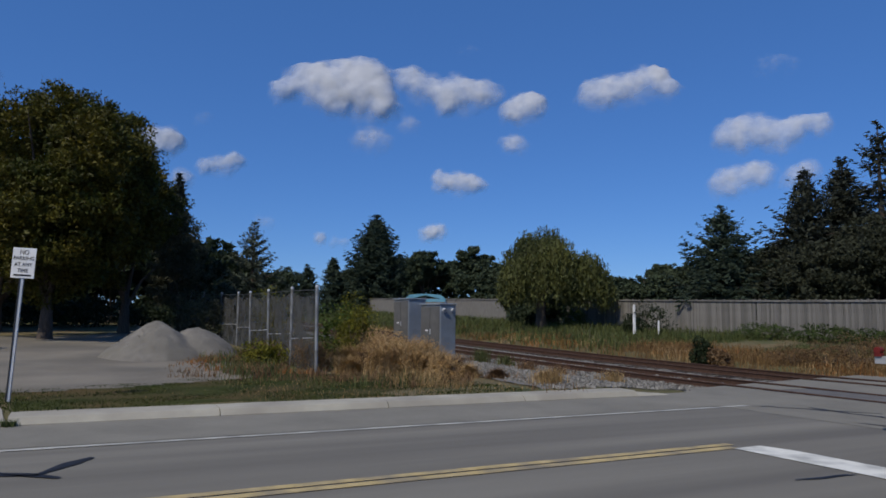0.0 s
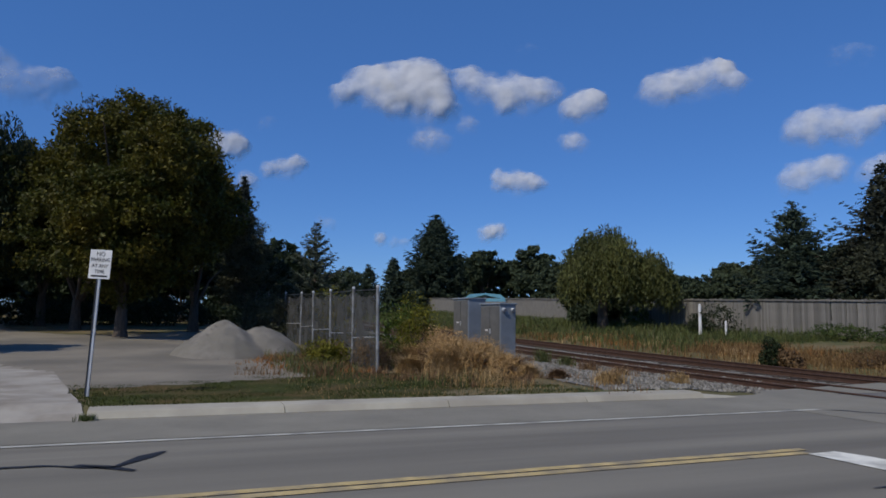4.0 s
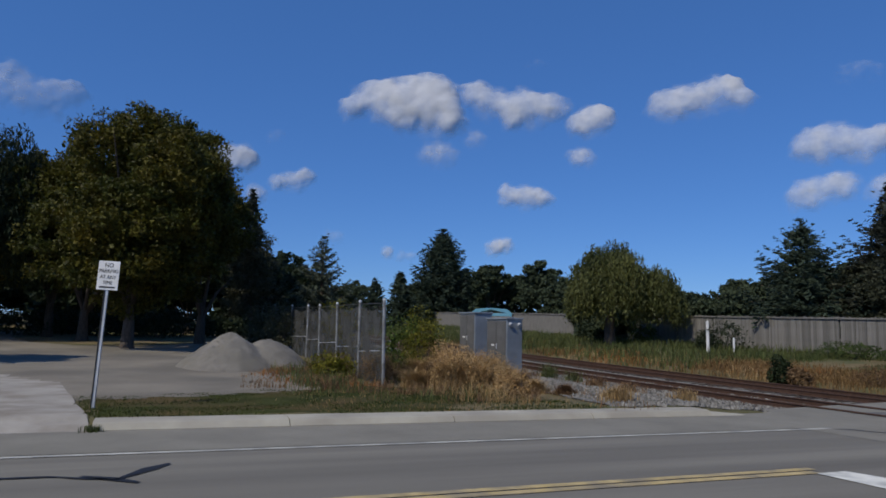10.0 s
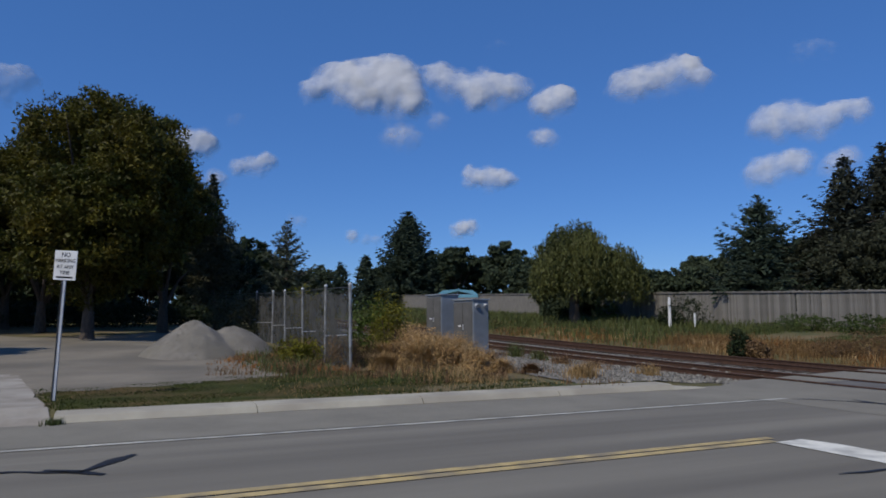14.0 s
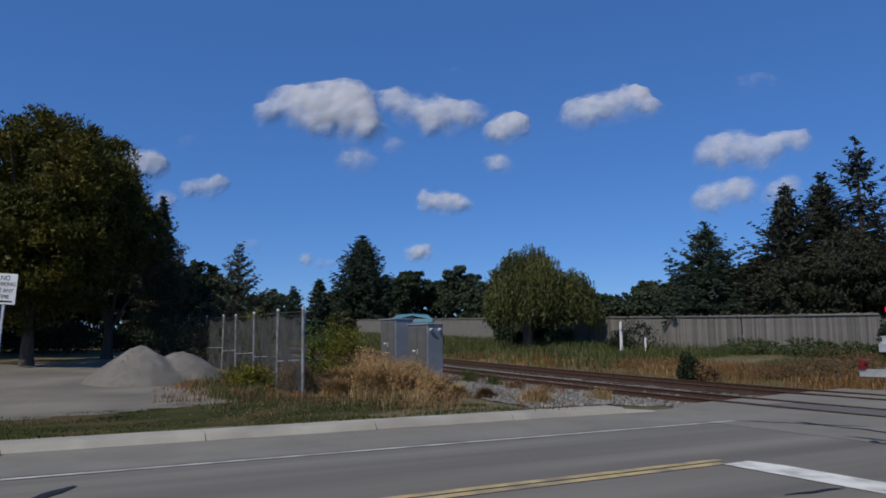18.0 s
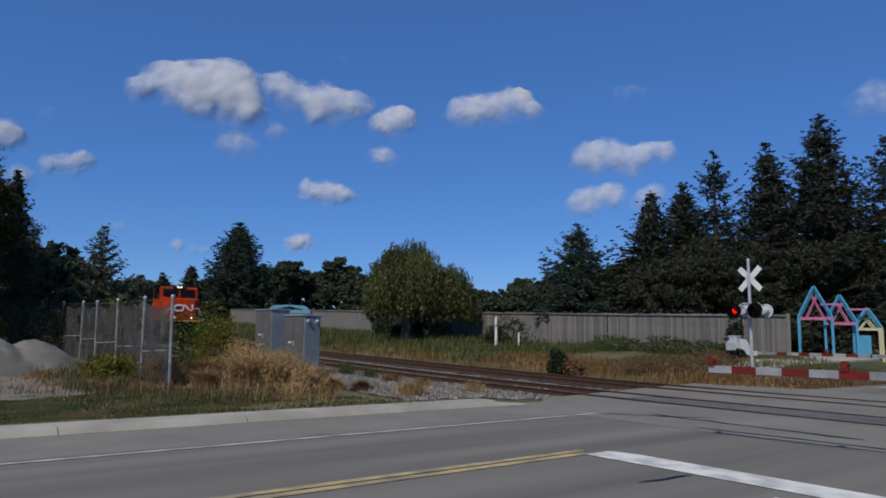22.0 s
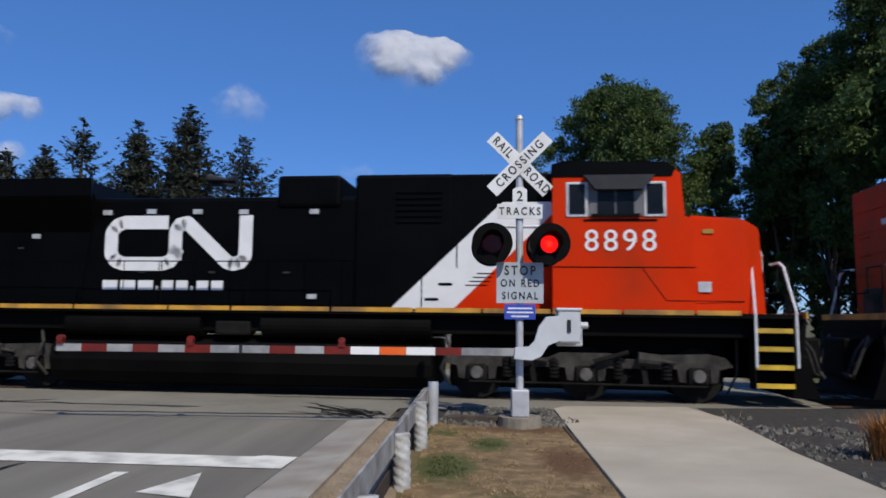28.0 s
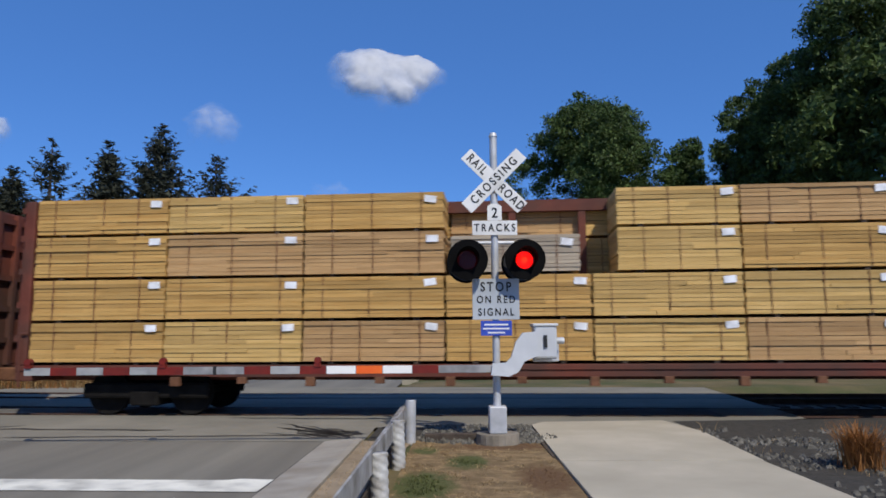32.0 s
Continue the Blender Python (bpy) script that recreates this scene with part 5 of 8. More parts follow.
# beyond the crossing: pavements, signs, works building, car
PALE = CONCRETE
for x0, x1, y0, y1, lab in ((-17.5, -15.6, 27, 260, "pale concrete pavement beyond the crossing"), (-12.9, -12.36, 29, 260, "pale concrete kerb beyond the crossing"), (-2.05, -1.5, 26, 260, "pale concrete kerb beyond the crossing")):
    bm = bmesh.new()
    ys = steps((y0, 60, 6), (60, y1, 12))
    row = [[bm.verts.new((x0, y, ground_z(x0, y) + 0.14 if x0 < -13 else road_z(0, y) + 0.1)), bm.verts.new((x1, y, ground_z(x1, y) + 0.14 if x0 < -13 else road_z(0, y) + 0.1))] for y in ys]
    for a, b in zip(row, row[1:]):
        bm.faces.new((a[0], a[1], b[1], b[0]))
    r = bmesh.ops.extrude_face_region(bm, geom=bm.faces[:])
    bmesh.ops.translate(bm, verts=[v for v in r["geom"] if isinstance(v, bmesh.types.BMVert)], vec=(0, 0, -0.3))
    bmesh.ops.recalc_face_normals(bm, faces=bm.faces[:])
    tagged(part("pavement", bm, PALE), lab, "pavement", "", "structure")
GRASS_G = mat("green_turf", (0.04, 0.058, 0.018), 0.95, 0, 0.8, rgb2=(0.09, 0.09, 0.035), bump=0.6, bump_scale=25)
for x0, x1, y0, y1 in ((-15.6, -12.9, 29.5, 240), (-1.5, 5.0, 27, 240)):
    ys = steps((y0, 60, 3), (60, y1, 12))
    vv, ff = [], []
    for y in ys:
        for k in range(5):
            x = x0 + (x1 - x0) * k / 4
            edge = road_z(0, y) + 0.09
            vv.append((x, y, max(ground_z(x, y) + 0.05, edge) if k in (0, 4) and x in (-12.9, -1.5) else ground_z(x, y) + 0.05))
    for i in range(len(ys) - 1):
        for k in range(4):
            ff.append((5 * i + k, 5 * i + k + 1, 5 * i + k + 6, 5 * i + k + 5))
    tagged(mesh_part("verge", vv, ff, GRASS_G), "patchy roadside verge of dark turf", "grass verge", "", "structure")
flat("side_street", [(-34, 40.5), (-12.4, 37.5), (-12.4, 43.5), (-34, 46.5)], 0.12, ASPHALT_LIGHT, "pale side street joining the road", "road")


def disc_sign(az, d, zc, r, label):
    x, y = polar(az, d)
    z = ground_z(x, y)
    sg = thing("road_sign", pose(x, y, z, 0, 0, az), label, "road sign")
    part("post", rodded((0, 0, -0.2), (0, 0, zc), 0.035), GALV, sg)
    part("plate", rodded((0, -0.05, zc), (0, -0.04, zc), r, None, 24), ALU, sg, "pale round plate")
    return sg


disc_sign(9.25, 60, 2.75, 0.46, "pale round road sign seen from behind on a post")
for az, d, h in ((13.3, 62, 2.6), (11.6, 70, 2.2), (6.1, 90, 2.6), (4.1, 110, 3.4), (2.2, 100, 2.4)):
    x, y = polar(az, d)
    pp = thing("roadside_post", pose(x, y, ground_z(x, y)), "plain grey roadside post", "post", "roadside posts")
    part("shaft", rodded((0, 0, -0.2), (0, 0, h), 0.05), WOODGREY, pp)

WALLW = mat("white_metal_wall", (0.187, 0.245, 0.31), 0.6, 0.1, 0.2, rgb2=(0.238, 0.295, 0.36), stretch=(8, 8, 0.3))
WALLB = mat("blue_grey_band", (0.128, 0.176, 0.24), 0.5, 0.1, 0.3)
ROOFB = mat("brown_shingle", (0.10, 0.075, 0.06), 0.9, 0, 3, rgb2=(0.15, 0.115, 0.09))
HEDGE = mat("brown_hedge", (0.045, 0.036, 0.024), 0.95, 0, 0.8, rgb2=(0.09, 0.07, 0.048), bump=1.0, bump_scale=3)
bx, by = polar(-1.2, 262)
bz = ground_z(bx, by)
wk = thing("works_building", pose(bx, by, bz, 0, 0, 2), "long blue-grey metal-clad works building far down the road", "building")
part("wall", boxed(-33, 33, 0, 40, -1, 10.6), WALLW, wk)
part("upper_storey", boxed(-2, 24, -0.6, 30, 10.6, 12.2), WALLW, wk)
part("roof", boxed(-33.3, 33.3, -0.3, 40.3, 10.6, 10.95), WALLB, wk)
for x0, x1, z0, z1 in ((-15, 9, 6.6, 8.4), (-30, -19, 2.5, 5), (12, 30, 2.5, 5)):
    part("window_band", boxed(x0, x1, -0.12, 0.05, z0, z1), WALLB, wk)
for i in range(6):
    part("loading_door", boxed(-28 + 9.5 * i, -24 + 9.5 * i, -0.15, 0.05, 3.4, 5.2), WALLB, wk)
part("hedge", boxed(-36, 36, -4, -1.2, -2, 3.6, 0.5), HEDGE, wk, "clipped brownish hedge before the wall")
hx, hy = polar(15.6, 92)
hz = ground_z(hx, hy)
ho = thing("house", pose(hx, hy, hz - 3.5, 0, 0, 15), "brown-roofed house half hidden by trees", "house")
part("wall", boxed(-6, 6, -4, 4, -0.5, 8.5), WOODGREY, ho)
part("roof", prismed([(-7, 8.3), (7, 8.3), (0, 13.8)], -4.6, 4.6), ROOFB, ho)
part("window", boxed(-1, 1, -4.08, -3.98, 5, 6.6), GLASSW := mat("window_glass", (0.04, 0.05, 0.06), 0.1), ho)
CARW = mat("white_car_paint", (0.75, 0.76, 0.77), 0.3, 0.1, 2)
TYRE = mat("tyre_rubber", (0.015, 0.015, 0.015), 0.9)
carx, cary = polar(1.75, 118)
car = thing("car", pose(carx, cary, road_z(0, cary), 0, 0, 0), "white car far down the road", "car")
part("body", prismed([(-0.88, 0.25), (0.88, 0.25), (0.9, 0.8), (0.66, 1.0), (0.58, 1.42), (-0.58, 1.42), (-0.66, 1.0), (-0.9, 0.8)], -2.1, 2.1), CARW, car)
part("windscreen", boxed(-0.6, 0.6, -2.13, -2.08, 0.95, 1.35), GLASSW, car)
for xx in (-0.78, 0.78):
    part("headlight", boxed(xx - 0.14, xx + 0.14, -2.14, -2.09, 0.6, 0.76), WHITE, car)
    for yy in (-1.3, 1.3):
        part("wheel", rodded((xx - 0.1, yy, 0.31), (xx + 0.1, yy, 0.31), 0.31, None, 18), TYRE, car)

# heap of crushed stone on the car park
hp = Vector((-25.6, 2.55, 0))
verts, faces = [], []
nx_, ny_ = 70, 60
for j in range(ny_ + 1):
    for i in range(nx_ + 1):
        x, y = hp.x - 3.0 + 6.0 * i / nx_, hp.y - 2.8 + 5.6 * j / ny_
        g = ground_z(x, y)
        d1 = math.hypot((x - hp.x) / 2.1, (y - hp.y) / 1.75)
        d2 = math.hypot((x - hp.x + 0.3) / 1.7, (y - hp.y - 1.35) / 1.45)
        hgt = max(1.30 * max(0, 1 - math.sqrt(d1 * d1 + 0.012)) ** 0.85, 0.98 * max(0, 1 - d2 ** 1.7) ** 0.9)
        hgt *= 1 + 0.10 * noise.noise((x * 0.9, y * 0.9, 8))
        hgt *= 1 + 0.06 * noise.noise((x * 1.6, y * 1.6, 2))
        hgt += 0.05 * noise.noise((x * 3.1, y * 3.1, 9)) * min(1, hgt * 3) + 0.03 * noise.noise((x * 6, y * 6, 4)) * min(1, hgt * 4)
        verts.append((x, y, g + hgt - (0.06 if hgt < 0.02 else 0)))
w = nx_ + 1
for j in range(ny_):
    for i in range(nx_):
        faces.append((j * w + i, j * w + i + 1, (j + 1) * w + i + 1, (j + 1) * w + i))
tagged(mesh_part("stone_heap", verts, faces, PILE, None, "", True), "heap of pale grey crushed stone on the car park", "stone heap")


# ---- loose stones, grass and weeds ----
def stones(name, pts, size, material, label):
    """Many small angular stones as one mesh."""
    n = len(pts)
    base = np.array([(1, 0, -.35), (-.5, .87, -.35), (-.5, -.87, -.35), (.25, .1, .75), (-.3, .1, .6)])
    fc = np.array([(0, 1, 3), (1, 4, 3), (1, 2, 4), (2, 3, 4), (2, 0, 3)])
    k = size * rng.uniform(0.6, 1.5, (n, 1, 1)) * rng.uniform(0.7, 1.3, (n, 1, 3))
    a = rng.uniform(0, 6.283, n)
    ca, sa = np.cos(a), np.sin(a)
    v = base[None] * k
    vx = v[:, :, 0] * ca[:, None] - v[:, :, 1] * sa[:, None]
    vy = v[:, :, 0] * sa[:, None] + v[:, :, 1] * ca[:, None]
    v = np.stack([vx, vy, v[:, :, 2]], 2) + np.array(pts)[:, None, :]
    f = (fc[None] + 5 * np.arange(n)[:, None, None]).reshape(-1, 3)
    return tagged(mesh_part(name, v.reshape(-1, 3).tolist(), f.tolist(), material), label, "stones", "", "stuff")


pts = []
for i in range(15000):
    s = -13.6 - 26 * random.random() ** 1.6
    p = random.uniform(12.0, 17.4)
    v = at(s, p)
    pts.append((v.x, v.y, bed_z(s, p) + 0.015))
for i in range(8000):
    s = random.uniform(-24, -13.7)
    p = random.uniform(8.9, 13.2)
    v = at(s, p)
    pts.append((v.x, v.y, max(bed_z(s, p), ground_z(v.x, v.y) + 0.025) + 0.015))
stones("ballast_stones", pts, 0.05, STONE, "loose pale ballast stones along the track")
pts = []
for i in range(12000):
    x, y = random.uniform(3.85, 13), random.uniform(6.0, 14.0)
    if noise.noise((x * 0.8, y * 0.8, 0)) < -0.25 or y < 6.0 + random.random() * 4 - 1:
        continue
    s, p = x * UX + y * UY, x * NX + y * NY
    pts.append((x, y, max(ground_z(x, y), bed_z(s, p) if p > 11.6 and s > 2.2 else -9) + 0.02))
for i in range(900):
    a, r = random.uniform(0, 6.28), random.uniform(0.3, 1.0)
    pts.append((0.4 + 1.1 * r * math.cos(a), 11.35 + 0.6 * r * math.sin(a), 0.01))
for i in range(2600):
    pts.append((random.uniform(-0.6, 1.2), random.uniform(11.3, 12.9), 0.01))
stones("ballast_stones", pts, 0.052, STONE_DARK, "loose grey stones beside the footpath and mast")
pts = [(random.triangular(-1.56, -0.92, -1.1), random.uniform(3.5, 11.1), 0.006) for _ in range(1500)]
stones("dirt_clods", [q for q in pts if noise.noise((q[0] * 3, q[1] * 1.5, 3)) > -0.1], 0.022, DIRT, "crumbs of dry earth along the gutter")
pts = []
for i in range(900):
    x, y = hp.x + random.gauss(0, 1.6), hp.y + random.gauss(0, 1.5)
    d1 = math.hypot((x - hp.x) / 2.1, (y - hp.y) / 1.75)
    pts.append((x, y, ground_z(x, y) + 1.28 * max(0, 1 - math.sqrt(d1 * d1 + 0.012)) ** 0.85))
stones("heap_stones", pts, 0.018, PILE, "loose crushed stones on and round the heap")
flat("gravel_shoulder", [(3.74, 2.0), (30, 2.0), (30, 16), (3.95, 13.6), (3.95, 11.9), (3.75, 9.1)], 0.012, DARKGRAVEL, "dark gravel between footpath and rails", "gravel")
flat("gravel_shoulder", [(-0.75, 11.15), (1.16, 11.3), (1.16, 12.9), (-1.45, 12.9), (-1.45, 11.25)], 0.009, DARKGRAVEL, "dark gravel round the signal mast", "gravel")


def blades(name, pts, heights, width, lean, material, label, segs=2):
    """Many curved blades as one mesh."""
    n = len(pts)
    P = np.array(pts)
    H = np.array(heights)
    a = rng.uniform(0, 6.283, n)
    dirv = np.stack([np.cos(a), np.sin(a), np.zeros(n)], 1)
    side = np.stack([-np.sin(a), np.cos(a), np.zeros(n)], 1) * width
    ln = rng.uniform(0.2, 1.0, n) * lean
    mid = P + dirv * (H * ln * 0.3)[:, None] + np.array([0, 0, 1]) * (H * 0.6)[:, None]
    tip = P + dirv * (H * ln)[:, None] + np.array([0, 0, 1]) * (H * rng.uniform(0.75, 1.0, n))[:, None]
    v = np.stack([P - side, P + side, mid + side * 0.7, mid - side * 0.7, tip], 1)
    idx = 5 * np.arange(n)
    quadf = np.stack([idx, idx + 1, idx + 2, idx + 3], 1).tolist()
    trif = np.stack([idx + 3, idx + 2, idx + 4], 1).tolist()
    return tagged(mesh_part(name, v.reshape(-1, 3).tolist(), quadf + trif, material), label, "grass", "", "stuff")


G_GREEN = mat("green_grass", (0.05, 0.075, 0.018), 0.7, 0, 0.8, rgb2=(0.12, 0.125, 0.035), island=0.4, translucent=0.25)
G_DRY = mat("dry_grass", (0.30, 0.185, 0.075), 0.8, 0, 0.8, rgb2=(0.42, 0.29, 0.13), island=0.35, translucent=0.2)
G_BROWN = mat("brown_weeds", (0.13, 0.072, 0.034), 0.85, 0, 0.8, rgb2=(0.22, 0.13, 0.06), island=0.4, translucent=0.15)
LAWN = mat("dry_lawn", (0.15, 0.092, 0.042), 0.95, 0, 6.5, rgb2=(0.36, 0.25, 0.125), bump=1.0, bump_scale=55, stain=(0.15, 0.10, 0.045), stain_scale=3.0)


def tinted(m, colour, spots, scale, sharp):
    """Mixes a second ground cover into m over soft-edged, ragged areas (x, y, half width, half length)."""
    nt = m.node_tree
    N, L = nt.nodes, nt.links
    tc = N.new("ShaderNodeTexCoord")
    nz = N.new("ShaderNodeTexNoise")
    nz.inputs["Scale"].default_value = scale
    nz.inputs["Detail"].default_value = 7
    nz.inputs["Roughness"].default_value = 0.7
    L.new(tc.outputs["Object"], nz.inputs["Vector"])
    total = nz.outputs["Fac"]
    for x, y, rx, ry in spots:
        mp = N.new("ShaderNodeMapping")
        mp.inputs["Location"].default_value = (-x / rx, -y / ry, 0)
        mp.inputs["Scale"].default_value = (1 / rx, 1 / ry, 0)
        L.new(tc.outputs["Object"], mp.inputs[0])
        gr = N.new("ShaderNodeTexGradient")
        gr.gradient_type = 'SPHERICAL'
        L.new(mp.outputs[0], gr.inputs[0])
        ad = N.new("ShaderNodeMath")
        L.new(total, ad.inputs[0])
        L.new(gr.outputs["Fac"], ad.inputs[1])
        total = ad.outputs[0]
    rp = N.new("ShaderNodeMapRange")
    rp.inputs["From Min"].default_value, rp.inputs["From Max"].default_value = 0.72, 0.72 + sharp
    L.new(total, rp.inputs["Value"])
    mx = N.new("ShaderNodeMix")
    mx.data_type = 'RGBA'
    mx.inputs["B"].default_value = (*colour, 1)
    b = N["Principled BSDF"]
    L.new(rp.outputs[0], mx.inputs["Factor"])
    L.new(b.inputs["Base Color"].links[0].from_socket, mx.inputs["A"])
    L.new(mx.outputs["Result"], b.inputs["Base Color"])


tinted(LAWN, (0.13, 0.070, 0.030), ((0.95, 8.2, 0.5, 1.3), (0.6, 10.6, 1.2, 0.6)), 9.0, 0.35)
tinted(LAWN, (0.085, 0.092, 0.026), ((-0.42, 7.85, 0.55, 1.2), (0.08, 9.3, 0.42, 0.8), (0.25, 5.0, 1.3, 2.4), (-0.5, 10.2, 0.3, 0.5)), 7.0, 0.3)
G_BANK = mat("tawny_bank_grass", (0.122, 0.072, 0.0259), 0.85, 0, 0.35, rgb2=(0.266, 0.158, 0.0612), island=0.4, translucent=0.15)
G_GOLD = mat("golden_seed_grass", (0.36, 0.235, 0.105), 0.85, 0, 0.8, rgb2=(0.52, 0.37, 0.185), island=0.35, translucent=0.2)
G_TURF = mat("worn_green_turf", (0.026, 0.042, 0.009), 0.9, 0, 0.8, rgb2=(0.058, 0.068, 0.016), island=0.4, translucent=0.1, spec=0.1)
G_RUST = mat("rust_orange_weeds", (0.221, 0.085, 0.0213), 0.85, 0, 0.8, rgb2=(0.323, 0.145, 0.0425), island=0.4, translucent=0.2)
G_STRAW = mat("straw_turf", (0.27, 0.18, 0.085), 0.85, 0, 0.7, rgb2=(0.42, 0.30, 0.155), island=0.35, translucent=0.15)


def patch(n, x0, x1, y0, y1, keep, h0, h1, coords="xy"):
    pts, hs = [], []
    for i in range(n):
        u, w = random.uniform(x0, x1), random.uniform(y0, y1)
        x, y = (u, w) if coords == "xy" else at(u, w).xy
        k = keep(u, w)
        if random.random() > k:
            continue
        s, p = x * UX + y * UY, x * NX + y * NY
        z = ground_z(x, y)
        if 11.6 < p < 23.6 and s < -13.4:
            z = max(z, bed_z(s, p))
        pts.append((x, y, z - 0.01))
        hs.append(random.uniform(h0, h1) * (0.5 + 0.5 * k))
    return pts, hs


def grow(name, spec, width, lean, material, label):
    pts, hs = patch(*spec)
    return blades(name, pts, hs, width, lean, material, label)


def spot(x, y, cx, cy, rx, ry):
    return math.exp(-((x - cx) / rx) ** 2 - ((y - cy) / ry) ** 2)


def lawn_green(x, y):
    k = 1.25 * spot(x, y, -0.42, 7.85, 0.34, 0.75) + 1.1 * spot(x, y, 0.08, 9.3, 0.26, 0.5) + 0.95 * smooth01((7.0 - y) / 0.9) * smooth01((x + 0.85) / 0.5) - 0.42
    k = smooth01((0.45 * noise.noise((x * 2.1, y * 1.6, 2)) + 0.45 * noise.noise((x * 5.1, y * 4.6, 5)) + k) * 1.6)
    return k * smooth01((10.6 - y) / 1.5)


def lawn_brown(x, y):
    return smooth01((1.1 * spot(x, y, 0.92, 8.2, 0.35, 0.9) + 0.6 * spot(x, y, 0.6, 10.4, 0.9, 0.5) + 0.7 * noise.noise((x * 4.2, y * 3.4, 15)) - 0.25) * 2)


grow("lawn_grass", (11000, -0.72, 1.26, 3.8, 11.2, lawn_brown, 0.02, 0.07), 0.008, 1.2, G_BROWN, "scorched brown patches in the lawn")
grow("lawn_grass", (34000, -0.72, 1.25, 3.8, 11.2, lambda x, y: (1 - 0.8 * lawn_green(x, y)) * (1 - 0.6 * lawn_brown(x, y)) * (0.2 + 0.8 * smooth01(noise.noise((x * 3.2, y * 3.2, 8)) * 2.5 + 0.5)), 0.02, 0.075), 0.007, 1.1, G_STRAW, "short dry straw-coloured lawn beside the footpath")
grow("lawn_grass", (70000, -0.72, 1.22, 3.8, 11.0, lawn_green, 0.025, 0.075), 0.007, 1.0, G_GREEN, "short green patches in the lawn beside the footpath")


def in_strip(x, y):
    return -16.9 - 0.5 * max(0, min(3, y - 0.3)) + 0.5 * noise.noise((x * 0.5, y * 0.9, 4)) < x < -13.05 and -0.62 + 0.165 * (x + 12.3) < y < 6.0 + 1.5 * noise.noise((x * 0.7, 0, 6)) - 0.5 * (x + 13)


STRIP = mat("worn_strip_turf", (0.028, 0.036, 0.010), 0.95, 0, 1.4, rgb2=(0.060, 0.064, 0.018), bump=0.8, bump_scale=30, stain=(0.10, 0.070, 0.030), stain_scale=0.6, spec=0.1)
area("grass_strip", -20.0, -12.9, -1.8, 9.0, in_strip, STRIP, "thin worn green turf between kerb and car park", "grass strip", 0.014, 0.2)
grow("verge_grass", (38000, -18.4, -12.95, -1.4, 9.0, lambda x, y: smooth01((x + 16.9 + 0.5 * max(0, min(3, y - 0.3))) / 0.7) * (0.35 + 0.65 * smooth01(noise.noise((x * 1.2, y * 0.6, 5)) * 2 + 0.6)) * (1 if y > -0.7 + 0.165 * (x + 12.3) else 0), 0.025, 0.075), 0.007, 1.0, G_TURF, "uneven green grass strip behind the kerb")
grow("verge_grass", (3500, -19, -12.95, -1.6, 11.5, lambda x, y: (smooth01((x + 20) / 3) * 0.8 if y > 3 else 0.16 * (y > -0.7 + 0.165 * (x + 12.3)) * (x > -15.6 or y < 0.2)), 0.03, 0.11), 0.007, 1.0, G_DRY, "straw-coloured grass behind the kerb")


def weedy(s, p):
    if p < 13 and math.degrees(math.atan2(-at(s, p).x, at(s, p).y)) < 60:
        return 0.0
    return smooth01((noise.noise((s * 0.35, p * 0.35, 9)) + 0.35) * 1.6) * (0.12 + 0.88 * smooth01(noise.noise((s * 1.3, p * 1.3, 19)) * 2.4 + 0.45))


grow("dry_weeds", (30000, -34, -14.2, 5.2, 11.4, lambda s, p: weedy(s, p) * (0.35 if s > -26 and p > 8.6 else 1) * smooth01((p - 5.2) / 0.8), 0.15, 0.6, "sp"), 0.0065, 1.2, G_DRY, "tall dry tawny grass between the road and the cabinets")
grow("dry_weeds", (15000, -34, -14.6, 5.0, 12.2, lambda s, p: (0.75 - weedy(s, p) * 0.6) if weedy(s, p) > 0 else 0, 0.1, 0.45, "sp"), 0.0075, 1.1, G_BROWN, "rust-brown weeds between the road and the cabinets")
grow("dry_weeds", (11000, -26, -16.2, 1.8, 5.4, lambda s, p: weedy(s, p) * smooth01((p - 2.0 + 0.1 * (s + 16)) / 1.2), 0.12, 0.4, "sp"), 0.010, 0.7, G_BROWN, "low rust-brown weeds at the foot of the wire fence")
grow("green_weeds", (3800, -27, -15.0, 1.6, 6.5, lambda s, p: smooth01((noise.noise((s * 0.5, p * 0.5, 4)) + 0.2) * 2) * smooth01((p - 1.6) / 1), 0.12, 0.5, "sp"), 0.010, 0.6, G_GREEN, "green weeds at the foot of the wire fence")
grow("dry_weeds", (1200, -22, -13.6, 11.2, 12.6, lambda s, p: weedy(s * 1.5, p), 0.1, 0.35, "sp"), 0.010, 0.7, G_BROWN, "sparse brown weeds on the ballast edge")
grow("bank_grass", (30000, -70, -13.8, 22.4, 30.5, lambda s, p: smooth01((p - 22.2) / 0.8) * smooth01((30.5 - p) / 4) * (0.15 + 0.85 * smooth01(noise.noise((s * 0.22, p * 0.4, 24)) * 2.2 + 0.55)), 0.15, 0.45, "sp"), 0.014, 0.6, G_BANK, "tawny dry grass along the far side of the tracks")
grow("bank_grass", (60000, -75, -14.5, 24.5, 34.9, lambda s, p: smooth01((noise.noise((s * 0.2, p * 0.3, 14)) + 0.3) * 2) * max(smooth01((p - 24.5) / 4), 0.6 * smooth01(-noise.noise((s * 0.22, p * 0.4, 24)) * 2.2 - 0.1)), 0.18, 0.5, "sp"), 0.013, 0.6, G_GREEN, "green weeds on the bank below the board fence")
grow("bank_grass", (14000, -110, -30, 22.6, 34, lambda s, p: 0.8, 0.4, 0.9, "sp"), 0.03, 0.5, G_GREEN, "green grass on the distant bank")
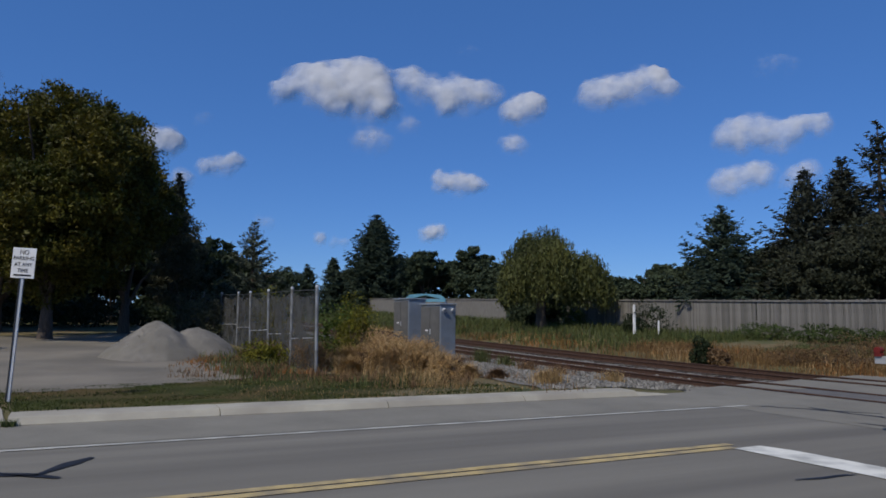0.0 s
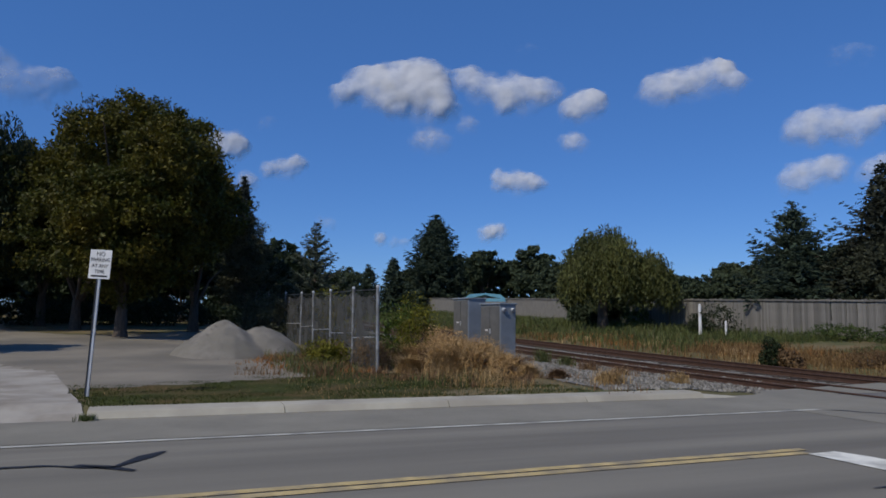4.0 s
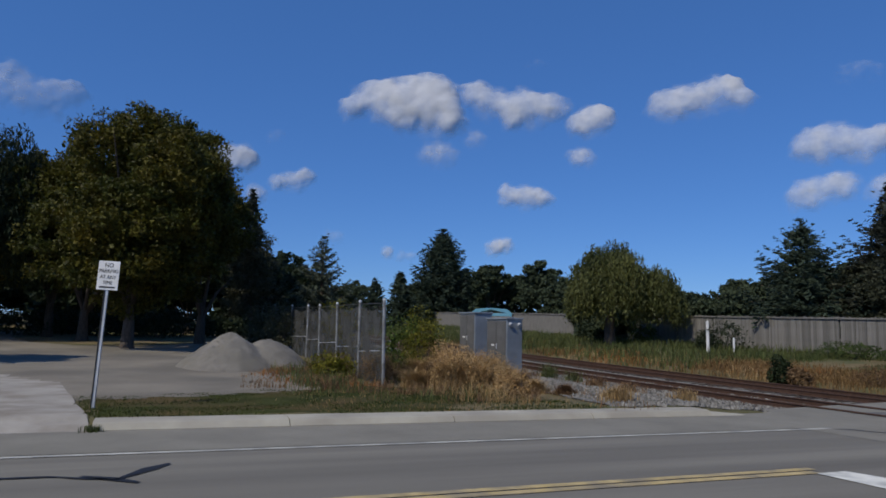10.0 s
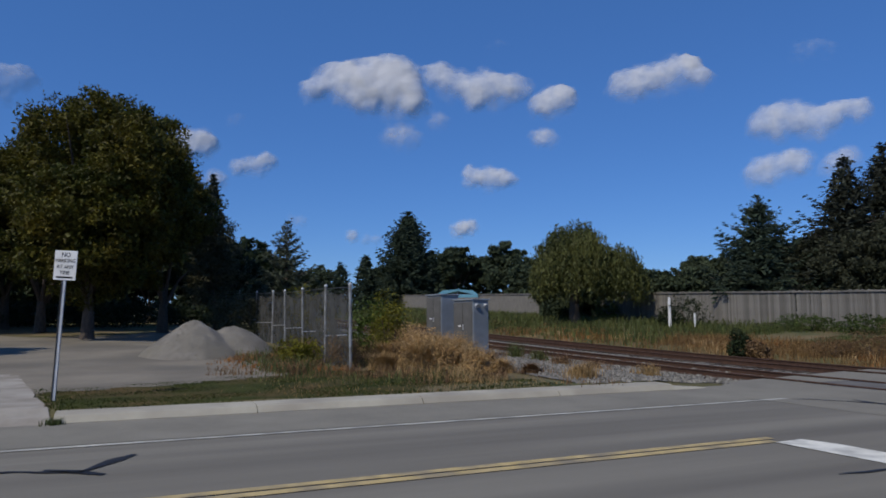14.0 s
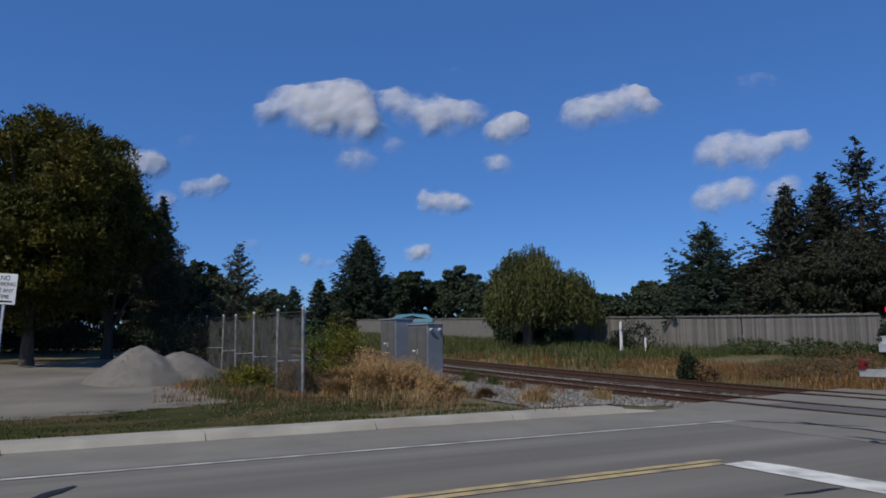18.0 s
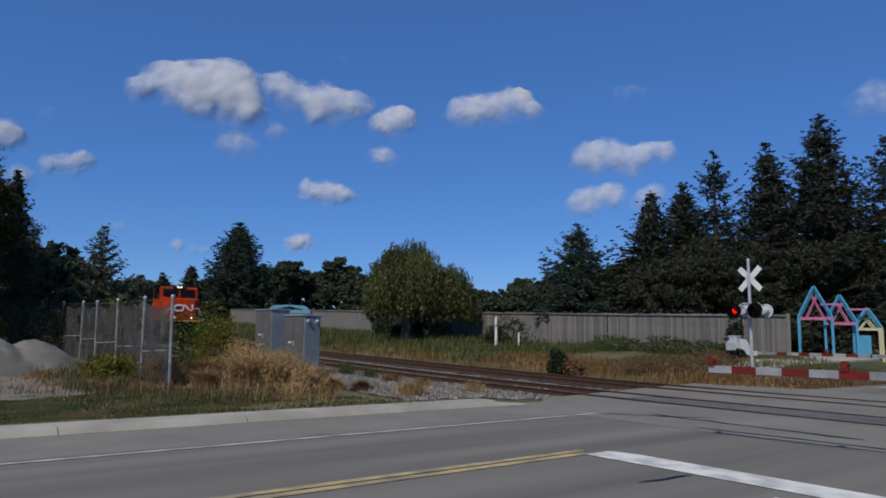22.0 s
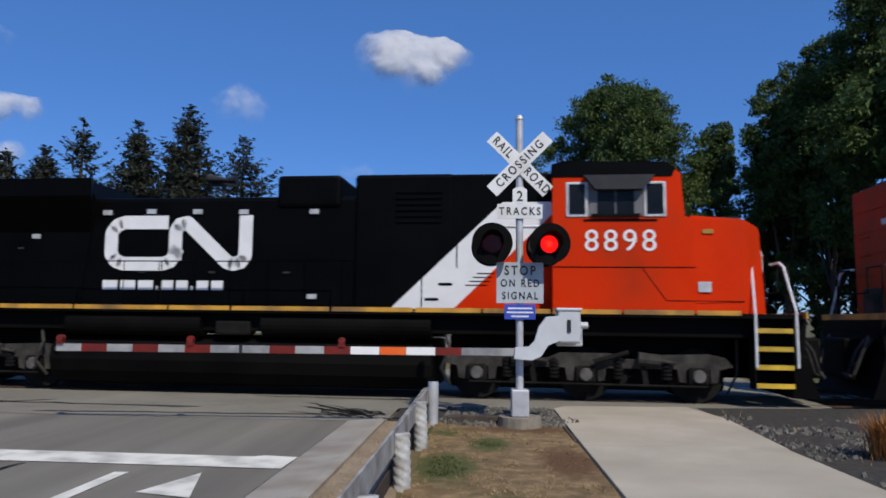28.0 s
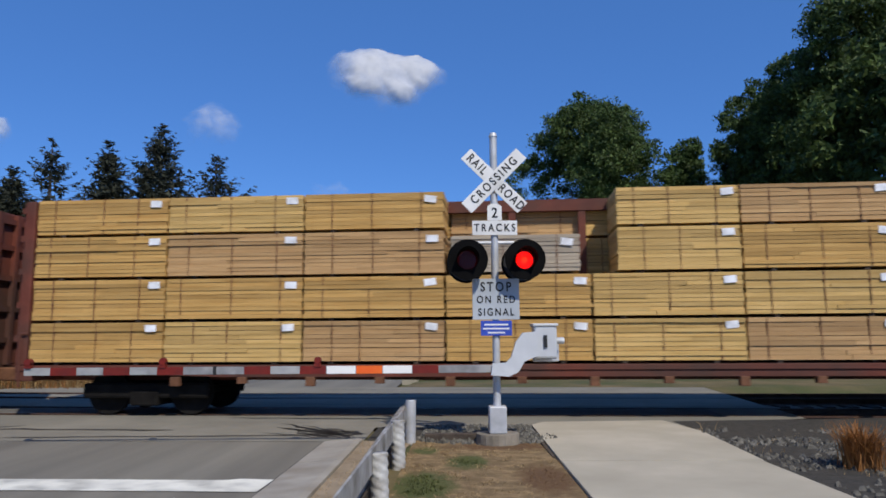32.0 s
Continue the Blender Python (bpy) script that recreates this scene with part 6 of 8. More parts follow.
grow("bank_grass", (9000, -16, -12.9, 23.8, 30, lambda s, p: 0.7, 0.15, 0.5, "sp"), 0.012, 0.6, G_BROWN, "brown weeds beside the far signal")


def tuft(x, y, h, n, r, material, label):
    z = ground_z(x, y) if x < -12.4 or x > -1.5 else 0.0
    pts = [(x + random.gauss(0, r), y + random.gauss(0, r), z - 0.02) for _ in range(n)]
    ob = blades("weed_tuft", pts, [h * random.uniform(0.55, 1) for _ in pts], 0.008, 0.75, material, label)
    ob["kind"] = ""
    del ob["kind"]
    ob["category"] = "weed"
    return ob


tuft(4.72, 8.75, 0.68, 650, 0.085, G_RUST, "rust-brown clump of tall weeds beside the footpath")
tuft(-12.28, -0.68, 0.17, 90, 0.07, G_GREEN, "green weed growing in the gutter")
tuft(-14.05, 10.2, 0.55, 320, 0.16, G_DRY, "tawny grass clump on the ballast edge")
for s, p, h, m in ((-15.3, 11.6, 0.5, G_DRY), (-17.4, 11.3, 0.45, G_BROWN), (-19.6, 11.6, 0.5, G_BROWN), (-21.5, 11.8, 0.6, G_GREEN), (-23.4, 11.9, 0.8, G_GREEN)):
    v = at(s, p)
    tuft(v.x, v.y, h, 200, 0.16, m, "clump of weeds on the ballast edge")
flat("lawn", [(-0.78, -12), (1.236, -12), (1.236, 9.4), (1.19, 9.6), (1.17, 11.2), (-0.72, 11.2)], 0.011, LAWN, "dry lawn strip between guard rail and footpath", "lawn")
grow("dry_weeds", (900, -24, -13.2, 7.4, 9.4, lambda s, p: smooth01((noise.noise((s * 0.7, p * 0.7, 21)) + 0.1) * 3) * smooth01((13.6 + s + 12) / 2 + 0.5), 0.08, 0.4, "sp"), 0.010, 0.7, G_BROWN, "patches of brown weeds along the kerb by the ballast")
LEAF["low"] = mat("low_bush_leaves", (0.035, 0.055, 0.016), 0.7, 0, 0.6, rgb2=(0.06, 0.08, 0.022), island=0.35, translucent=0.15, spec=0.15)
LEAF["gold"] = mat("golden_seed_heads", (0.34, 0.20, 0.075), 0.85, 0, 0.8, rgb2=(0.52, 0.35, 0.16), island=0.4, translucent=0.2)
LEAF["rust"] = mat("rust_leaves", (0.12, 0.068, 0.032), 0.8, 0, 0.8, rgb2=(0.20, 0.125, 0.055), island=0.4, translucent=0.2)


def mound(s, p, h, r, n, material, label):
    """A grass clump whose blades arch outwards from a common foot."""
    v = at(s, p)
    z = ground_z(v.x, v.y)
    pts, hs = [], []
    for _ in range(n):
        a, q = random.uniform(0, 6.283), abs(random.gauss(0, r * 0.5))
        pts.append((v.x + q * math.cos(a), v.y + q * math.sin(a), z - 0.02))
        hs.append(h * random.uniform(0.45, 1) * max(0.35, 1 - 0.45 * q / r))
    ob = blades("weed_clump", pts, hs, 0.0075, 1.2, material, label)
    del ob["kind"]
    ob["category"] = "weed"
    return ob


for s, p, h, r, m in ((-18.0, 6.3, 1.2, 0.5, G_GOLD), (-18.6, 6.9, 1.3, 0.55, G_GOLD), (-19.3, 7.5, 1.25, 0.55, G_GOLD), (-17.5, 7.0, 1.0, 0.5, G_GOLD), (-20.0, 8.3, 1.1, 0.5, G_GOLD), (-18.2, 7.9, 0.95, 0.45, G_DRY), (-20.0, 7.0, 1.3, 0.5, G_BROWN), (-20.8, 7.9, 1.2, 0.5, G_BROWN),
                      (-19.6, 6.4, 0.9, 0.4, G_BROWN), (-21.4, 7.6, 0.95, 0.5, G_BROWN), (-22.6, 8.5, 0.7, 0.5, G_BROWN), (-17.3, 8.4, 0.5, 0.35, G_DRY), (-15.4, 9.6, 0.4, 0.3, G_DRY), (-20.9, 6.2, 1.0, 0.45, G_DRY), (-18.6, 5.5, 0.7, 0.35, G_DRY), (-16.6, 8.9, 0.4, 0.3, G_BROWN), (-21.8, 9.5, 0.5, 0.4, G_DRY), (-19.9, 9.2, 0.5, 0.35, G_BROWN)):
    mound(s, p, h, r, 1500, m, "tawny arching grass clump going to seed" if m is not G_BROWN else "withered brown weed clump in dry grass")
for s, p, h, w, lf in ((-26.8, 8.0, 1.3, 0.9, "rust"), (-25.2, 7.4, 1.2, 0.8, "rust"), (-23.6, 7.3, 1.1, 0.7, "rust"), (-20.2, 4.9, 0.9, 0.6, "rust"), (-22.6, 4.0, 0.7, 0.6, "rust"), (-29, 9.0, 1.4, 1.2, "rust")):
    v = at(s, p)
    shrub(v.x, v.y, h, w, lf, "withered bushy weed clump in dry grass", 4200, 0.021, "weed_clump", "weed")
for s, p, h, w in ((-17.9, 6.2, 1.0, 0.5), (-18.7, 6.6, 1.15, 0.55), (-19.5, 7.0, 1.1, 0.55), (-17.3, 6.9, 0.8, 0.42), (-19.2, 7.9, 0.95, 0.5), (-20.4, 6.9, 1.2, 0.5), (-16.6, 7.4, 0.6, 0.4)):
    v = at(s, p)
    shrub(v.x, v.y, h, w, "gold", "golden bushy weed gone to seed in dry grass", 3000, 0.026, "weed_clump", "weed")
# bushes
v = at(-21.6, 6.6)
shrub(v.x, v.y, 2.15, 0.62, "yellow", "yellow-green bush beside the wire fence post", 3600, 0.04)
v = at(-24.5, 6.9)
shrub(v.x, v.y, 1.9, 0.9, "bush", "green bush behind the wire fence", 2600, 0.06)
v = at(-21.5, 3.7)
shrub(v.x, v.y, 0.75, 0.6, "yellow", "low green bush at the foot of the wire fence", 1800, 0.05)
v = at(-31, 5.6)
shrub(v.x, v.y, 2.4, 0.9, "yellow", "ivy-like bush growing through the wire fence", 2200, 0.08)
for s, p, h, w, lf in ((-23.2, 22.2, 1.25, 0.45, "dark"), (-22.6, 22.5, 0.8, 0.5, "rust"), (-26, 33.4, 0.95, 1.6, "low"), (-30, 33.6, 0.9, 1.8, "low"), (-23.5, 33.8, 0.8, 1.4, "low"), (-50, 34, 1.6, 1.2, "bush"), (-56, 34, 1.5, 1.2, "dark")):
    v = at(s, p)
    shrub(v.x, v.y, h, w, lf, "leafy bush on the bank below the board fence", 1500, 0.08)

for az, d, h, w in ((46.3, 49.0, 2.1, 1.3), (47.6, 49.8, 1.3, 0.7), (55.2, 59.0, 1.2, 0.6), (29.5, 39.5, 2.2, 0.45)):
    x, y = polar(az, d)
    shrub(x, y, h, w, "dark", "dark climbing bush against the board fence", 1300, 0.08)

grow("brown_weeds", (6500, -27, -18.0, 0.9, 4.9, lambda s, p: smooth01((noise.noise((s * 0.7, p * 0.7, 51)) + 0.2) * 2.5) * smooth01((p - 0.9 + 0.15 * (s + 22)) / 1.5), 0.08, 0.34, "sp"), 0.008, 0.9, G_BROWN, "low withered brown weeds spreading over the gravel")
for az, d, h, w in ((30.6, 30.5, 1.1, 0.9), (32.3, 30, 1.25, 1.0), (34.2, 30.6, 0.95, 0.9), (36.5, 31, 0.8, 0.8)):
    x, y = polar(az, d)
    shrub(x, y, h, w, "rust", "withered bushy weed clump beside the far signal", 3200, 0.03, "weed_clump", "weed")
grow("rusty_weeds", (3200, -27, -18.5, 0.6, 4.6, lambda s, p: smooth01((noise.noise((s * 0.6, p * 0.6, 31)) + 0.15) * 2.5) * smooth01((p - 0.6 + 0.15 * (s + 22)) / 1.5), 0.06, 0.22, "sp"), 0.012, 0.9, G_RUST, "low rust-orange weeds spreading over the gravel")
grow("dry_weeds", (2600, 3.9, 11, 7.5, 13.2, lambda x, y: smooth01((noise.noise((x * 0.9, y * 0.9, 41)) - 0.05) * 4), 0.05, 0.22), 0.006, 0.9, G_STRAW, "sparse dry grass among the stones beside the footpath")

grow("bank_grass", (14000, -23, -12.8, 22.6, 34.5, lambda s, p: 0.35 + 0.65 * smooth01(noise.noise((s * 0.5, p * 0.5, 51)) * 2 + 0.5), 0.08, 0.34, "sp"), 0.012, 0.9, G_BANK, "tawny dry grass on the bank beside the far signal")

grow("rusty_weeds", (9000, -46, -13.5, 22.5, 28.5, lambda s, p: smooth01(noise.noise((s * 0.22, p * 0.4, 71)) * 3 + 0.2) * smooth01((28.5 - p) / 3), 0.15, 0.5, "sp"), 0.013, 0.8, G_RUST, "rust-orange weeds along the foot of the bank")
grow("dry_weeds", (9000, -60, -13.5, 22.4, 27.5, lambda s, p: smooth01(noise.noise((s * 0.22, p * 0.4, 83)) * 3 + 0.1) * smooth01((27.5 - p) / 3), 0.15, 0.5, "sp"), 0.013, 0.8, G_GOLD, "golden dry weeds along the foot of the bank")

grow("dry_weeds", (9000, -34, -13.4, 22.6, 27.5, lambda s, p: 0.35 + 0.65 * smooth01(noise.noise((s * 0.4, p * 0.5, 91)) * 2.5 + 0.5), 0.25, 0.6, "sp"), 0.011, 0.8, G_BANK, "tall tawny weeds beside the further track")

# ---- clouds ----
CLOUD = bpy.data.materials.new("cloud_vapour")
CLOUD.use_nodes = True
cn_ = CLOUD.node_tree.nodes
cl_ = CLOUD.node_tree.links
bs = cn_["Principled BSDF"]
bs.inputs["Base Color"].default_value = (0.535, 0.535, 0.54, 1)
bs.inputs["Roughness"].default_value = 1.0
bs.inputs["Specular IOR Level"].default_value = 0.0
cov = cn_.new("ShaderNodeAttribute")
cov.attribute_name = "cover"
ctc = cn_.new("ShaderNodeTexCoord")
cnz = cn_.new("ShaderNodeTexNoise")
cnz.inputs["Scale"].default_value = 0.02
cnz.inputs["Detail"].default_value = 8
cnz.inputs["Roughness"].default_value = 0.6
cl_.new(ctc.outputs["Object"], cnz.inputs["Vector"])
ma = cn_.new("ShaderNodeMath")
ma.operation = 'MULTIPLY_ADD'
ma.inputs[1].default_value = 0.7
ma.inputs[2].default_value = -0.40
cl_.new(cnz.outputs["Fac"], ma.inputs[0])
mb = cn_.new("ShaderNodeMath")
mb.operation = 'MULTIPLY_ADD'
mb.inputs[1].default_value = 1.1
cl_.new(cov.outputs["Fac"], mb.inputs[0])
cl_.new(ma.outputs[0], mb.inputs[2])
mc = cn_.new("ShaderNodeMapRange")
mc.interpolation_type = 'SMOOTHSTEP'
mc.inputs["From Min"].default_value, mc.inputs["From Max"].default_value = 0.06, 1.12
mc.inputs["To Max"].default_value = 0.95
cl_.new(mb.outputs[0], mc.inputs["Value"])
cl_.new(mc.outputs[0], bs.inputs["Alpha"])


def cloud(dense, *lumps):
    """A cumulus far off: a swelling surface of merged lumps that thins out at its rim. Lumps: bearing, elevation and radius, degrees."""
    D = 2600.0
    az = sum(q[0] for q in lumps) / len(lumps)
    el = sum(q[1] for q in lumps) / len(lumps)
    seed = az * 1.7 + el
    ls = [(-(a - az) * math.cos(radians(el)) * radians(1) * D, (e - el) * radians(1) * D, r * radians(1) * D) for a, e, r in lumps]
    big = max(q[2] for q in ls)
    x0, x1 = min(q[0] - 1.7 * q[2] for q in ls), max(q[0] + 1.7 * q[2] for q in ls)
    z0, z1 = min(q[1] - 1.7 * q[2] for q in ls), max(q[1] + 1.7 * q[2] for q in ls)
    nx, ny = max(20, min(110, int((x1 - x0) / big * 12))), max(20, min(70, int((z1 - z0) / big * 12)))
    verts, cover, faces = [], [], []
    for j in range(ny + 1):
        for i in range(nx + 1):
            x, z = x0 + (x1 - x0) * i / nx, z0 + (z1 - z0) * j / ny
            wx, wz = x, z
            for k, amp in ((0.9, 0.26), (2.1, 0.13), (4.6, 0.06), (9.0, 0.03)):
                wx += amp * big * noise.noise((x / big * k, z / big * k, seed + k))
                wz += amp * big * noise.noise((x / big * k, z / big * k, seed + 9 + k))
            total, b = 0.0, 0.0
            for lx, lz, lr in ls:
                q = ((wx - lx) ** 2 + ((wz - lz) * (1.0 if wz > lz else 0.9)) ** 2) / (1.62 * lr) ** 2
                if q < 1:
                    total += (1 - q) ** 2
                    b = max(b, (1 - q) * lr / big)
            e = 1 - math.exp(-1.25 * total)
            bulge = (0.75 * e + 0.35 * b) * big * 0.85
            bulge += e * big * (0.10 * noise.noise((x / big * 1.3, z / big * 1.3, seed + 3)) + 0.018 * noise.noise((x / big * 3.5, z / big * 3.5, seed + 4)))
            verts.append((x, -bulge, z))
            cover.append(e * dense)
    wd = nx + 1
    for j in range(ny):
        for i in range(nx):
            k = j * wd + i
            if max(cover[k], cover[k + 1], cover[k + wd], cover[k + wd + 1]) > 0.002:
                faces.append((k, k + 1, k + wd + 1, k + wd))
    px_, py_ = polar(az, D * math.cos(radians(el)))
    ob = mesh_part("cloud", verts, faces, CLOUD, None, "", True)
    at_ = ob.data.attributes.new("cover", 'FLOAT', 'POINT')
    at_.data.foreach_set("value", cover)
    ob.matrix_basis = pose(px_, py_, EYE_Z + D * math.sin(radians(el)), -el, 0, az)
    ob.visible_shadow = False
    return tagged(ob, "white cumulus cloud, greyer underneath" if dense > 0.7 else "thin wispy white cloud", "cloud", "clouds", "structure")


cloud(1.0, (74.21, 19.15, 1.28), (75.75, 17.54, 0.94), (73.02, 17.92, 1.55), (71.66, 18.64, 1.97), (69.57, 18.95, 1.89), (68.16, 19.08, 1.47), (68.6, 17.32, 1.83), (70.7, 17.6, 1.74), (67.32, 16.74, 0.97))
cloud(0.95, (65.72, 19.58, 1.12), (64.16, 18.55, 1.39), (61.33, 18.12, 1.65), (59.36, 18.1, 1.3), (62.26, 17.33, 1.05))
cloud(0.6, (69.33, 14.47, 1.07), (68.08, 14.41, 1.16))
cloud(0.55, (65.53, 15.8, 0.89))
cloud(0.95, (56.9, 16.82, 1.05), (55.75, 17.14, 1.3), (55.06, 17.38, 0.78))
cloud(0.7, (57.37, 14.4, 0.71), (56.69, 14.26, 0.8))
cloud(0.95, (50.09, 17.9, 1.35), (48.33, 18.12, 1.34), (46.37, 18.46, 1.41), (45.38, 19.04, 0.66), (44.61, 17.8, 0.83))
cloud(0.3, (37.65, 18.8, 1.01), (36.53, 18.52, 1.08))
cloud(0.9, (40.15, 14.24, 1.22), (38.49, 14.31, 1.37), (36.75, 13.64, 1.19), (35.62, 14.39, 0.79), (34.29, 14.38, 0.78))
cloud(0.85, (40.87, 10.64, 1.0), (39.51, 10.88, 1.15), (38.16, 11.27, 0.98))
cloud(0.7, (35.97, 10.64, 0.96), (35.05, 11.15, 0.87))
cloud(1.0, (62.78, 11.43, 0.81), (61.39, 11.34, 0.99), (60.0, 11.16, 0.81))
cloud(0.95, (63.9, 7.23, 0.64), (63.03, 7.42, 0.68))
cloud(0.4, (77.42, 7.89, 0.58), (76.53, 7.65, 0.58))
cloud(0.8, (72.53, 6.66, 0.5))
cloud(0.5, (71.44, 6.42, 0.5), (70.53, 6.44, 0.41))
cloud(0.85, (81.58, 11.65, 0.65), (80.31, 11.91, 0.87), (79.29, 12.38, 0.65))
cloud(0.95, (85.65, 13.15, 0.92), (84.59, 13.33, 1.14), (83.76, 13.24, 0.76))
cloud(0.85, (83.22, 10.62, 0.86))
cloud(0.6, (100.69, 17.18, 1.06), (100.81, 15.82, 1.14), (99.0, 15.57, 1.47), (97.35, 16.02, 1.33), (96.23, 16.64, 0.79))
cloud(0.3, (81.91, 15.2, 0.85))
cloud(0.22, (60.78, 21.14, 1.1))
cloud(1.0, (8.43, 21.31, 1.75), (6.64, 21.23, 1.73), (4.15, 20.86, 1.63), (2.66, 20.85, 1.3), (5.41, 19.85, 1.82), (4.48, 18.6, 0.87), (7.45, 20.05, 1.36))
cloud(0.5, (19.2, 16.77, 1.3), (20.14, 16.11, 1.31), (18.55, 15.6, 0.88))
cloud(0.35, (11.4, 11.67, 0.86), (9.72, 11.51, 0.86))
cloud(0.75, (9.36, 7.48, 0.69), (8.62, 7.57, 0.69))
cloud(0.5, (14.97, 8.43, 1.15))


# ---- train ----
ORANGE = mat("orange_red_paint", (0.60, 0.027, 0.002), 0.5, 0, 1.2, rgb2=(0.68, 0.036, 0.003), stain=(0.42, 0.030, 0.006), stain_scale=0.6, spec=0.06)
ORANGE_OLD = mat("faded_orange_paint", (0.48, 0.032, 0.003), 0.6, 0, 1.2, rgb2=(0.56, 0.048, 0.006), stain=(0.30, 0.050, 0.014), stain_scale=0.8, spec=0.08)
# darker, redder orange for the rear corners of the clean unit
ORANGE_DARK = mat("dark_orange_paint", (0.20, 0.012, 0.003), 0.7, 0, 1.2, rgb2=(0.30, 0.020, 0.004), stain=(0.09, 0.012, 0.006), stain_scale=0.8, spec=0.06)
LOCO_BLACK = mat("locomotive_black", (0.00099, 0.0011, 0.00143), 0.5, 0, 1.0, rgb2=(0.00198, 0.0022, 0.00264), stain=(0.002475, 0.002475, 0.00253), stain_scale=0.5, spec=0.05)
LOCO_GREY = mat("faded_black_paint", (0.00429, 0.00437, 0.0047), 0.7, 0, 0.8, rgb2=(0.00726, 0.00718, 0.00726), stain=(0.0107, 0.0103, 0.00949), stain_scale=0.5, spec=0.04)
LOGO_W = mat("white_livery", (0.72, 0.72, 0.71), 0.5, 0, 2, rgb2=(0.80, 0.80, 0.79))
LOGO_OLD = mat("yellowed_livery", (0.50, 0.42, 0.28), 0.6, 0, 1.5, rgb2=(0.66, 0.60, 0.47), stain=(0.34, 0.25, 0.14), stain_scale=1.2)
SILL = mat("yellow_sill_stripe", (0.55, 0.27, 0.03), 0.6, 0, 2, rgb2=(0.68, 0.36, 0.05), stain=(0.22, 0.12, 0.04), stain_scale=1.5)
CAB_POST = mat("dull_grey_window_paint", (0.10, 0.10, 0.105), 0.6, 0, 3, rgb2=(0.16, 0.16, 0.165))
LOUVRE_EDGE = mat("dusty_slat_paint", (0.016, 0.015, 0.0135), 0.7, 0, 3, rgb2=(0.034, 0.032, 0.028))
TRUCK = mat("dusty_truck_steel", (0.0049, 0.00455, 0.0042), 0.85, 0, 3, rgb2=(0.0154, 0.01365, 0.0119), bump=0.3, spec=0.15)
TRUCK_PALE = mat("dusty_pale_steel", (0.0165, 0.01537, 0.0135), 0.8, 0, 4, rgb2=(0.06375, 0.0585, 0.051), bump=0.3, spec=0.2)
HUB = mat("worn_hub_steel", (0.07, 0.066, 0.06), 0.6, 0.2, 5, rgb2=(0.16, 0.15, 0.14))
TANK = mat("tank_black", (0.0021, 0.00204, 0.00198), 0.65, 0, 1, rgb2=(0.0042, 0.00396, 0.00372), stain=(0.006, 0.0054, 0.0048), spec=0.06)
GLASS = mat("cab_glass", (0.010, 0.012, 0.015), 0.15, 0, 2, spec=0.12)
PALEFRAME = mat("pale_window_frame", (0.50, 0.51, 0.52), 0.5, 0.2, 4)
RAILW = mat("white_handrail", (0.66, 0.66, 0.65), 0.5, 0, 5, rgb2=(0.78, 0.78, 0.77))
STEP_Y = mat("yellow_step", (0.62, 0.40, 0.03), 0.6, 0, 4, stain=(0.3, 0.18, 0.04))
HEADLIGHT = mat("lit_headlight", (0.9, 0.9, 0.85), 0.2, emit=(1.0, 0.92, 0.75, 0.8))


def slatted(x0, x1, z0, z1, n, y, depth=0.05):
    bm = bmesh.new()
    h = (z1 - z0) / n
    for i in range(n):
        zc = z0 + h * i
        prism(bm, [(x0, zc + 0.15 * h), (x1, zc + 0.15 * h), (x1, zc + 0.75 * h), (x0, zc + 0.75 * h)], y - depth, y)
    return bm


def ribbon(bm, pts, w, y0, y1):
    """A flat band of even width along a line in x and z."""
    b0 = None
    for k_, (a, b) in enumerate(zip(pts, pts[1:])):
        a, b = Vector(a), Vector(b)
        d = (b - a).normalized() * w / 2
        a, b = (a - d if k_ == 0 else a), (b + d if k_ == len(pts) - 2 else b)
        n = Vector((-d.y, d.x))
        if b0 is not None:
            prism(bm, [(b0.x + w / 2 * math.cos(k * 0.5236), b0.y + w / 2 * math.sin(k * 0.5236)) for k in range(12)], y0 - 0.0005, y1 + 0.0005)
        b0 = b
        prism(bm, [tuple(a + n), tuple(b + n), tuple(b - n), tuple(a - n)], y0, y1)


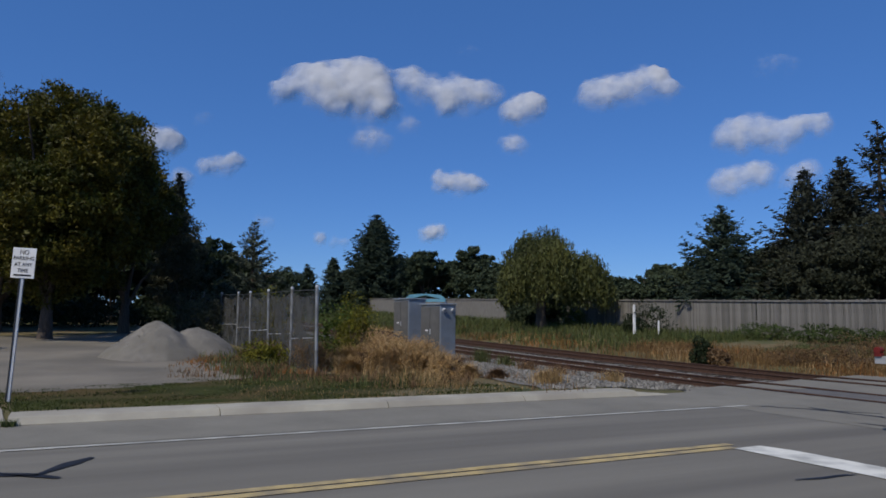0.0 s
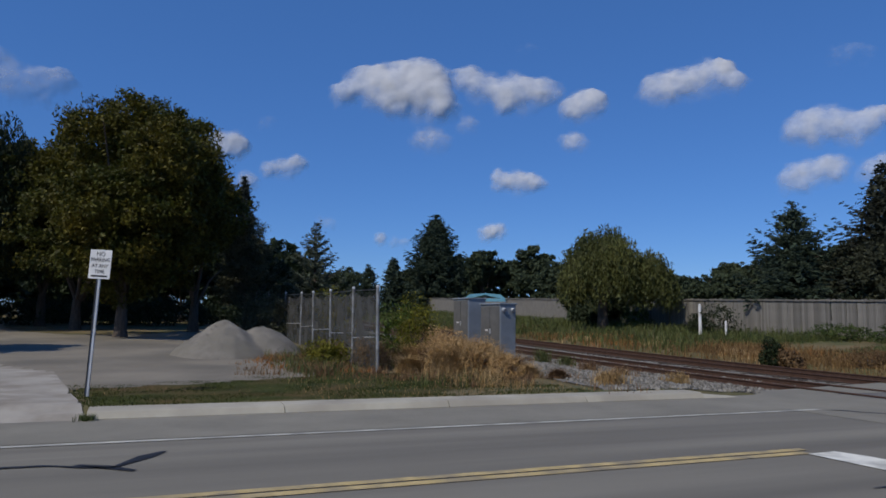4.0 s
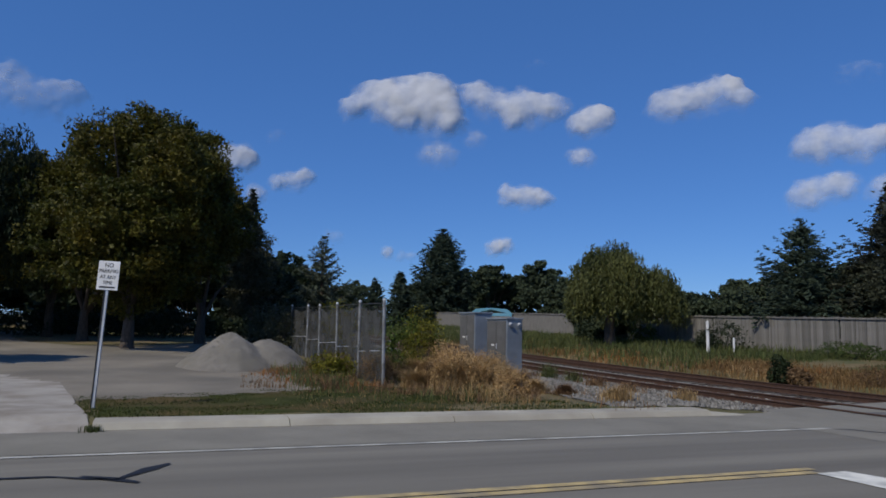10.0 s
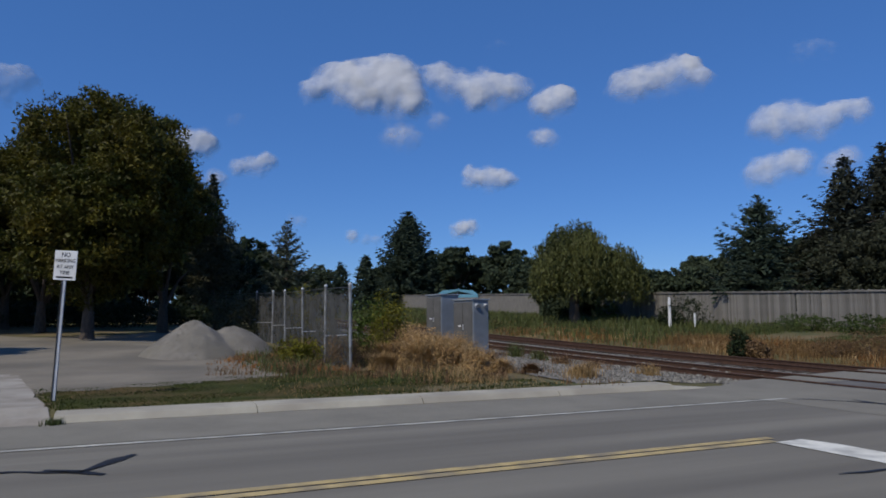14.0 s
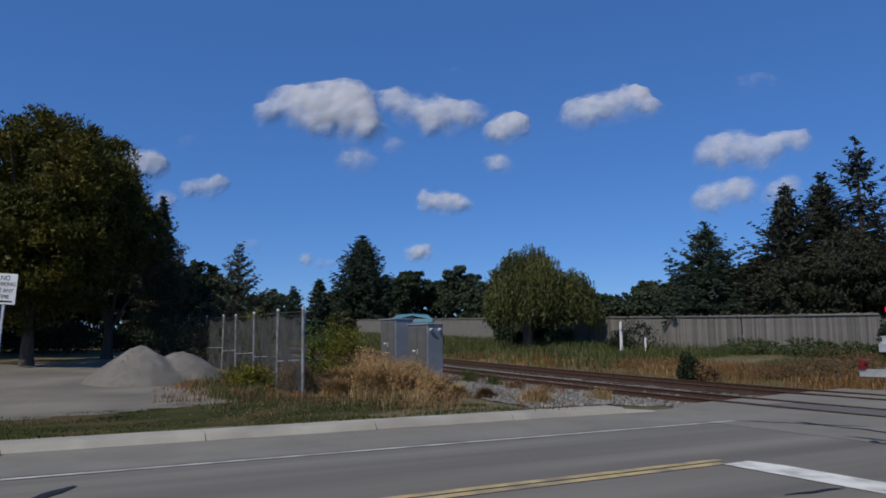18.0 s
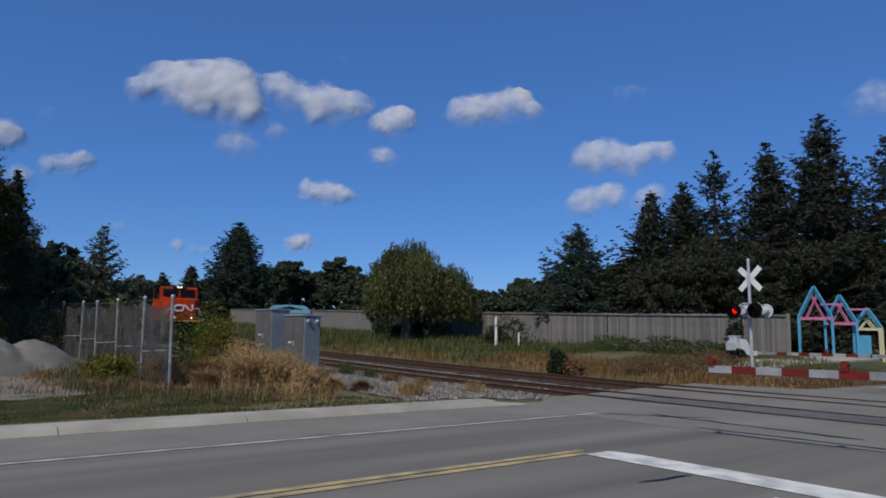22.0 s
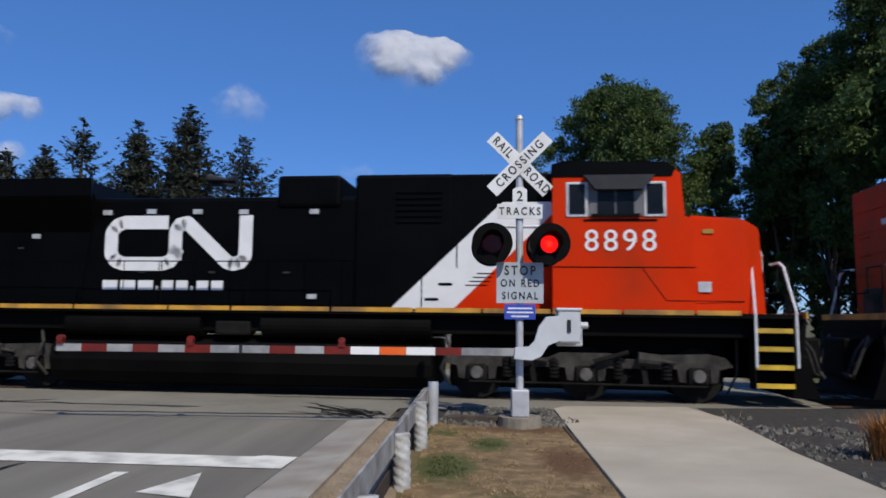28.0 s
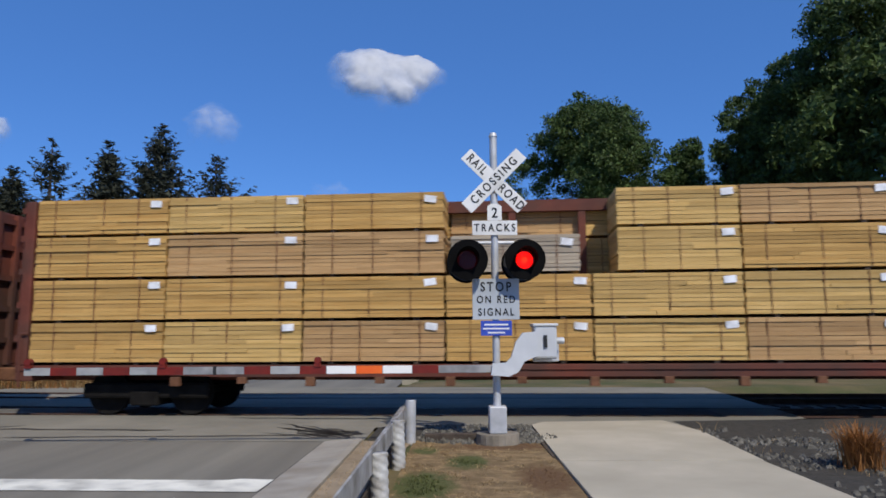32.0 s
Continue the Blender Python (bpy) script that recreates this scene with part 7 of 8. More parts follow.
def truck_frame(parent, xc, sgn):
    """A three-axle truck: side frames with pedestals, wheelsets, axle boxes, springs and brake gear."""
    # solid near-black block, added so the inside of the truck stays dark
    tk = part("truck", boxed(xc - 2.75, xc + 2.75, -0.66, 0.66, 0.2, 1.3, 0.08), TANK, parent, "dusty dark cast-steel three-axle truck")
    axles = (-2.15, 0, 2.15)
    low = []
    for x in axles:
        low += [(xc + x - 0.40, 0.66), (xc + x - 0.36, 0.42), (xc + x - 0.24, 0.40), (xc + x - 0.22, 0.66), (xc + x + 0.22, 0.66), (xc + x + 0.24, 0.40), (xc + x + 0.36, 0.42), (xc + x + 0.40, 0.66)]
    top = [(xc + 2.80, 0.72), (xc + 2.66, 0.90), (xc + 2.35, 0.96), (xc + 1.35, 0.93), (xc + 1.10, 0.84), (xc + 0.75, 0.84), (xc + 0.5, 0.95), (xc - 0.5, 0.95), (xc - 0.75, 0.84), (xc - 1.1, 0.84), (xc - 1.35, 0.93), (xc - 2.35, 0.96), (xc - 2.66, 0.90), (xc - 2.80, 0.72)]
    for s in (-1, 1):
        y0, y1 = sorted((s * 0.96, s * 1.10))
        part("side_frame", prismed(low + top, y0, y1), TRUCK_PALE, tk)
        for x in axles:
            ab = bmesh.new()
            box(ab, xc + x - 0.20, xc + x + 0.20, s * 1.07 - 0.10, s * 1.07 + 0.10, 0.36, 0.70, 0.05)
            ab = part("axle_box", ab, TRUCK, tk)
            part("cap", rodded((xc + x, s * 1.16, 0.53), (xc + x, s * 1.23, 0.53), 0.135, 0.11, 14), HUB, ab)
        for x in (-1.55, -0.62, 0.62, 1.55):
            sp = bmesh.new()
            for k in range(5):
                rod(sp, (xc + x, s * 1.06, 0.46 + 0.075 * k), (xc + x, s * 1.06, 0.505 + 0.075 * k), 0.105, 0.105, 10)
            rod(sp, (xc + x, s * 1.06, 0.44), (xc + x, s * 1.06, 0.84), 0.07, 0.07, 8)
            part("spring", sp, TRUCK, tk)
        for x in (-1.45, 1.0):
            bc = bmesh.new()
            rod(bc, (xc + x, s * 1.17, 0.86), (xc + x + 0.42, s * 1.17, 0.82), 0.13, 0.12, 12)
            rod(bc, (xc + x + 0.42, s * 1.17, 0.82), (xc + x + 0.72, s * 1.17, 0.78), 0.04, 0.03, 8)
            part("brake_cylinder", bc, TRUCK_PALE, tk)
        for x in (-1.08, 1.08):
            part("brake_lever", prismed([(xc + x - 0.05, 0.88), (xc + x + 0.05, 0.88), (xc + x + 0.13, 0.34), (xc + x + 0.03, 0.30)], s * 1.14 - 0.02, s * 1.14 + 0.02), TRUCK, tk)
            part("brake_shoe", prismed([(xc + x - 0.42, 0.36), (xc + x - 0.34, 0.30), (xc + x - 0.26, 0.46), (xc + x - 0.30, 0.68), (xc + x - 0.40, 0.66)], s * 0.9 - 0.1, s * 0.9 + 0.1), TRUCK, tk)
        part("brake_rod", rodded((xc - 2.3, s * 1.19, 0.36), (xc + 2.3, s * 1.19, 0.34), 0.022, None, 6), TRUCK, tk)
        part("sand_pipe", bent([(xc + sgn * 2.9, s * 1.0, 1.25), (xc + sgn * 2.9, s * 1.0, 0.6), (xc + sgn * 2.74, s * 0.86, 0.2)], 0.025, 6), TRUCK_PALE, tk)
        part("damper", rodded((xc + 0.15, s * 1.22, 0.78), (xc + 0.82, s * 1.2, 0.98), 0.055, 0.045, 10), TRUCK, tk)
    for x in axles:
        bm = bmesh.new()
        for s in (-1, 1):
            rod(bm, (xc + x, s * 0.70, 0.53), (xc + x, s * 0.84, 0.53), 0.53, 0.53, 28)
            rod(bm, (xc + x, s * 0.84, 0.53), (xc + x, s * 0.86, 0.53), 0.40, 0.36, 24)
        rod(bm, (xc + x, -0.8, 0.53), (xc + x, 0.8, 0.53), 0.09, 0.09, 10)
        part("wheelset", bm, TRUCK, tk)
    return tk


def locomotive(name, number, clean, label):
    black = LOCO_BLACK if clean else LOCO_GREY
    red = ORANGE if clean else ORANGE_OLD
    white = LOGO_W if clean else LOGO_OLD
    lo = thing(name, pose(0, 0, 0), label, "locomotive", "locomotives of the train")
    HW = 1.02                                   # half width of the hood
    RE = -10.92                                 # rear end of the hood
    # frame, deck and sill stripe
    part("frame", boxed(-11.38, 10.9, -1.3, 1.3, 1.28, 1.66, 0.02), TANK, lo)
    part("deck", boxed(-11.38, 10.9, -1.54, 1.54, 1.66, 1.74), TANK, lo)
    for s in (-1, 1):
        bm = bmesh.new()
        x = -10.5
        while x < 9.6:
            w = random.choice((1.35, 1.7, 2.1))
            box(bm, x, min(x + w - 0.05, 9.8), s * 1.548 - 0.012, s * 1.548 + 0.012, 1.71, 1.80)
            x += w
        part("sill_stripe", bm, SILL, lo, "yellow reflective sill stripe")
    # long hood: rear radiator part, engine hood, inverter cabinet
    hood = part("engine_hood", boxed(-9.0, 4.2, -HW, HW, 1.74, 4.16, 0.10), black, lo)
    rad = part("radiator_section", prismed([(RE, 1.74), (-3.9, 1.74), (-3.62, 4.1), (-3.9, 4.56), (RE + 0.25, 4.56), (RE, 4.3)], -HW - 0.02, HW + 0.02), black, lo)
    wing = bmesh.new()
    for s in (-1, 1):
        o = [(0.0, 3.36), (0.52, 4.12), (0.52, 4.50), (0.0, 4.60)]
        v0 = [wing.verts.new((-9.15 + 0.35 * (q < 0.1), s * (HW + q), z)) for q, z in o]
        v1 = [wing.verts.new((-3.45 - 0.3 * (q < 0.1), s * (HW + q), z)) for q, z in o]
        wing.faces.new(v0)
        wing.faces.new(v1[::-1])
        for i in range(4):
            j = (i + 1) % 4
            wing.faces.new((v0[j], v0[i], v1[i], v1[j]))
    bmesh.ops.recalc_face_normals(wing, faces=wing.faces[:])
    part("radiator_wing", wing, black, rad)
    bm = bmesh.new()
    for x in (-7.6, -6.0, -4.9):
        rod(bm, (x, 0, 4.55), (x, 0, 4.64), 0.62, 0.55, 20)
    part("roof_fan", bm, black, rad)
    for s in (-1, 1):
        bm = slatted(-10.38, -9.08, 1.98, 3.22, 7, 0, 0.09)
        bmesh.ops.translate(bm, verts=bm.verts[:], vec=(0, s * (HW + 0.02) + (0.07 if s > 0 else 0.0), 0))
        part("louvre", bm, TRUCK, rad)
        if number and not clean:
            bm = slatted(-7.95, -7.30, 2.02, 3.24, 12, 0, 0.05)
            bmesh.ops.translate(bm, verts=bm.verts[:], vec=(0, s * (HW + 0.02) + (0.05 if s > 0 else 0.0), 0))
            part("narrow_louvre", bm, LOUVRE_EDGE, rad, "grille of pale-edged slats")
        if not clean:
            bm = slatted(2.28, 3.72, 1.84, 3.16, 12, 0, 0.05)
            bmesh.ops.translate(bm, verts=bm.verts[:], vec=(0, s * (HW + 0.063) + (0.05 if s > 0 else 0.0), 0))
            part("filter_louvre", bm, LOUVRE_EDGE, hood, "dusty grille of pale-edged slats")
        for x in [-8.2 + 0.66 * q for q in range(6)] + [-2.9, -2.1, -1.3, -0.5, 0.35, 1.15, 1.95, 2.75]:
            part("door_seam", boxed(x - 0.008, x + 0.008, s * HW - 0.025, s * HW + 0.025, 1.8, 3.3 if x < -3.6 else 2.75), black, hood)
        part("hood_rib", boxed(-3.4, 2.2, s * HW - 0.016, s * HW + 0.016, 2.78, 2.80), black, hood)
        for x in [-8.0 + 0.66 * q for q in range(5)] + [-2.5, -0.9, 0.75]:
            part("door_latch", boxed(x - 0.07, x + 0.07, s * HW - 0.03, s * HW + 0.03, 3.02 if x < -3.6 else 2.5, 3.06 if x < -3.6 else 2.54), LOUVRE_EDGE, hood)
        for x, z in ((-3.35, 3.82), (-2.33, 3.84), (-1.27, 3.83), (-0.23, 3.82), (1.32, 3.82), (-6.3, 3.28), (1.32, 2.02), (-5.0, 3.30), (3.23, 3.55)):
            part("marker_plate", boxed(x - 0.1, x + 0.1, s * (HW + .015) - 0.03, s * (HW + .015) + 0.03, z - 0.05, z + 0.05), PALEFRAME, hood, "small pale plate")
    part("rear_end", boxed(RE - 0.03, RE + 0.02, -HW + 0.06, HW - 0.06, 1.76, 4.42), red, lo, "orange rear end panel")
    for z in (2.15, 2.6, 3.05, 3.5, 3.95):
        part("end_rib", boxed(RE - 0.045, RE - 0.028, -HW + 0.1, HW - 0.1, z, z + 0.025), red, lo)
    part("end_plate", boxed(RE - 0.05, RE - 0.03, -0.72, -0.30, 3.58, 3.70), PALEFRAME, lo, "small pale number plate")
    if not number:
        for s in (-1, 1):
            part("round_plate", rodded((-6.48, s * (HW + 0.025), 2.95), (-6.48, s * (HW + 0.045), 2.95), 0.14, 0.14, 20), PALEFRAME, hood, "round pale plate")
    for s in ((-1, 1) if number else ()):
        part("orange_corner", boxed(RE - 0.02, RE + 0.42, s * (HW + 0.022) - 0.005, s * (HW + 0.022) + 0.005, 1.76, 4.30), ORANGE_DARK if clean else red, lo)
    for z in (2.2, 2.6, 3.0, 3.4):
        part("grab_iron", bent([(RE - 0.01, 0.25, z), (RE - 0.08, 0.28, z), (RE - 0.08, 0.62, z), (RE - 0.01, 0.65, z)], 0.014, 5), red, lo)
    part("radio_box", boxed(RE - 0.3, RE - 0.05, -0.3, 0.1, 1.74, 2.3, 0.03), TRUCK_PALE, lo)
    for x0, x1, z in ((0.5, 1.9, 4.60), (2.2, 4.3, 4.60)):
        part("equipment_cabinet", boxed(x0, x1, -HW - 0.06, HW + 0.06, 1.74 if x0 > 2 else 3.9, z, 0.08), black, lo)
    part("cabinet_vent", slatted(3.1, 4.05, 3.55, 4.3, 6, -HW - 0.061, 0.03), black, lo)
    bm = bmesh.new()
    rod(bm, (-1.17, 0, 4.1), (-1.17, 0, 4.62), 0.04, 0.04)
    box(bm, -1.5, -0.85, -0.04, 0.04, 4.58, 4.66)
    for q, d in ((-0.16, 1), (0, -1), (0.16, 1)):
        rod(bm, (-0.30 * d - 1.17, q, 4.74), (0.16 * d - 1.17, q, 4.70), 0.11, 0.035, 10)
    part("air_horn", bm, BLACK, lo)
    # livery bands: black to white to orange along a slope
    if clean:
        band, flank = [(3.0, 1.78), (4.3, 1.78), (6.30, 3.72), (6.30, 3.98), (5.3, 3.98)], [(4.3, 1.78), (6.38, 1.78), (6.38, 3.79)]
    else:
        band, flank = [(3.84, 1.78), (4.46, 1.78), (5.98, 3.80), (4.9, 3.80), (4.62, 3.40), (3.84, 2.52)], [(4.46, 1.78), (6.38, 1.78), (6.38, 3.80), (5.98, 3.80)]
    for s in (-1, 1):
        y0, y1 = sorted((s * (HW + 0.075), s * (HW + 0.062)))
        part("pale_band", prismed(band, y0, y1), white, lo, "slanting pale livery band")
        part("orange_flank", prismed(flank, y0, y1), red, lo)
        if clean:
            for z in (2.26, 2.34, 2.42, 2.50):
                part("vent_slot", boxed(4.55 + (z - 2.26), 5.0 + (z - 2.26) * 0.6, y0 - 0.004, y1 + 0.004, z, z + 0.025), LOCO_BLACK, lo)
            for x0, x1, z0, z1 in ((3.64, 3.665, 1.80, 2.44), (4.0, 4.28, 2.26, 2.32), (3.72, 4.0, 1.95, 2.01), (4.36, 4.385, 2.62, 3.10)):
                part("hatch_seam", boxed(x0, x1, y0 - 0.004, y1 + 0.004, z0, z1), LOCO_BLACK, lo)
        if not clean:
            part("upper_panel", prismed([(4.62, 3.42), (4.96, 3.80), (5.98, 3.80), (5.70, 3.42)], min(y0, y1) - 0.004, max(y0, y1) + 0.004), LOGO_W, lo, "clean white replacement panel")
    if number and not clean:
        for s in (-1, 1):
            y0 = s * (HW + 0.07)
            part("orange_post", boxed(1.40, 1.52, y0 - 0.02, y0 + 0.02, 1.78, 3.35), red, lo, "narrow weathered orange post")
            part("vent_pipe", bent([(1.46, y0, 3.35), (1.42, y0, 4.2), (1.30, y0, 4.45)], 0.025, 6), PALEFRAME, lo, "pale vent pipe")
            part("vent_pipe", bent([(1.46, y0, 2.86), (0.6, y0, 2.84)], 0.016, 6), PALEFRAME, lo)
            part("exhaust_flap", rodded((0.72, y0 - s * 0.02, 4.26), (0.72, y0 + s * 0.03, 4.26), 0.16, 0.15, 14), RUST, lo, "rusty round flap")
    part("forward_hood", boxed(4.2, 6.35, -HW - 0.055, HW + 0.055, 1.74, 4.58, 0.05), black, lo)
    # cab and nose
    cab = part("cab", prismed([(6.3, 1.70), (9.0, 1.70), (9.0, 3.56), (8.82, 3.62), (8.76, 4.45), (8.60, 4.58), (6.42, 4.62), (6.3, 4.5)], -1.50, 1.50), red, lo)
    part("cab_roof", prismed([(6.28, 4.40), (8.60, 4.40), (8.66, 4.56), (8.5, 4.68), (6.5, 4.72), (6.28, 4.66)], -1.515, 1.515), black, cab)
    nose = bmesh.new()
    rings = []
    for xb, xt, hb0, ht, zt in ((8.9, 8.9, 1.47, 1.47, 3.64), (9.98, 9.95, 1.43, 1.40, 3.57), (10.44, 10.36, 0.98, 0.95, 3.46)):
        rings.append([nose.verts.new(v) for v in ((xb, -hb0, 1.70), (xb, hb0, 1.70), (xt, ht, zt), (xt, -ht, zt))])
    nose.faces.new(rings[0])
    nose.faces.new(rings[2][::-1])
    for ra, rb in zip(rings, rings[1:]):
        for i in range(4):
            j = (i + 1) % 4
            nose.faces.new((ra[j], ra[i], rb[i], rb[j]))
    bmesh.ops.recalc_face_normals(nose, faces=nose.faces[:])
    bmesh.ops.bevel(nose, geom=[e for e in nose.edges], offset=0.05, segments=2, affect='EDGES')
    part("nose", nose, red, lo)
    part("nose_top", boxed(9.0, 9.9, -1.25, 1.25, 3.56, 3.63), BLACK, lo, "matt black nose top")
    for s in (-1, 1):
        y0 = s * 1.505
        for x0, x1 in ((6.56, 6.99), (8.05, 8.48)):
            f = part("window_frame", boxed(x0, x1, y0 - 0.02, y0 + 0.02, 3.60, 4.30, 0.02), PALEFRAME if number else LOCO_GREY, cab)
            part("pane", boxed(x0 + 0.06, x1 - 0.06, y0 - 0.03, y0 + 0.03, 3.66, 4.25), GLASS, cab)
        for x0 in (7.17, 7.54):
            part("pane", boxed(x0, x0 + 0.33, y0 - 0.03, y0 + 0.03, 3.66, 4.25), GLASS, cab)
        part("window_surround", boxed(7.0, 8.04, y0 - 0.012, y0 + 0.012, 3.62, 4.28), CAB_POST, cab, "dull grey sliding window surround")
        part("arm_rest", boxed(7.05, 7.98, min(y0, y0 + s * 0.06), max(y0, y0 + s * 0.06), 3.60, 3.66), LOCO_GREY, cab)
        sh = bmesh.new()
        prism(sh, [(6.9, 4.40), (7.12, 4.12), (8.0, 4.12), (8.25, 4.40)], min(y0, y0 + s * 0.2), max(y0, y0 + s * 0.2))
        part("sun_visor", sh, BLACK, cab)
        sd = bmesh.new()
        for x0, x1, z0, z1 in ((6.32, 9.0, 2.62, 2.63), (6.9, 8.3, 3.52, 3.56)):
            box(sd, x0, x1, s * 1.502 - 0.012, s * 1.502 + 0.012, z0, z1)
        part("cab_seam", sd, LOCO_GREY, cab)
        part("label_plate", boxed(9.15, 9.35, s * 1.443 - 0.03, s * 1.443 + 0.03, 3.28, 3.36), STEP_Y, cab)
        part("label_plate", boxed(9.05, 9.29, s * 1.455 - 0.03, s * 1.455 + 0.03, 2.15, 2.35), PALEFRAME, cab)
        part("panel_seam", bent([(6.4, s * 1.503, 2.62), (8.0, s * 1.503, 2.62), (8.45, s * 1.503, 1.98), (8.98, s * 1.503, 1.98), (9.9, s * 1.442, 1.98)], 0.008, 4), LOCO_GREY, cab)
        if number and not clean:
            part("cab_vent_recess", boxed(7.32, 7.74, y0 - 0.014, y0 + 0.014, 1.95, 2.46), LOCO_GREY, cab)
            for q in range(8):
                part("cab_vent_slat", boxed(7.33, 7.73, y0 - 0.02, y0 + 0.02, 1.97 + 0.06 * q, 2.005 + 0.06 * q), red, cab)
            part("vent_hood_bar", boxed(6.9, 8.15, y0 - 0.02, y0 + 0.02, 2.60, 2.63), red, cab)
        if number:
            for q, digit in enumerate(number):
                text("cab_digit", digit, 0.60, pose(7.60 - s * 0.365 * (q - 1.5), s * 1.516, 3.12, 90, 0, 0 if s < 0 else 180), white, cab, 1.0)
    ws = bmesh.new()
    for y0, y1 in ((-1.28, -0.1), (0.1, 1.28)):
        box(ws, 8.80, 8.87, y0, y1, 3.74, 4.34, 0.02, Matrix.Translation((8.84, 0, 3.7)) @ Matrix.Rotation(radians(-4), 4, 'Y') @ Matrix.Translation((-8.84, 0, -3.7)))
    part("windscreen", ws, GLASS, cab)
    hb = part("headlight_box", boxed(8.46, 8.84, -0.55, 0.55, 4.40, 4.62, 0.03), BLACK, cab)
    bm = bmesh.new()
    for q in (-0.12, 0.12):
        rod(bm, (8.82, q, 4.51), (8.88, q, 4.51), 0.09, 0.09, 12)
    part("headlamp", bm, GLASS if number else HEADLIGHT, hb)
    for q in (-0.72, 0.72):
        part("ditch_light", rodded((10.40, q, 1.98), (10.52, q, 1.98), 0.10, 0.10, 12), GLASS if number else HEADLIGHT, lo)
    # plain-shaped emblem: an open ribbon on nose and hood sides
    def emblem(x, z, w, h, place, parent):
        bm = bmesh.new()
        k = w / 3.05
        t = 0.27 * k
        ribbon(bm, [(x + 1.18 * k, z + h - t / 2), (x + 0.40 * k, z + h - t / 2), (x + 0.24 * k, z + h - t * 0.72), (x + t / 2, z + h - t * 1.25), (x + t / 2, z + t * 1.25), (x + 0.24 * k, z + t * 0.72), (x + 0.40 * k, z + t / 2), (x + 1.24 * k, z + t / 2), (x + 1.40 * k, z + t * 0.72), (x + 1.48 * k, z + t * 1.25)], t, -0.006, 0.006)
        ribbon(bm, [(x + 1.48 * k, z + t * 1.25), (x + 1.48 * k, z + h - t * 1.1), (x + 1.56 * k, z + h - t * 0.65), (x + 1.72 * k, z + h - t * 0.55), (x + 2.56 * k, z + t * 0.62), (x + 2.70 * k, z + t * 0.5), (x + 2.84 * k, z + t * 0.65), (x + 2.92 * k, z + t * 1.1), (x + 2.92 * k, z + h - t / 2)], t, -0.006, 0.006)
        bmesh.ops.transform(bm, verts=bm.verts[:], matrix=place)
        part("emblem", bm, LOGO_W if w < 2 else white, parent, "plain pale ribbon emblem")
    for s in (-1, 1):
        turn = pose(0, s * (HW + 0.012), 0) if s < 0 else pose(-3.56, s * (HW + 0.012), 0, 0, 0, 180)
        emblem(-3.38, 2.55, 3.35, 1.20, turn, hood)
        x = -3.38
        for w in (0.34, 0.34, 0.34, 0.06, 0.26, 0.26, 0.06, 0.26, 0.26):
            bm = boxed(x, x + w, -0.006, 0.006, 2.14, 2.14 + (0.08 if w < 0.1 else 0.2))
            x += w + 0.07
            bmesh.ops.transform(bm, verts=bm.verts[:], matrix=turn)
            part("print_bar", bm, white, hood)
    emblem(0, 0, 1.55, 0.58, pose(10.455, -0.76, 2.46, 0, -2, 90), lo)
    # tanks, reservoirs
    ring = [(0.95, 0.14), (1.2, 0.22), (1.36, 0.42), (1.42, 0.66), (1.38, 0.90), (1.26, 1.07), (1.05, 1.16)]
    ring = ring + [(-q, z) for q, z in ring[::-1]]
    tank = bmesh.new()
    ends = [[tank.verts.new((x, q * k, 0.65 + (z - 0.65) * k)) for q, z in ring] for x, k in ((-4.3, 0.94), (-4.2, 1.0), (3.8, 1.0), (3.9, 0.94))]
    for a, b in zip(ends, ends[1:]):
        for i in range(len(ring)):
            j = (i + 1) % len(ring)
            tank.faces.new((a[i], a[j], b[j], b[i]))
    tank.faces.new(ends[0])
    tank.faces.new(ends[-1][::-1])
    bmesh.ops.recalc_face_normals(tank, faces=tank.faces[:])
    ft = part("fuel_tank", tank, TANK, lo)
    for s in (-1, 1):
        part("filler_cap", rodded((-4.05, s * 1.36, 0.86), (-4.05, s * 1.46, 0.88), 0.07, 0.06, 12), TRUCK_PALE, ft)
        for x in (-4.6, 4.15):
            part("pipework", bent([(x, s * 1.2, 1.3), (x + 0.12, s * 1.3, 1.0), (x - 0.05, s * 1.28, 0.6), (x + 0.1, s * 1.1, 0.3)], 0.035, 7), TRUCK_PALE, lo)
        part("air_filter", boxed(-0.6, 0.15, s * 1.25 - 0.18, s * 1.25 + 0.18, 1.2, 1.5, 0.05), TRUCK, lo)
    for s in (-1, 1):
        part("air_reservoir", rodded((-3.9, s * 1.25, 1.42), (-0.9, s * 1.25, 1.42), 0.255, 0.255, 20), TANK, lo)
        part("air_reservoir", rodded((0.4, s * 1.25, 1.42), (3.9, s * 1.25, 1.42), 0.255, 0.255, 20), TANK, lo)
    truck_frame(lo, -6.95, -1)
    truck_frame(lo, 6.95, 1)
    # ends: pilots, steps, couplers, handrails
    for e in (-1, 1):
        o = 0.48 if e < 0 else 0.0            # the rear platform is the longer one
        pl = bmesh.new()
        prism(pl, [(e * (10.75 + o), 0.18), (e * (10.95 + o), 1.66), (e * (11.05 + o), 1.66), (e * (11.0 + o), 0.95), (e * (11.25 + o), 0.18)], -1.3, 1.3)
        part("pilot", pl, TANK, lo)
        part("coupler", boxed(min(e * (10.9 + o), e * (11.34 + o)), max(e * (10.9 + o), e * (11.34 + o)), -0.16, 0.16, 0.68, 1.0, 0.04), TRUCK, lo)
        # dark block, sized to fill the black gap between units
        d0, d1 = sorted((e * 10.8, e * (11.6 + o * 0.6)))
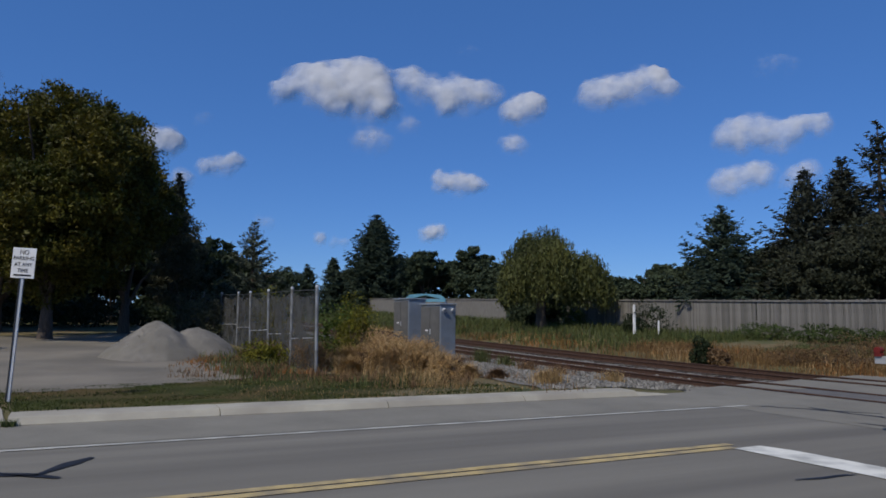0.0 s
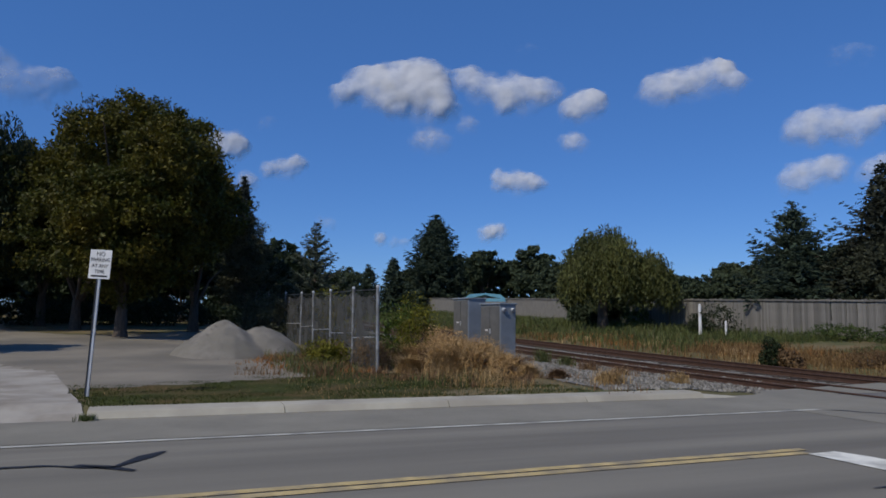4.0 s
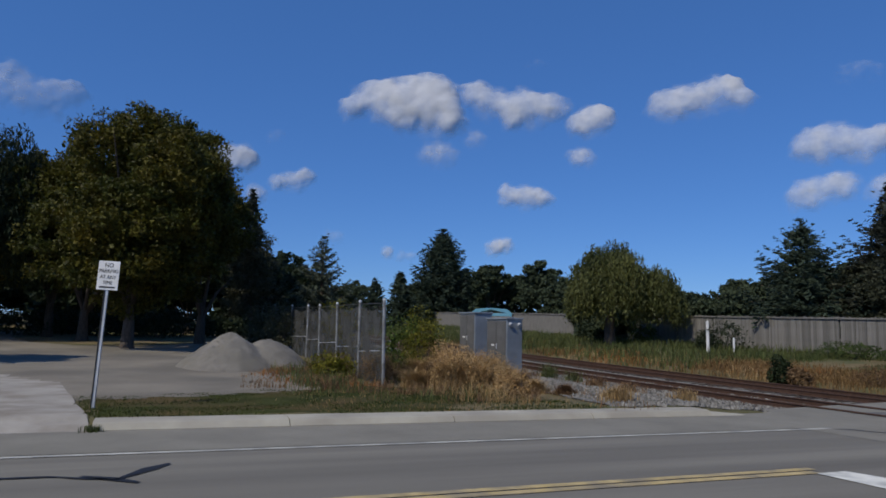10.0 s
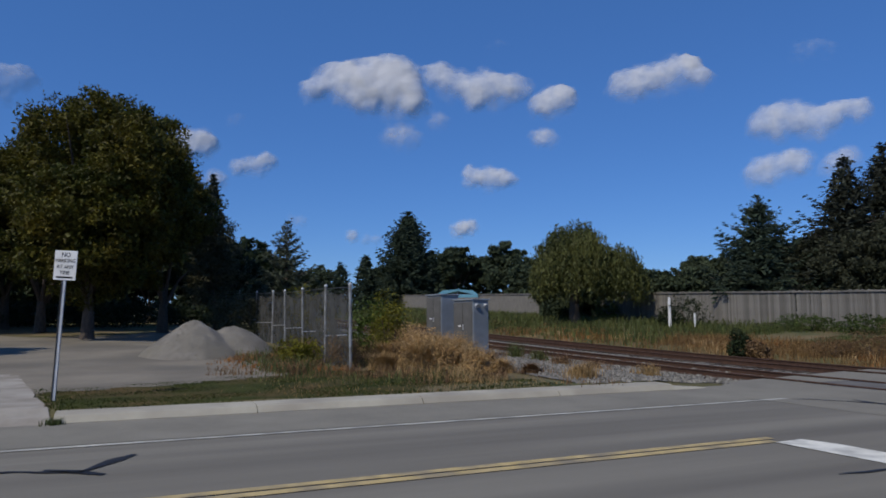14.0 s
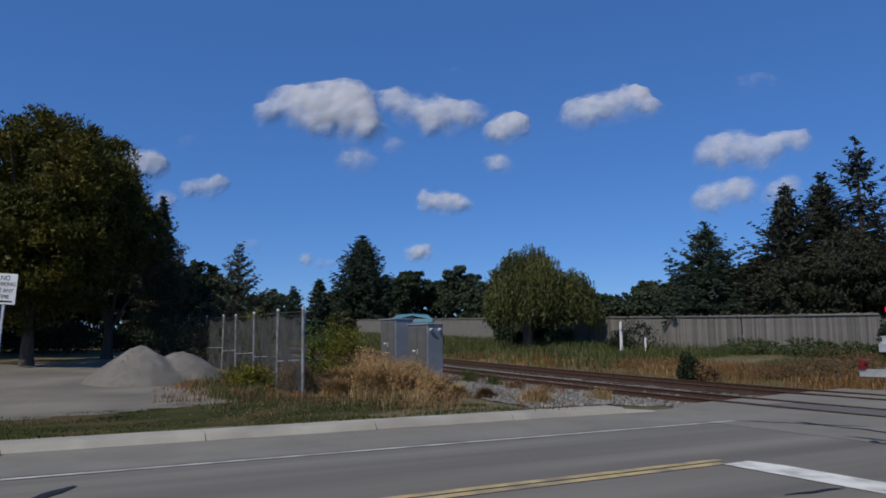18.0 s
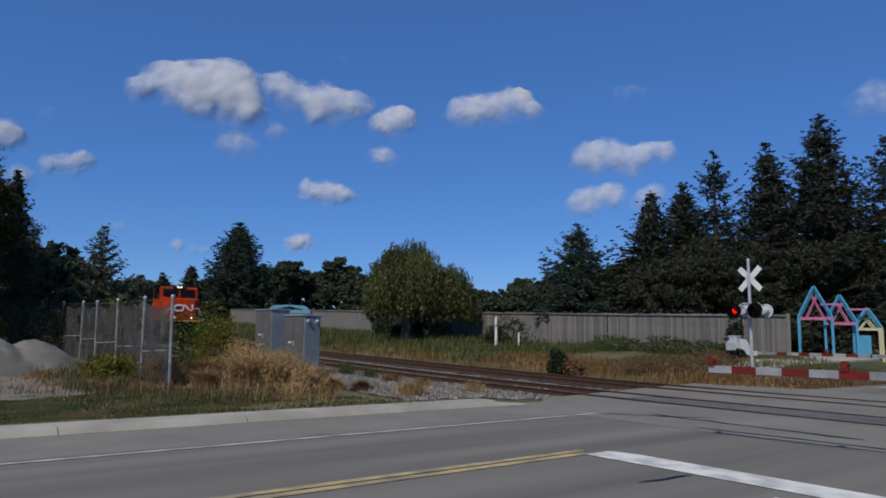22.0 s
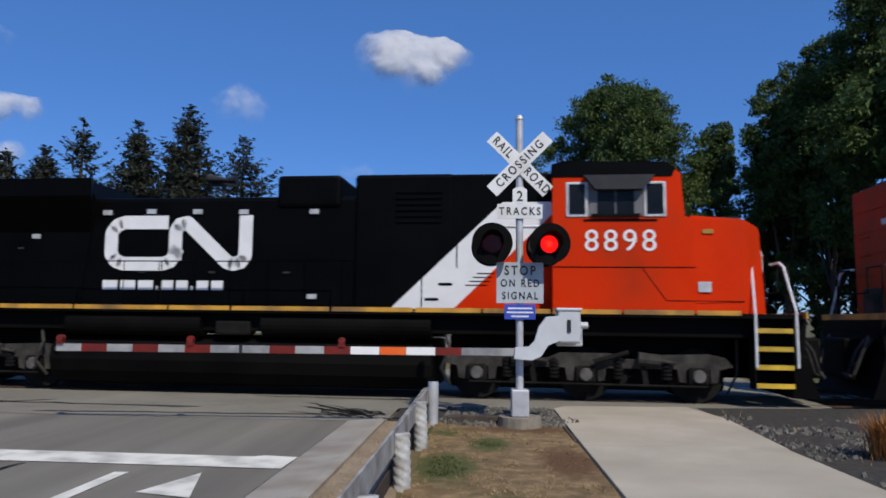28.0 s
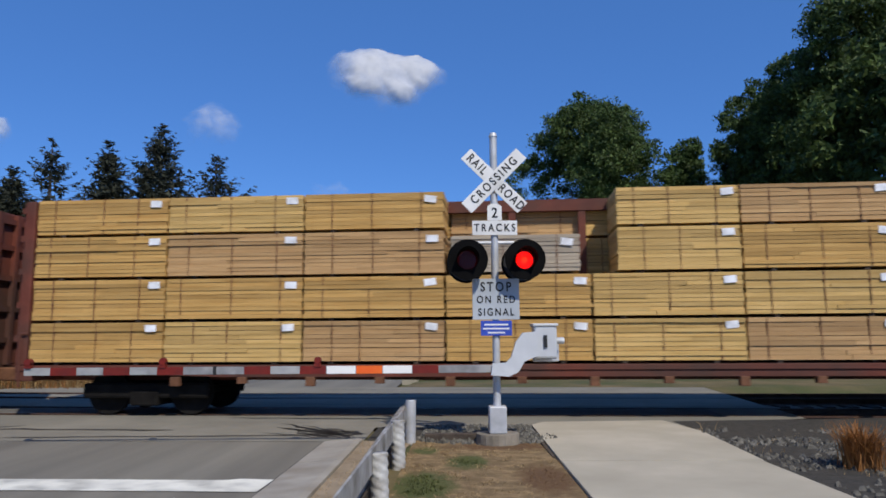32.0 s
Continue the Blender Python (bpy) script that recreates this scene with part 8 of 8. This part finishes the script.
        part("draft_gear", boxed(d0, d1, -0.5, 0.5, 0.5, 1.3, 0.05), TANK, lo)
        for q in (-1.0, -0.72, 0.72, 1.0):
            part("jumper_hose", bent([(e * (11.03 + o), q, 1.36), (e * (11.26 + o), q * 0.97, 1.05), (e * (11.40 + o), q * 0.9, 0.62), (e * (11.52 + o * 0.7), q * 0.8, 0.52), (e * (11.55 + o * 0.7), q * 0.6, 0.62)], 0.032, 6), TRUCK_PALE, lo, "dusty hanging hose")
        part("end_stripe", boxed(min(e * (11.0 + o), e * (11.03 + o)), max(e * (11.0 + o), e * (11.03 + o)), -1.45, 1.45, 1.66, 1.78), SILL, lo)
        hose = bent([(e * (11.1 + o), -0.9, 1.35), (e * (11.2 + o), -0.7, 0.85), (e * (11.25 + o), -0.3, 0.7), (e * (11.25 + o), 0.3, 0.75), (e * (11.2 + o), 0.7, 0.9), (e * (11.1 + o), 0.9, 1.35)], 0.03, 6)
        part("air_hose", hose, HUB, lo)
        part("hose_bracket", boxed(min(e * (10.95 + o), e * (11.1 + o)), max(e * (10.95 + o), e * (11.1 + o)), -1.05, 1.05, 1.28, 1.40), TRUCK, lo)
        for s in (-1, 1):
            x0, x1 = sorted((e * (10.05 + o), e * (10.72 + o)))
            stp = part("stepwell", boxed(x0, x1, s * 1.22 - 0.02, s * 1.22 + 0.02, 0.36, 1.70), TANK, lo)
            for xx in (10.02, 10.72):
                a0, a1 = sorted((e * (xx + o), e * (xx + o + 0.03)))
                part("stringer", boxed(a0, a1, s * 1.36 - 0.17, s * 1.36 + 0.17, 0.34, 1.70), TANK, stp)
            for i in range(4):
                part("tread", boxed(x0, x1, s * 1.36 - 0.16, s * 1.36 + 0.16, 0.38 + 0.34 * i, 0.42 + 0.34 * i), TANK, stp)
                part("step_edge", boxed(x0, x1, s * 1.53 - 0.006, s * 1.53 + 0.006, 0.37 + 0.34 * i, 0.46 + 0.34 * i), STEP_Y if clean else SILL, stp, "yellow step edging")
            h1 = bent([(e * (10.02 + o), s * 1.53, 0.75), (e * (10.02 + o), s * 1.53, 1.75), (e * (9.98 + o), s * 1.30, 2.66), (e * (9.90 + o), s * 1.20, 2.74)] if e < 0 else [(10.06, s * 1.53, 0.75), (10.06, s * 1.53, 1.75), (10.10, s * 1.22, 2.70), (10.12, s * 1.10, 2.62)], 0.026, 7)
            h2 = bent([(e * (10.80 + o), s * 1.53, 0.75), (e * (10.79 + o), s * 1.53, 1.8), (e * (10.70 + o), s * 1.20, 2.66), (e * (10.66 + o), s * 1.10, 2.74), (e * (10.62 + o), s * 0.72, 2.74)], 0.026, 7)
            part("handrail", h1, RAILW, lo)
            part("handrail", h2, RAILW, lo)
        part("end_rail", bent([(e * (10.85 + o), -1.0, 1.74), (e * (10.85 + o), -1.0, 2.7), (e * (10.85 + o), -0.4, 2.7), (e * (10.85 + o), -0.4, 2.2), (e * (10.85 + o), 0.4, 2.2), (e * (10.85 + o), 0.4, 2.7), (e * (10.85 + o), 1.0, 2.7), (e * (10.85 + o), 1.0, 1.74)], 0.018, 6), TRUCK, lo)
    for s in (-1, 1):
        hr = bmesh.new()
        x = -9.4
        pts = []
        while x < 3.0:
            rod(hr, (x, s * 1.48, 1.74), (x, s * 1.48, 2.72), 0.014, 0.014, 6)
            x += 1.9
        rod(hr, (-9.85, s * 1.48, 2.72), (2.0, s * 1.48, 2.72), 0.012, 0.012, 6)
        part("side_handrail", hr, LOCO_BLACK, lo)
    return lo


lead = locomotive("locomotive", "", False, "faded black and orange diesel locomotive leading the train, headlights on")
second = locomotive("locomotive", "8898", True, "clean black and orange diesel locomotive with a white slanting band")
third = locomotive("locomotive", "8826", False, "weathered black and orange diesel locomotive running cab last")

LUMBER = [mat("sawn_lumber", a, 0.8, 0, 1.2, rgb2=b, bump=0.25, stretch=(0.6, 3, 9), island=0.2) for a, b in
          (((0.40, 0.225, 0.062), (0.55, 0.34, 0.115)), ((0.37, 0.215, 0.088), (0.50, 0.315, 0.145)), ((0.44, 0.275, 0.085), (0.60, 0.40, 0.15)))]
LUMBER_END = mat("grey_lumber", (0.30, 0.25, 0.19), 0.85, 0, 2, rgb2=(0.42, 0.35, 0.26), stretch=(0.6, 3, 8), island=0.18)
CAR_RED = mat("oxide_red_paint", (0.11, 0.026, 0.015), 0.75, 0, 1.5, rgb2=(0.17, 0.045, 0.026), stain=(0.07, 0.032, 0.022))
TAG = mat("white_tag", (0.75, 0.76, 0.78), 0.6, 0, 4)


def bundle(parent, x0, x1, y0, y1, z0, z1, material, rows=9):
    """A strapped bundle of boards; every course stands proud or back a little."""
    bm = bmesh.new()
    h = (z1 - z0 - 0.05) / rows
    for i in range(rows):
        z = z0 + 0.05 + i * h
        q = random.uniform(-0.012, 0.012)
        cut = []
        x = x0 + random.uniform(0, 0.02)
        while x < x1 - 0.3:
            w = random.uniform(0.9, x1 - x0)
            if x1 - x - w < 0.9:
                w = x1 - x
            e = min(x + w, x1 - random.uniform(0, 0.03))
            cut.append((x, e))
            x = e + 0.006
        for a, b in cut:
            g0, g1 = random.choice((0.0015, 0.002, 0.003, 0.008)), random.choice((0.001, 0.002, 0.004))
            box(bm, a, b, y0 + q + random.uniform(-.012, .012), y1 - q, z + g0, z + h - g1)
    b = part("lumber_pack", boxed(x0 + 0.03, x1 - 0.03, y0 + 0.03, y1 - 0.03, z0 + 0.06, z1 - 0.02), TIE, parent, "strapped bundle of sawn boards")
    tagged(part("board_layer", bm, material, b), kind="stuff")
    for u in (0.17, 0.46, 0.80):
        x = x0 + (x1 - x0) * (u + random.uniform(-.06, .06))
        part("strap", boxed(x - 0.008, x + 0.008, y0 - 0.016, y1 + 0.016, z0 + 0.045, z1 + 0.004), RUST, b)
    for u in (0.2, 0.8):
        x = x0 + (x1 - x0) * u
        part("bearer", boxed(x - 0.05, x + 0.05, y0 + 0.03, y1 - 0.03, z0, z0 + 0.05), TIE, b)
    tx = x1 - random.uniform(0.12, 0.2) - 0.1
    tz = z1 - random.uniform(0.12, 0.16)
    for yy in ((y0 - 0.025) if y0 < 0 else (y1 + 0.025),):
        tg = bmesh.new()
        box(tg, tx - 0.12, tx + 0.12, yy - 0.004, yy + 0.004, tz - 0.07, tz + 0.07, 0.0, Matrix.Translation((tx, yy, tz)) @ Matrix.Rotation(radians(random.uniform(-8, 8)), 4, 'Y') @ Matrix.Translation((-tx, -yy, -tz)))
        part("tag", tg, TAG, b, "white paper tag")
    return b


def lumber_car(name):
    ca = thing(name, pose(0, 0, 0), "oxide-red centre-beam flat wagon stacked with strapped sawn lumber", "freight wagon", "lumber wagons")
    L = 11.85
    part("deck", boxed(-L, L, -1.42, 1.42, 0.93, 1.04, 0.01), CAR_RED, ca)
    bm = bmesh.new()
    for s in (-1, 1):
        prism(bm, [(-L, 0.86), (-8.6, 0.84), (-7.4, 0.80), (7.4, 0.80), (8.6, 0.84), (L, 0.86), (L, 0.93), (-L, 0.93)], s * 1.36 - 0.03, s * 1.36 + 0.03)
    part("side_sill", bm, CAR_RED, ca)
    part("centre_sill", boxed(-L, L, -0.3, 0.3, 0.68, 0.93), CAR_RED, ca)
    for i in range(13):
        x = -8.4 + 1.4 * i
        part("winch", boxed(x - 0.09, x + 0.09, -1.46, -1.30, 0.62 + 0.05 * (i % 2), 0.80, 0.01), RUST, ca)
    for e in (-1, 1):
        bk = bmesh.new()
        x0, x1 = sorted((e * 11.63, e * 11.85))
        box(bk, x0, x1, -1.40, 1.40, 1.04, 4.50, 0.03)
        bh = part("bulkhead", bk, CAR_RED, ca, "oxide-red ribbed end bulkhead")
        for q in (-1.2, -0.6, 0, 0.6, 1.2):
            a0, a1 = sorted((e * 11.85, e * 11.96))
            part("rib", boxed(a0, a1, q - 0.06, q + 0.06, 1.04, 4.48), CAR_RED, bh)
        for z in (1.6, 2.3, 3.0, 3.7, 4.3):
            a0, a1 = sorted((e * 11.85, e * 11.93))
            part("rib", boxed(a0, a1, -1.38, 1.38, z - 0.06, z + 0.06), CAR_RED, bh)
    cb = bmesh.new()
    box(cb, -11.62, 11.62, -0.09, 0.09, 4.30, 4.55)
    box(cb, -11.62, 11.62, -0.05, 0.05, 1.04, 1.3)
    for i in range(15):
        x = -10.6 + 1.514 * i
        box(cb, x - 0.08, x + 0.08, -0.07, 0.07, 1.04, 4.3)
    part("centre_beam", cb, CAR_RED, ca)
    # stacks: seven columns of four on either side; two short packs in the top course
    cols = [(-11.58 + 2.9 * i, -11.58 + 2.9 * i + 2.88) for i in range(8)]
    zs = [1.05, 1.92, 2.81, 3.72, 4.52]
    for s in (-1, 1):
        y0, y1 = (-1.38, -0.12) if s < 0 else (0.12, 1.38)
        for ci, (x0, x1) in enumerate(cols):
            for k in range(4):
                if s < 0 and ci == 3 and k == 3:
                    continue
                if s < 0 and ci == 3 and k == 2:
                    bundle(ca, x0 + 0.1, x0 + 2.68, y0, y1, zs[k], zs[k] + 0.78, LUMBER_END, 10)
                    continue
                short = 0.5 if s < 0 and ci == 4 and k > 1 else 0.0
                bundle(ca, x0 + short, x1, y0, y1, zs[k], zs[k + 1] - 0.01, LUMBER[(ci * 5 + k * 3 + (ci * k) % 4) % 3], 9 + (ci * 3 + k) % 3)
    for e in (-1, 1):
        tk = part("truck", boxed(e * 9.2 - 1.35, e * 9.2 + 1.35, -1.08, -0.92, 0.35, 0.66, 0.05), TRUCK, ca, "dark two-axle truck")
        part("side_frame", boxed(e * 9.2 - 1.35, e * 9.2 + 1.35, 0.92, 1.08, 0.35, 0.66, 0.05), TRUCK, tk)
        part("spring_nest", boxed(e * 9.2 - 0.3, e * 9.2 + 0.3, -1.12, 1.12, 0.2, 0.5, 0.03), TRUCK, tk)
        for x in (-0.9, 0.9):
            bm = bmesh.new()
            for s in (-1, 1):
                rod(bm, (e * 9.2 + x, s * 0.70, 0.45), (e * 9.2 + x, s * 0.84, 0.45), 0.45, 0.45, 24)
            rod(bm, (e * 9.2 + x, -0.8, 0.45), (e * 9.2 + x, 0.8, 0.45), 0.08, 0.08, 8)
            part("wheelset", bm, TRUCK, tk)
        part("coupler", boxed(min(e * 11.5, e * 12.48), max(e * 11.5, e * 12.48), -0.14, 0.14, 0.68, 0.98, 0.04), RUST, ca)
        part("end_sill", boxed(min(e * 11.5, e * 11.85), max(e * 11.5, e * 11.85), -1.4, 1.4, 0.72, 1.02, 0.02), CAR_RED, ca)
        part("grab_iron", bent([(e * 11.75, -1.42, 0.6), (e * 11.75, -1.46, 1.7), (e * 11.6, -1.44, 1.7)], 0.02, 6), CAR_RED, ca)
    return ca


car_a = lumber_car("freight_wagon")
car_b = copy_thing(car_a, pose(0, 0, 0))

TRAIN = [(lead, 18.06, 0), (second, -5.85, 0), (third, -29.89, 180), (car_a, -53.97, 0), (car_b, -78.97, 0)]
LAG = [(0, -23.2), (18, -14.2), (21, -10.2), (21.5, -9.5), (22.5, -6.8), (23, -5.8), (23.5, -4.2), (24, -3.5), (24.5, -2.95), (25.5, -1.95), (26.5, -1.14), (27, -0.81), (27.5, -0.4), (28, 0), (29, 0.46), (30, 0.93), (31, 1.55), (32, 1.95), (40, 5)]


def lag(t):
    for (t0, a), (t1, b) in zip(LAG, LAG[1:]):
        if t0 <= t <= t1:
            return a + (b - a) * (t - t0) / (t1 - t0)
    return 0.0


def motions():
    """The train runs along the nearer track from start to end."""
    for ob, c, turn in TRAIN:
        rows = []
        for i in range(65):
            t = 0.5 * i
            s = c + 13.43 * (t - 28) + lag(t)
            v = at(s, TRACK_1)
            slope = math.degrees(math.atan2(rise(s + 8) - rise(s - 8), 16))
            m = pose(v.x, v.y, (rise(s + 8) + rise(s - 8)) / 2 + 0.012, 0, 0, TH) @ pose(0, 0, 0, 0, -slope, 0) @ pose(0, 0, 0, 0, 0, turn)
            rows.append((t, m))
        walk(ob, rows)
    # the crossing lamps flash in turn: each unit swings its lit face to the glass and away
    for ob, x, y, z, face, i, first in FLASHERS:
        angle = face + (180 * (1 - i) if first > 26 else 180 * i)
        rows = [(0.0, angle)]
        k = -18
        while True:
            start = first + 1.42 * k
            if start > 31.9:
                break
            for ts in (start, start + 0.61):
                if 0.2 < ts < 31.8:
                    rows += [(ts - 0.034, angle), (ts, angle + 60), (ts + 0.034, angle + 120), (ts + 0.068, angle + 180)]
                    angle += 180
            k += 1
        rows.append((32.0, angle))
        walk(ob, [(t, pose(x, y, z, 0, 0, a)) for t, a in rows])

motions()
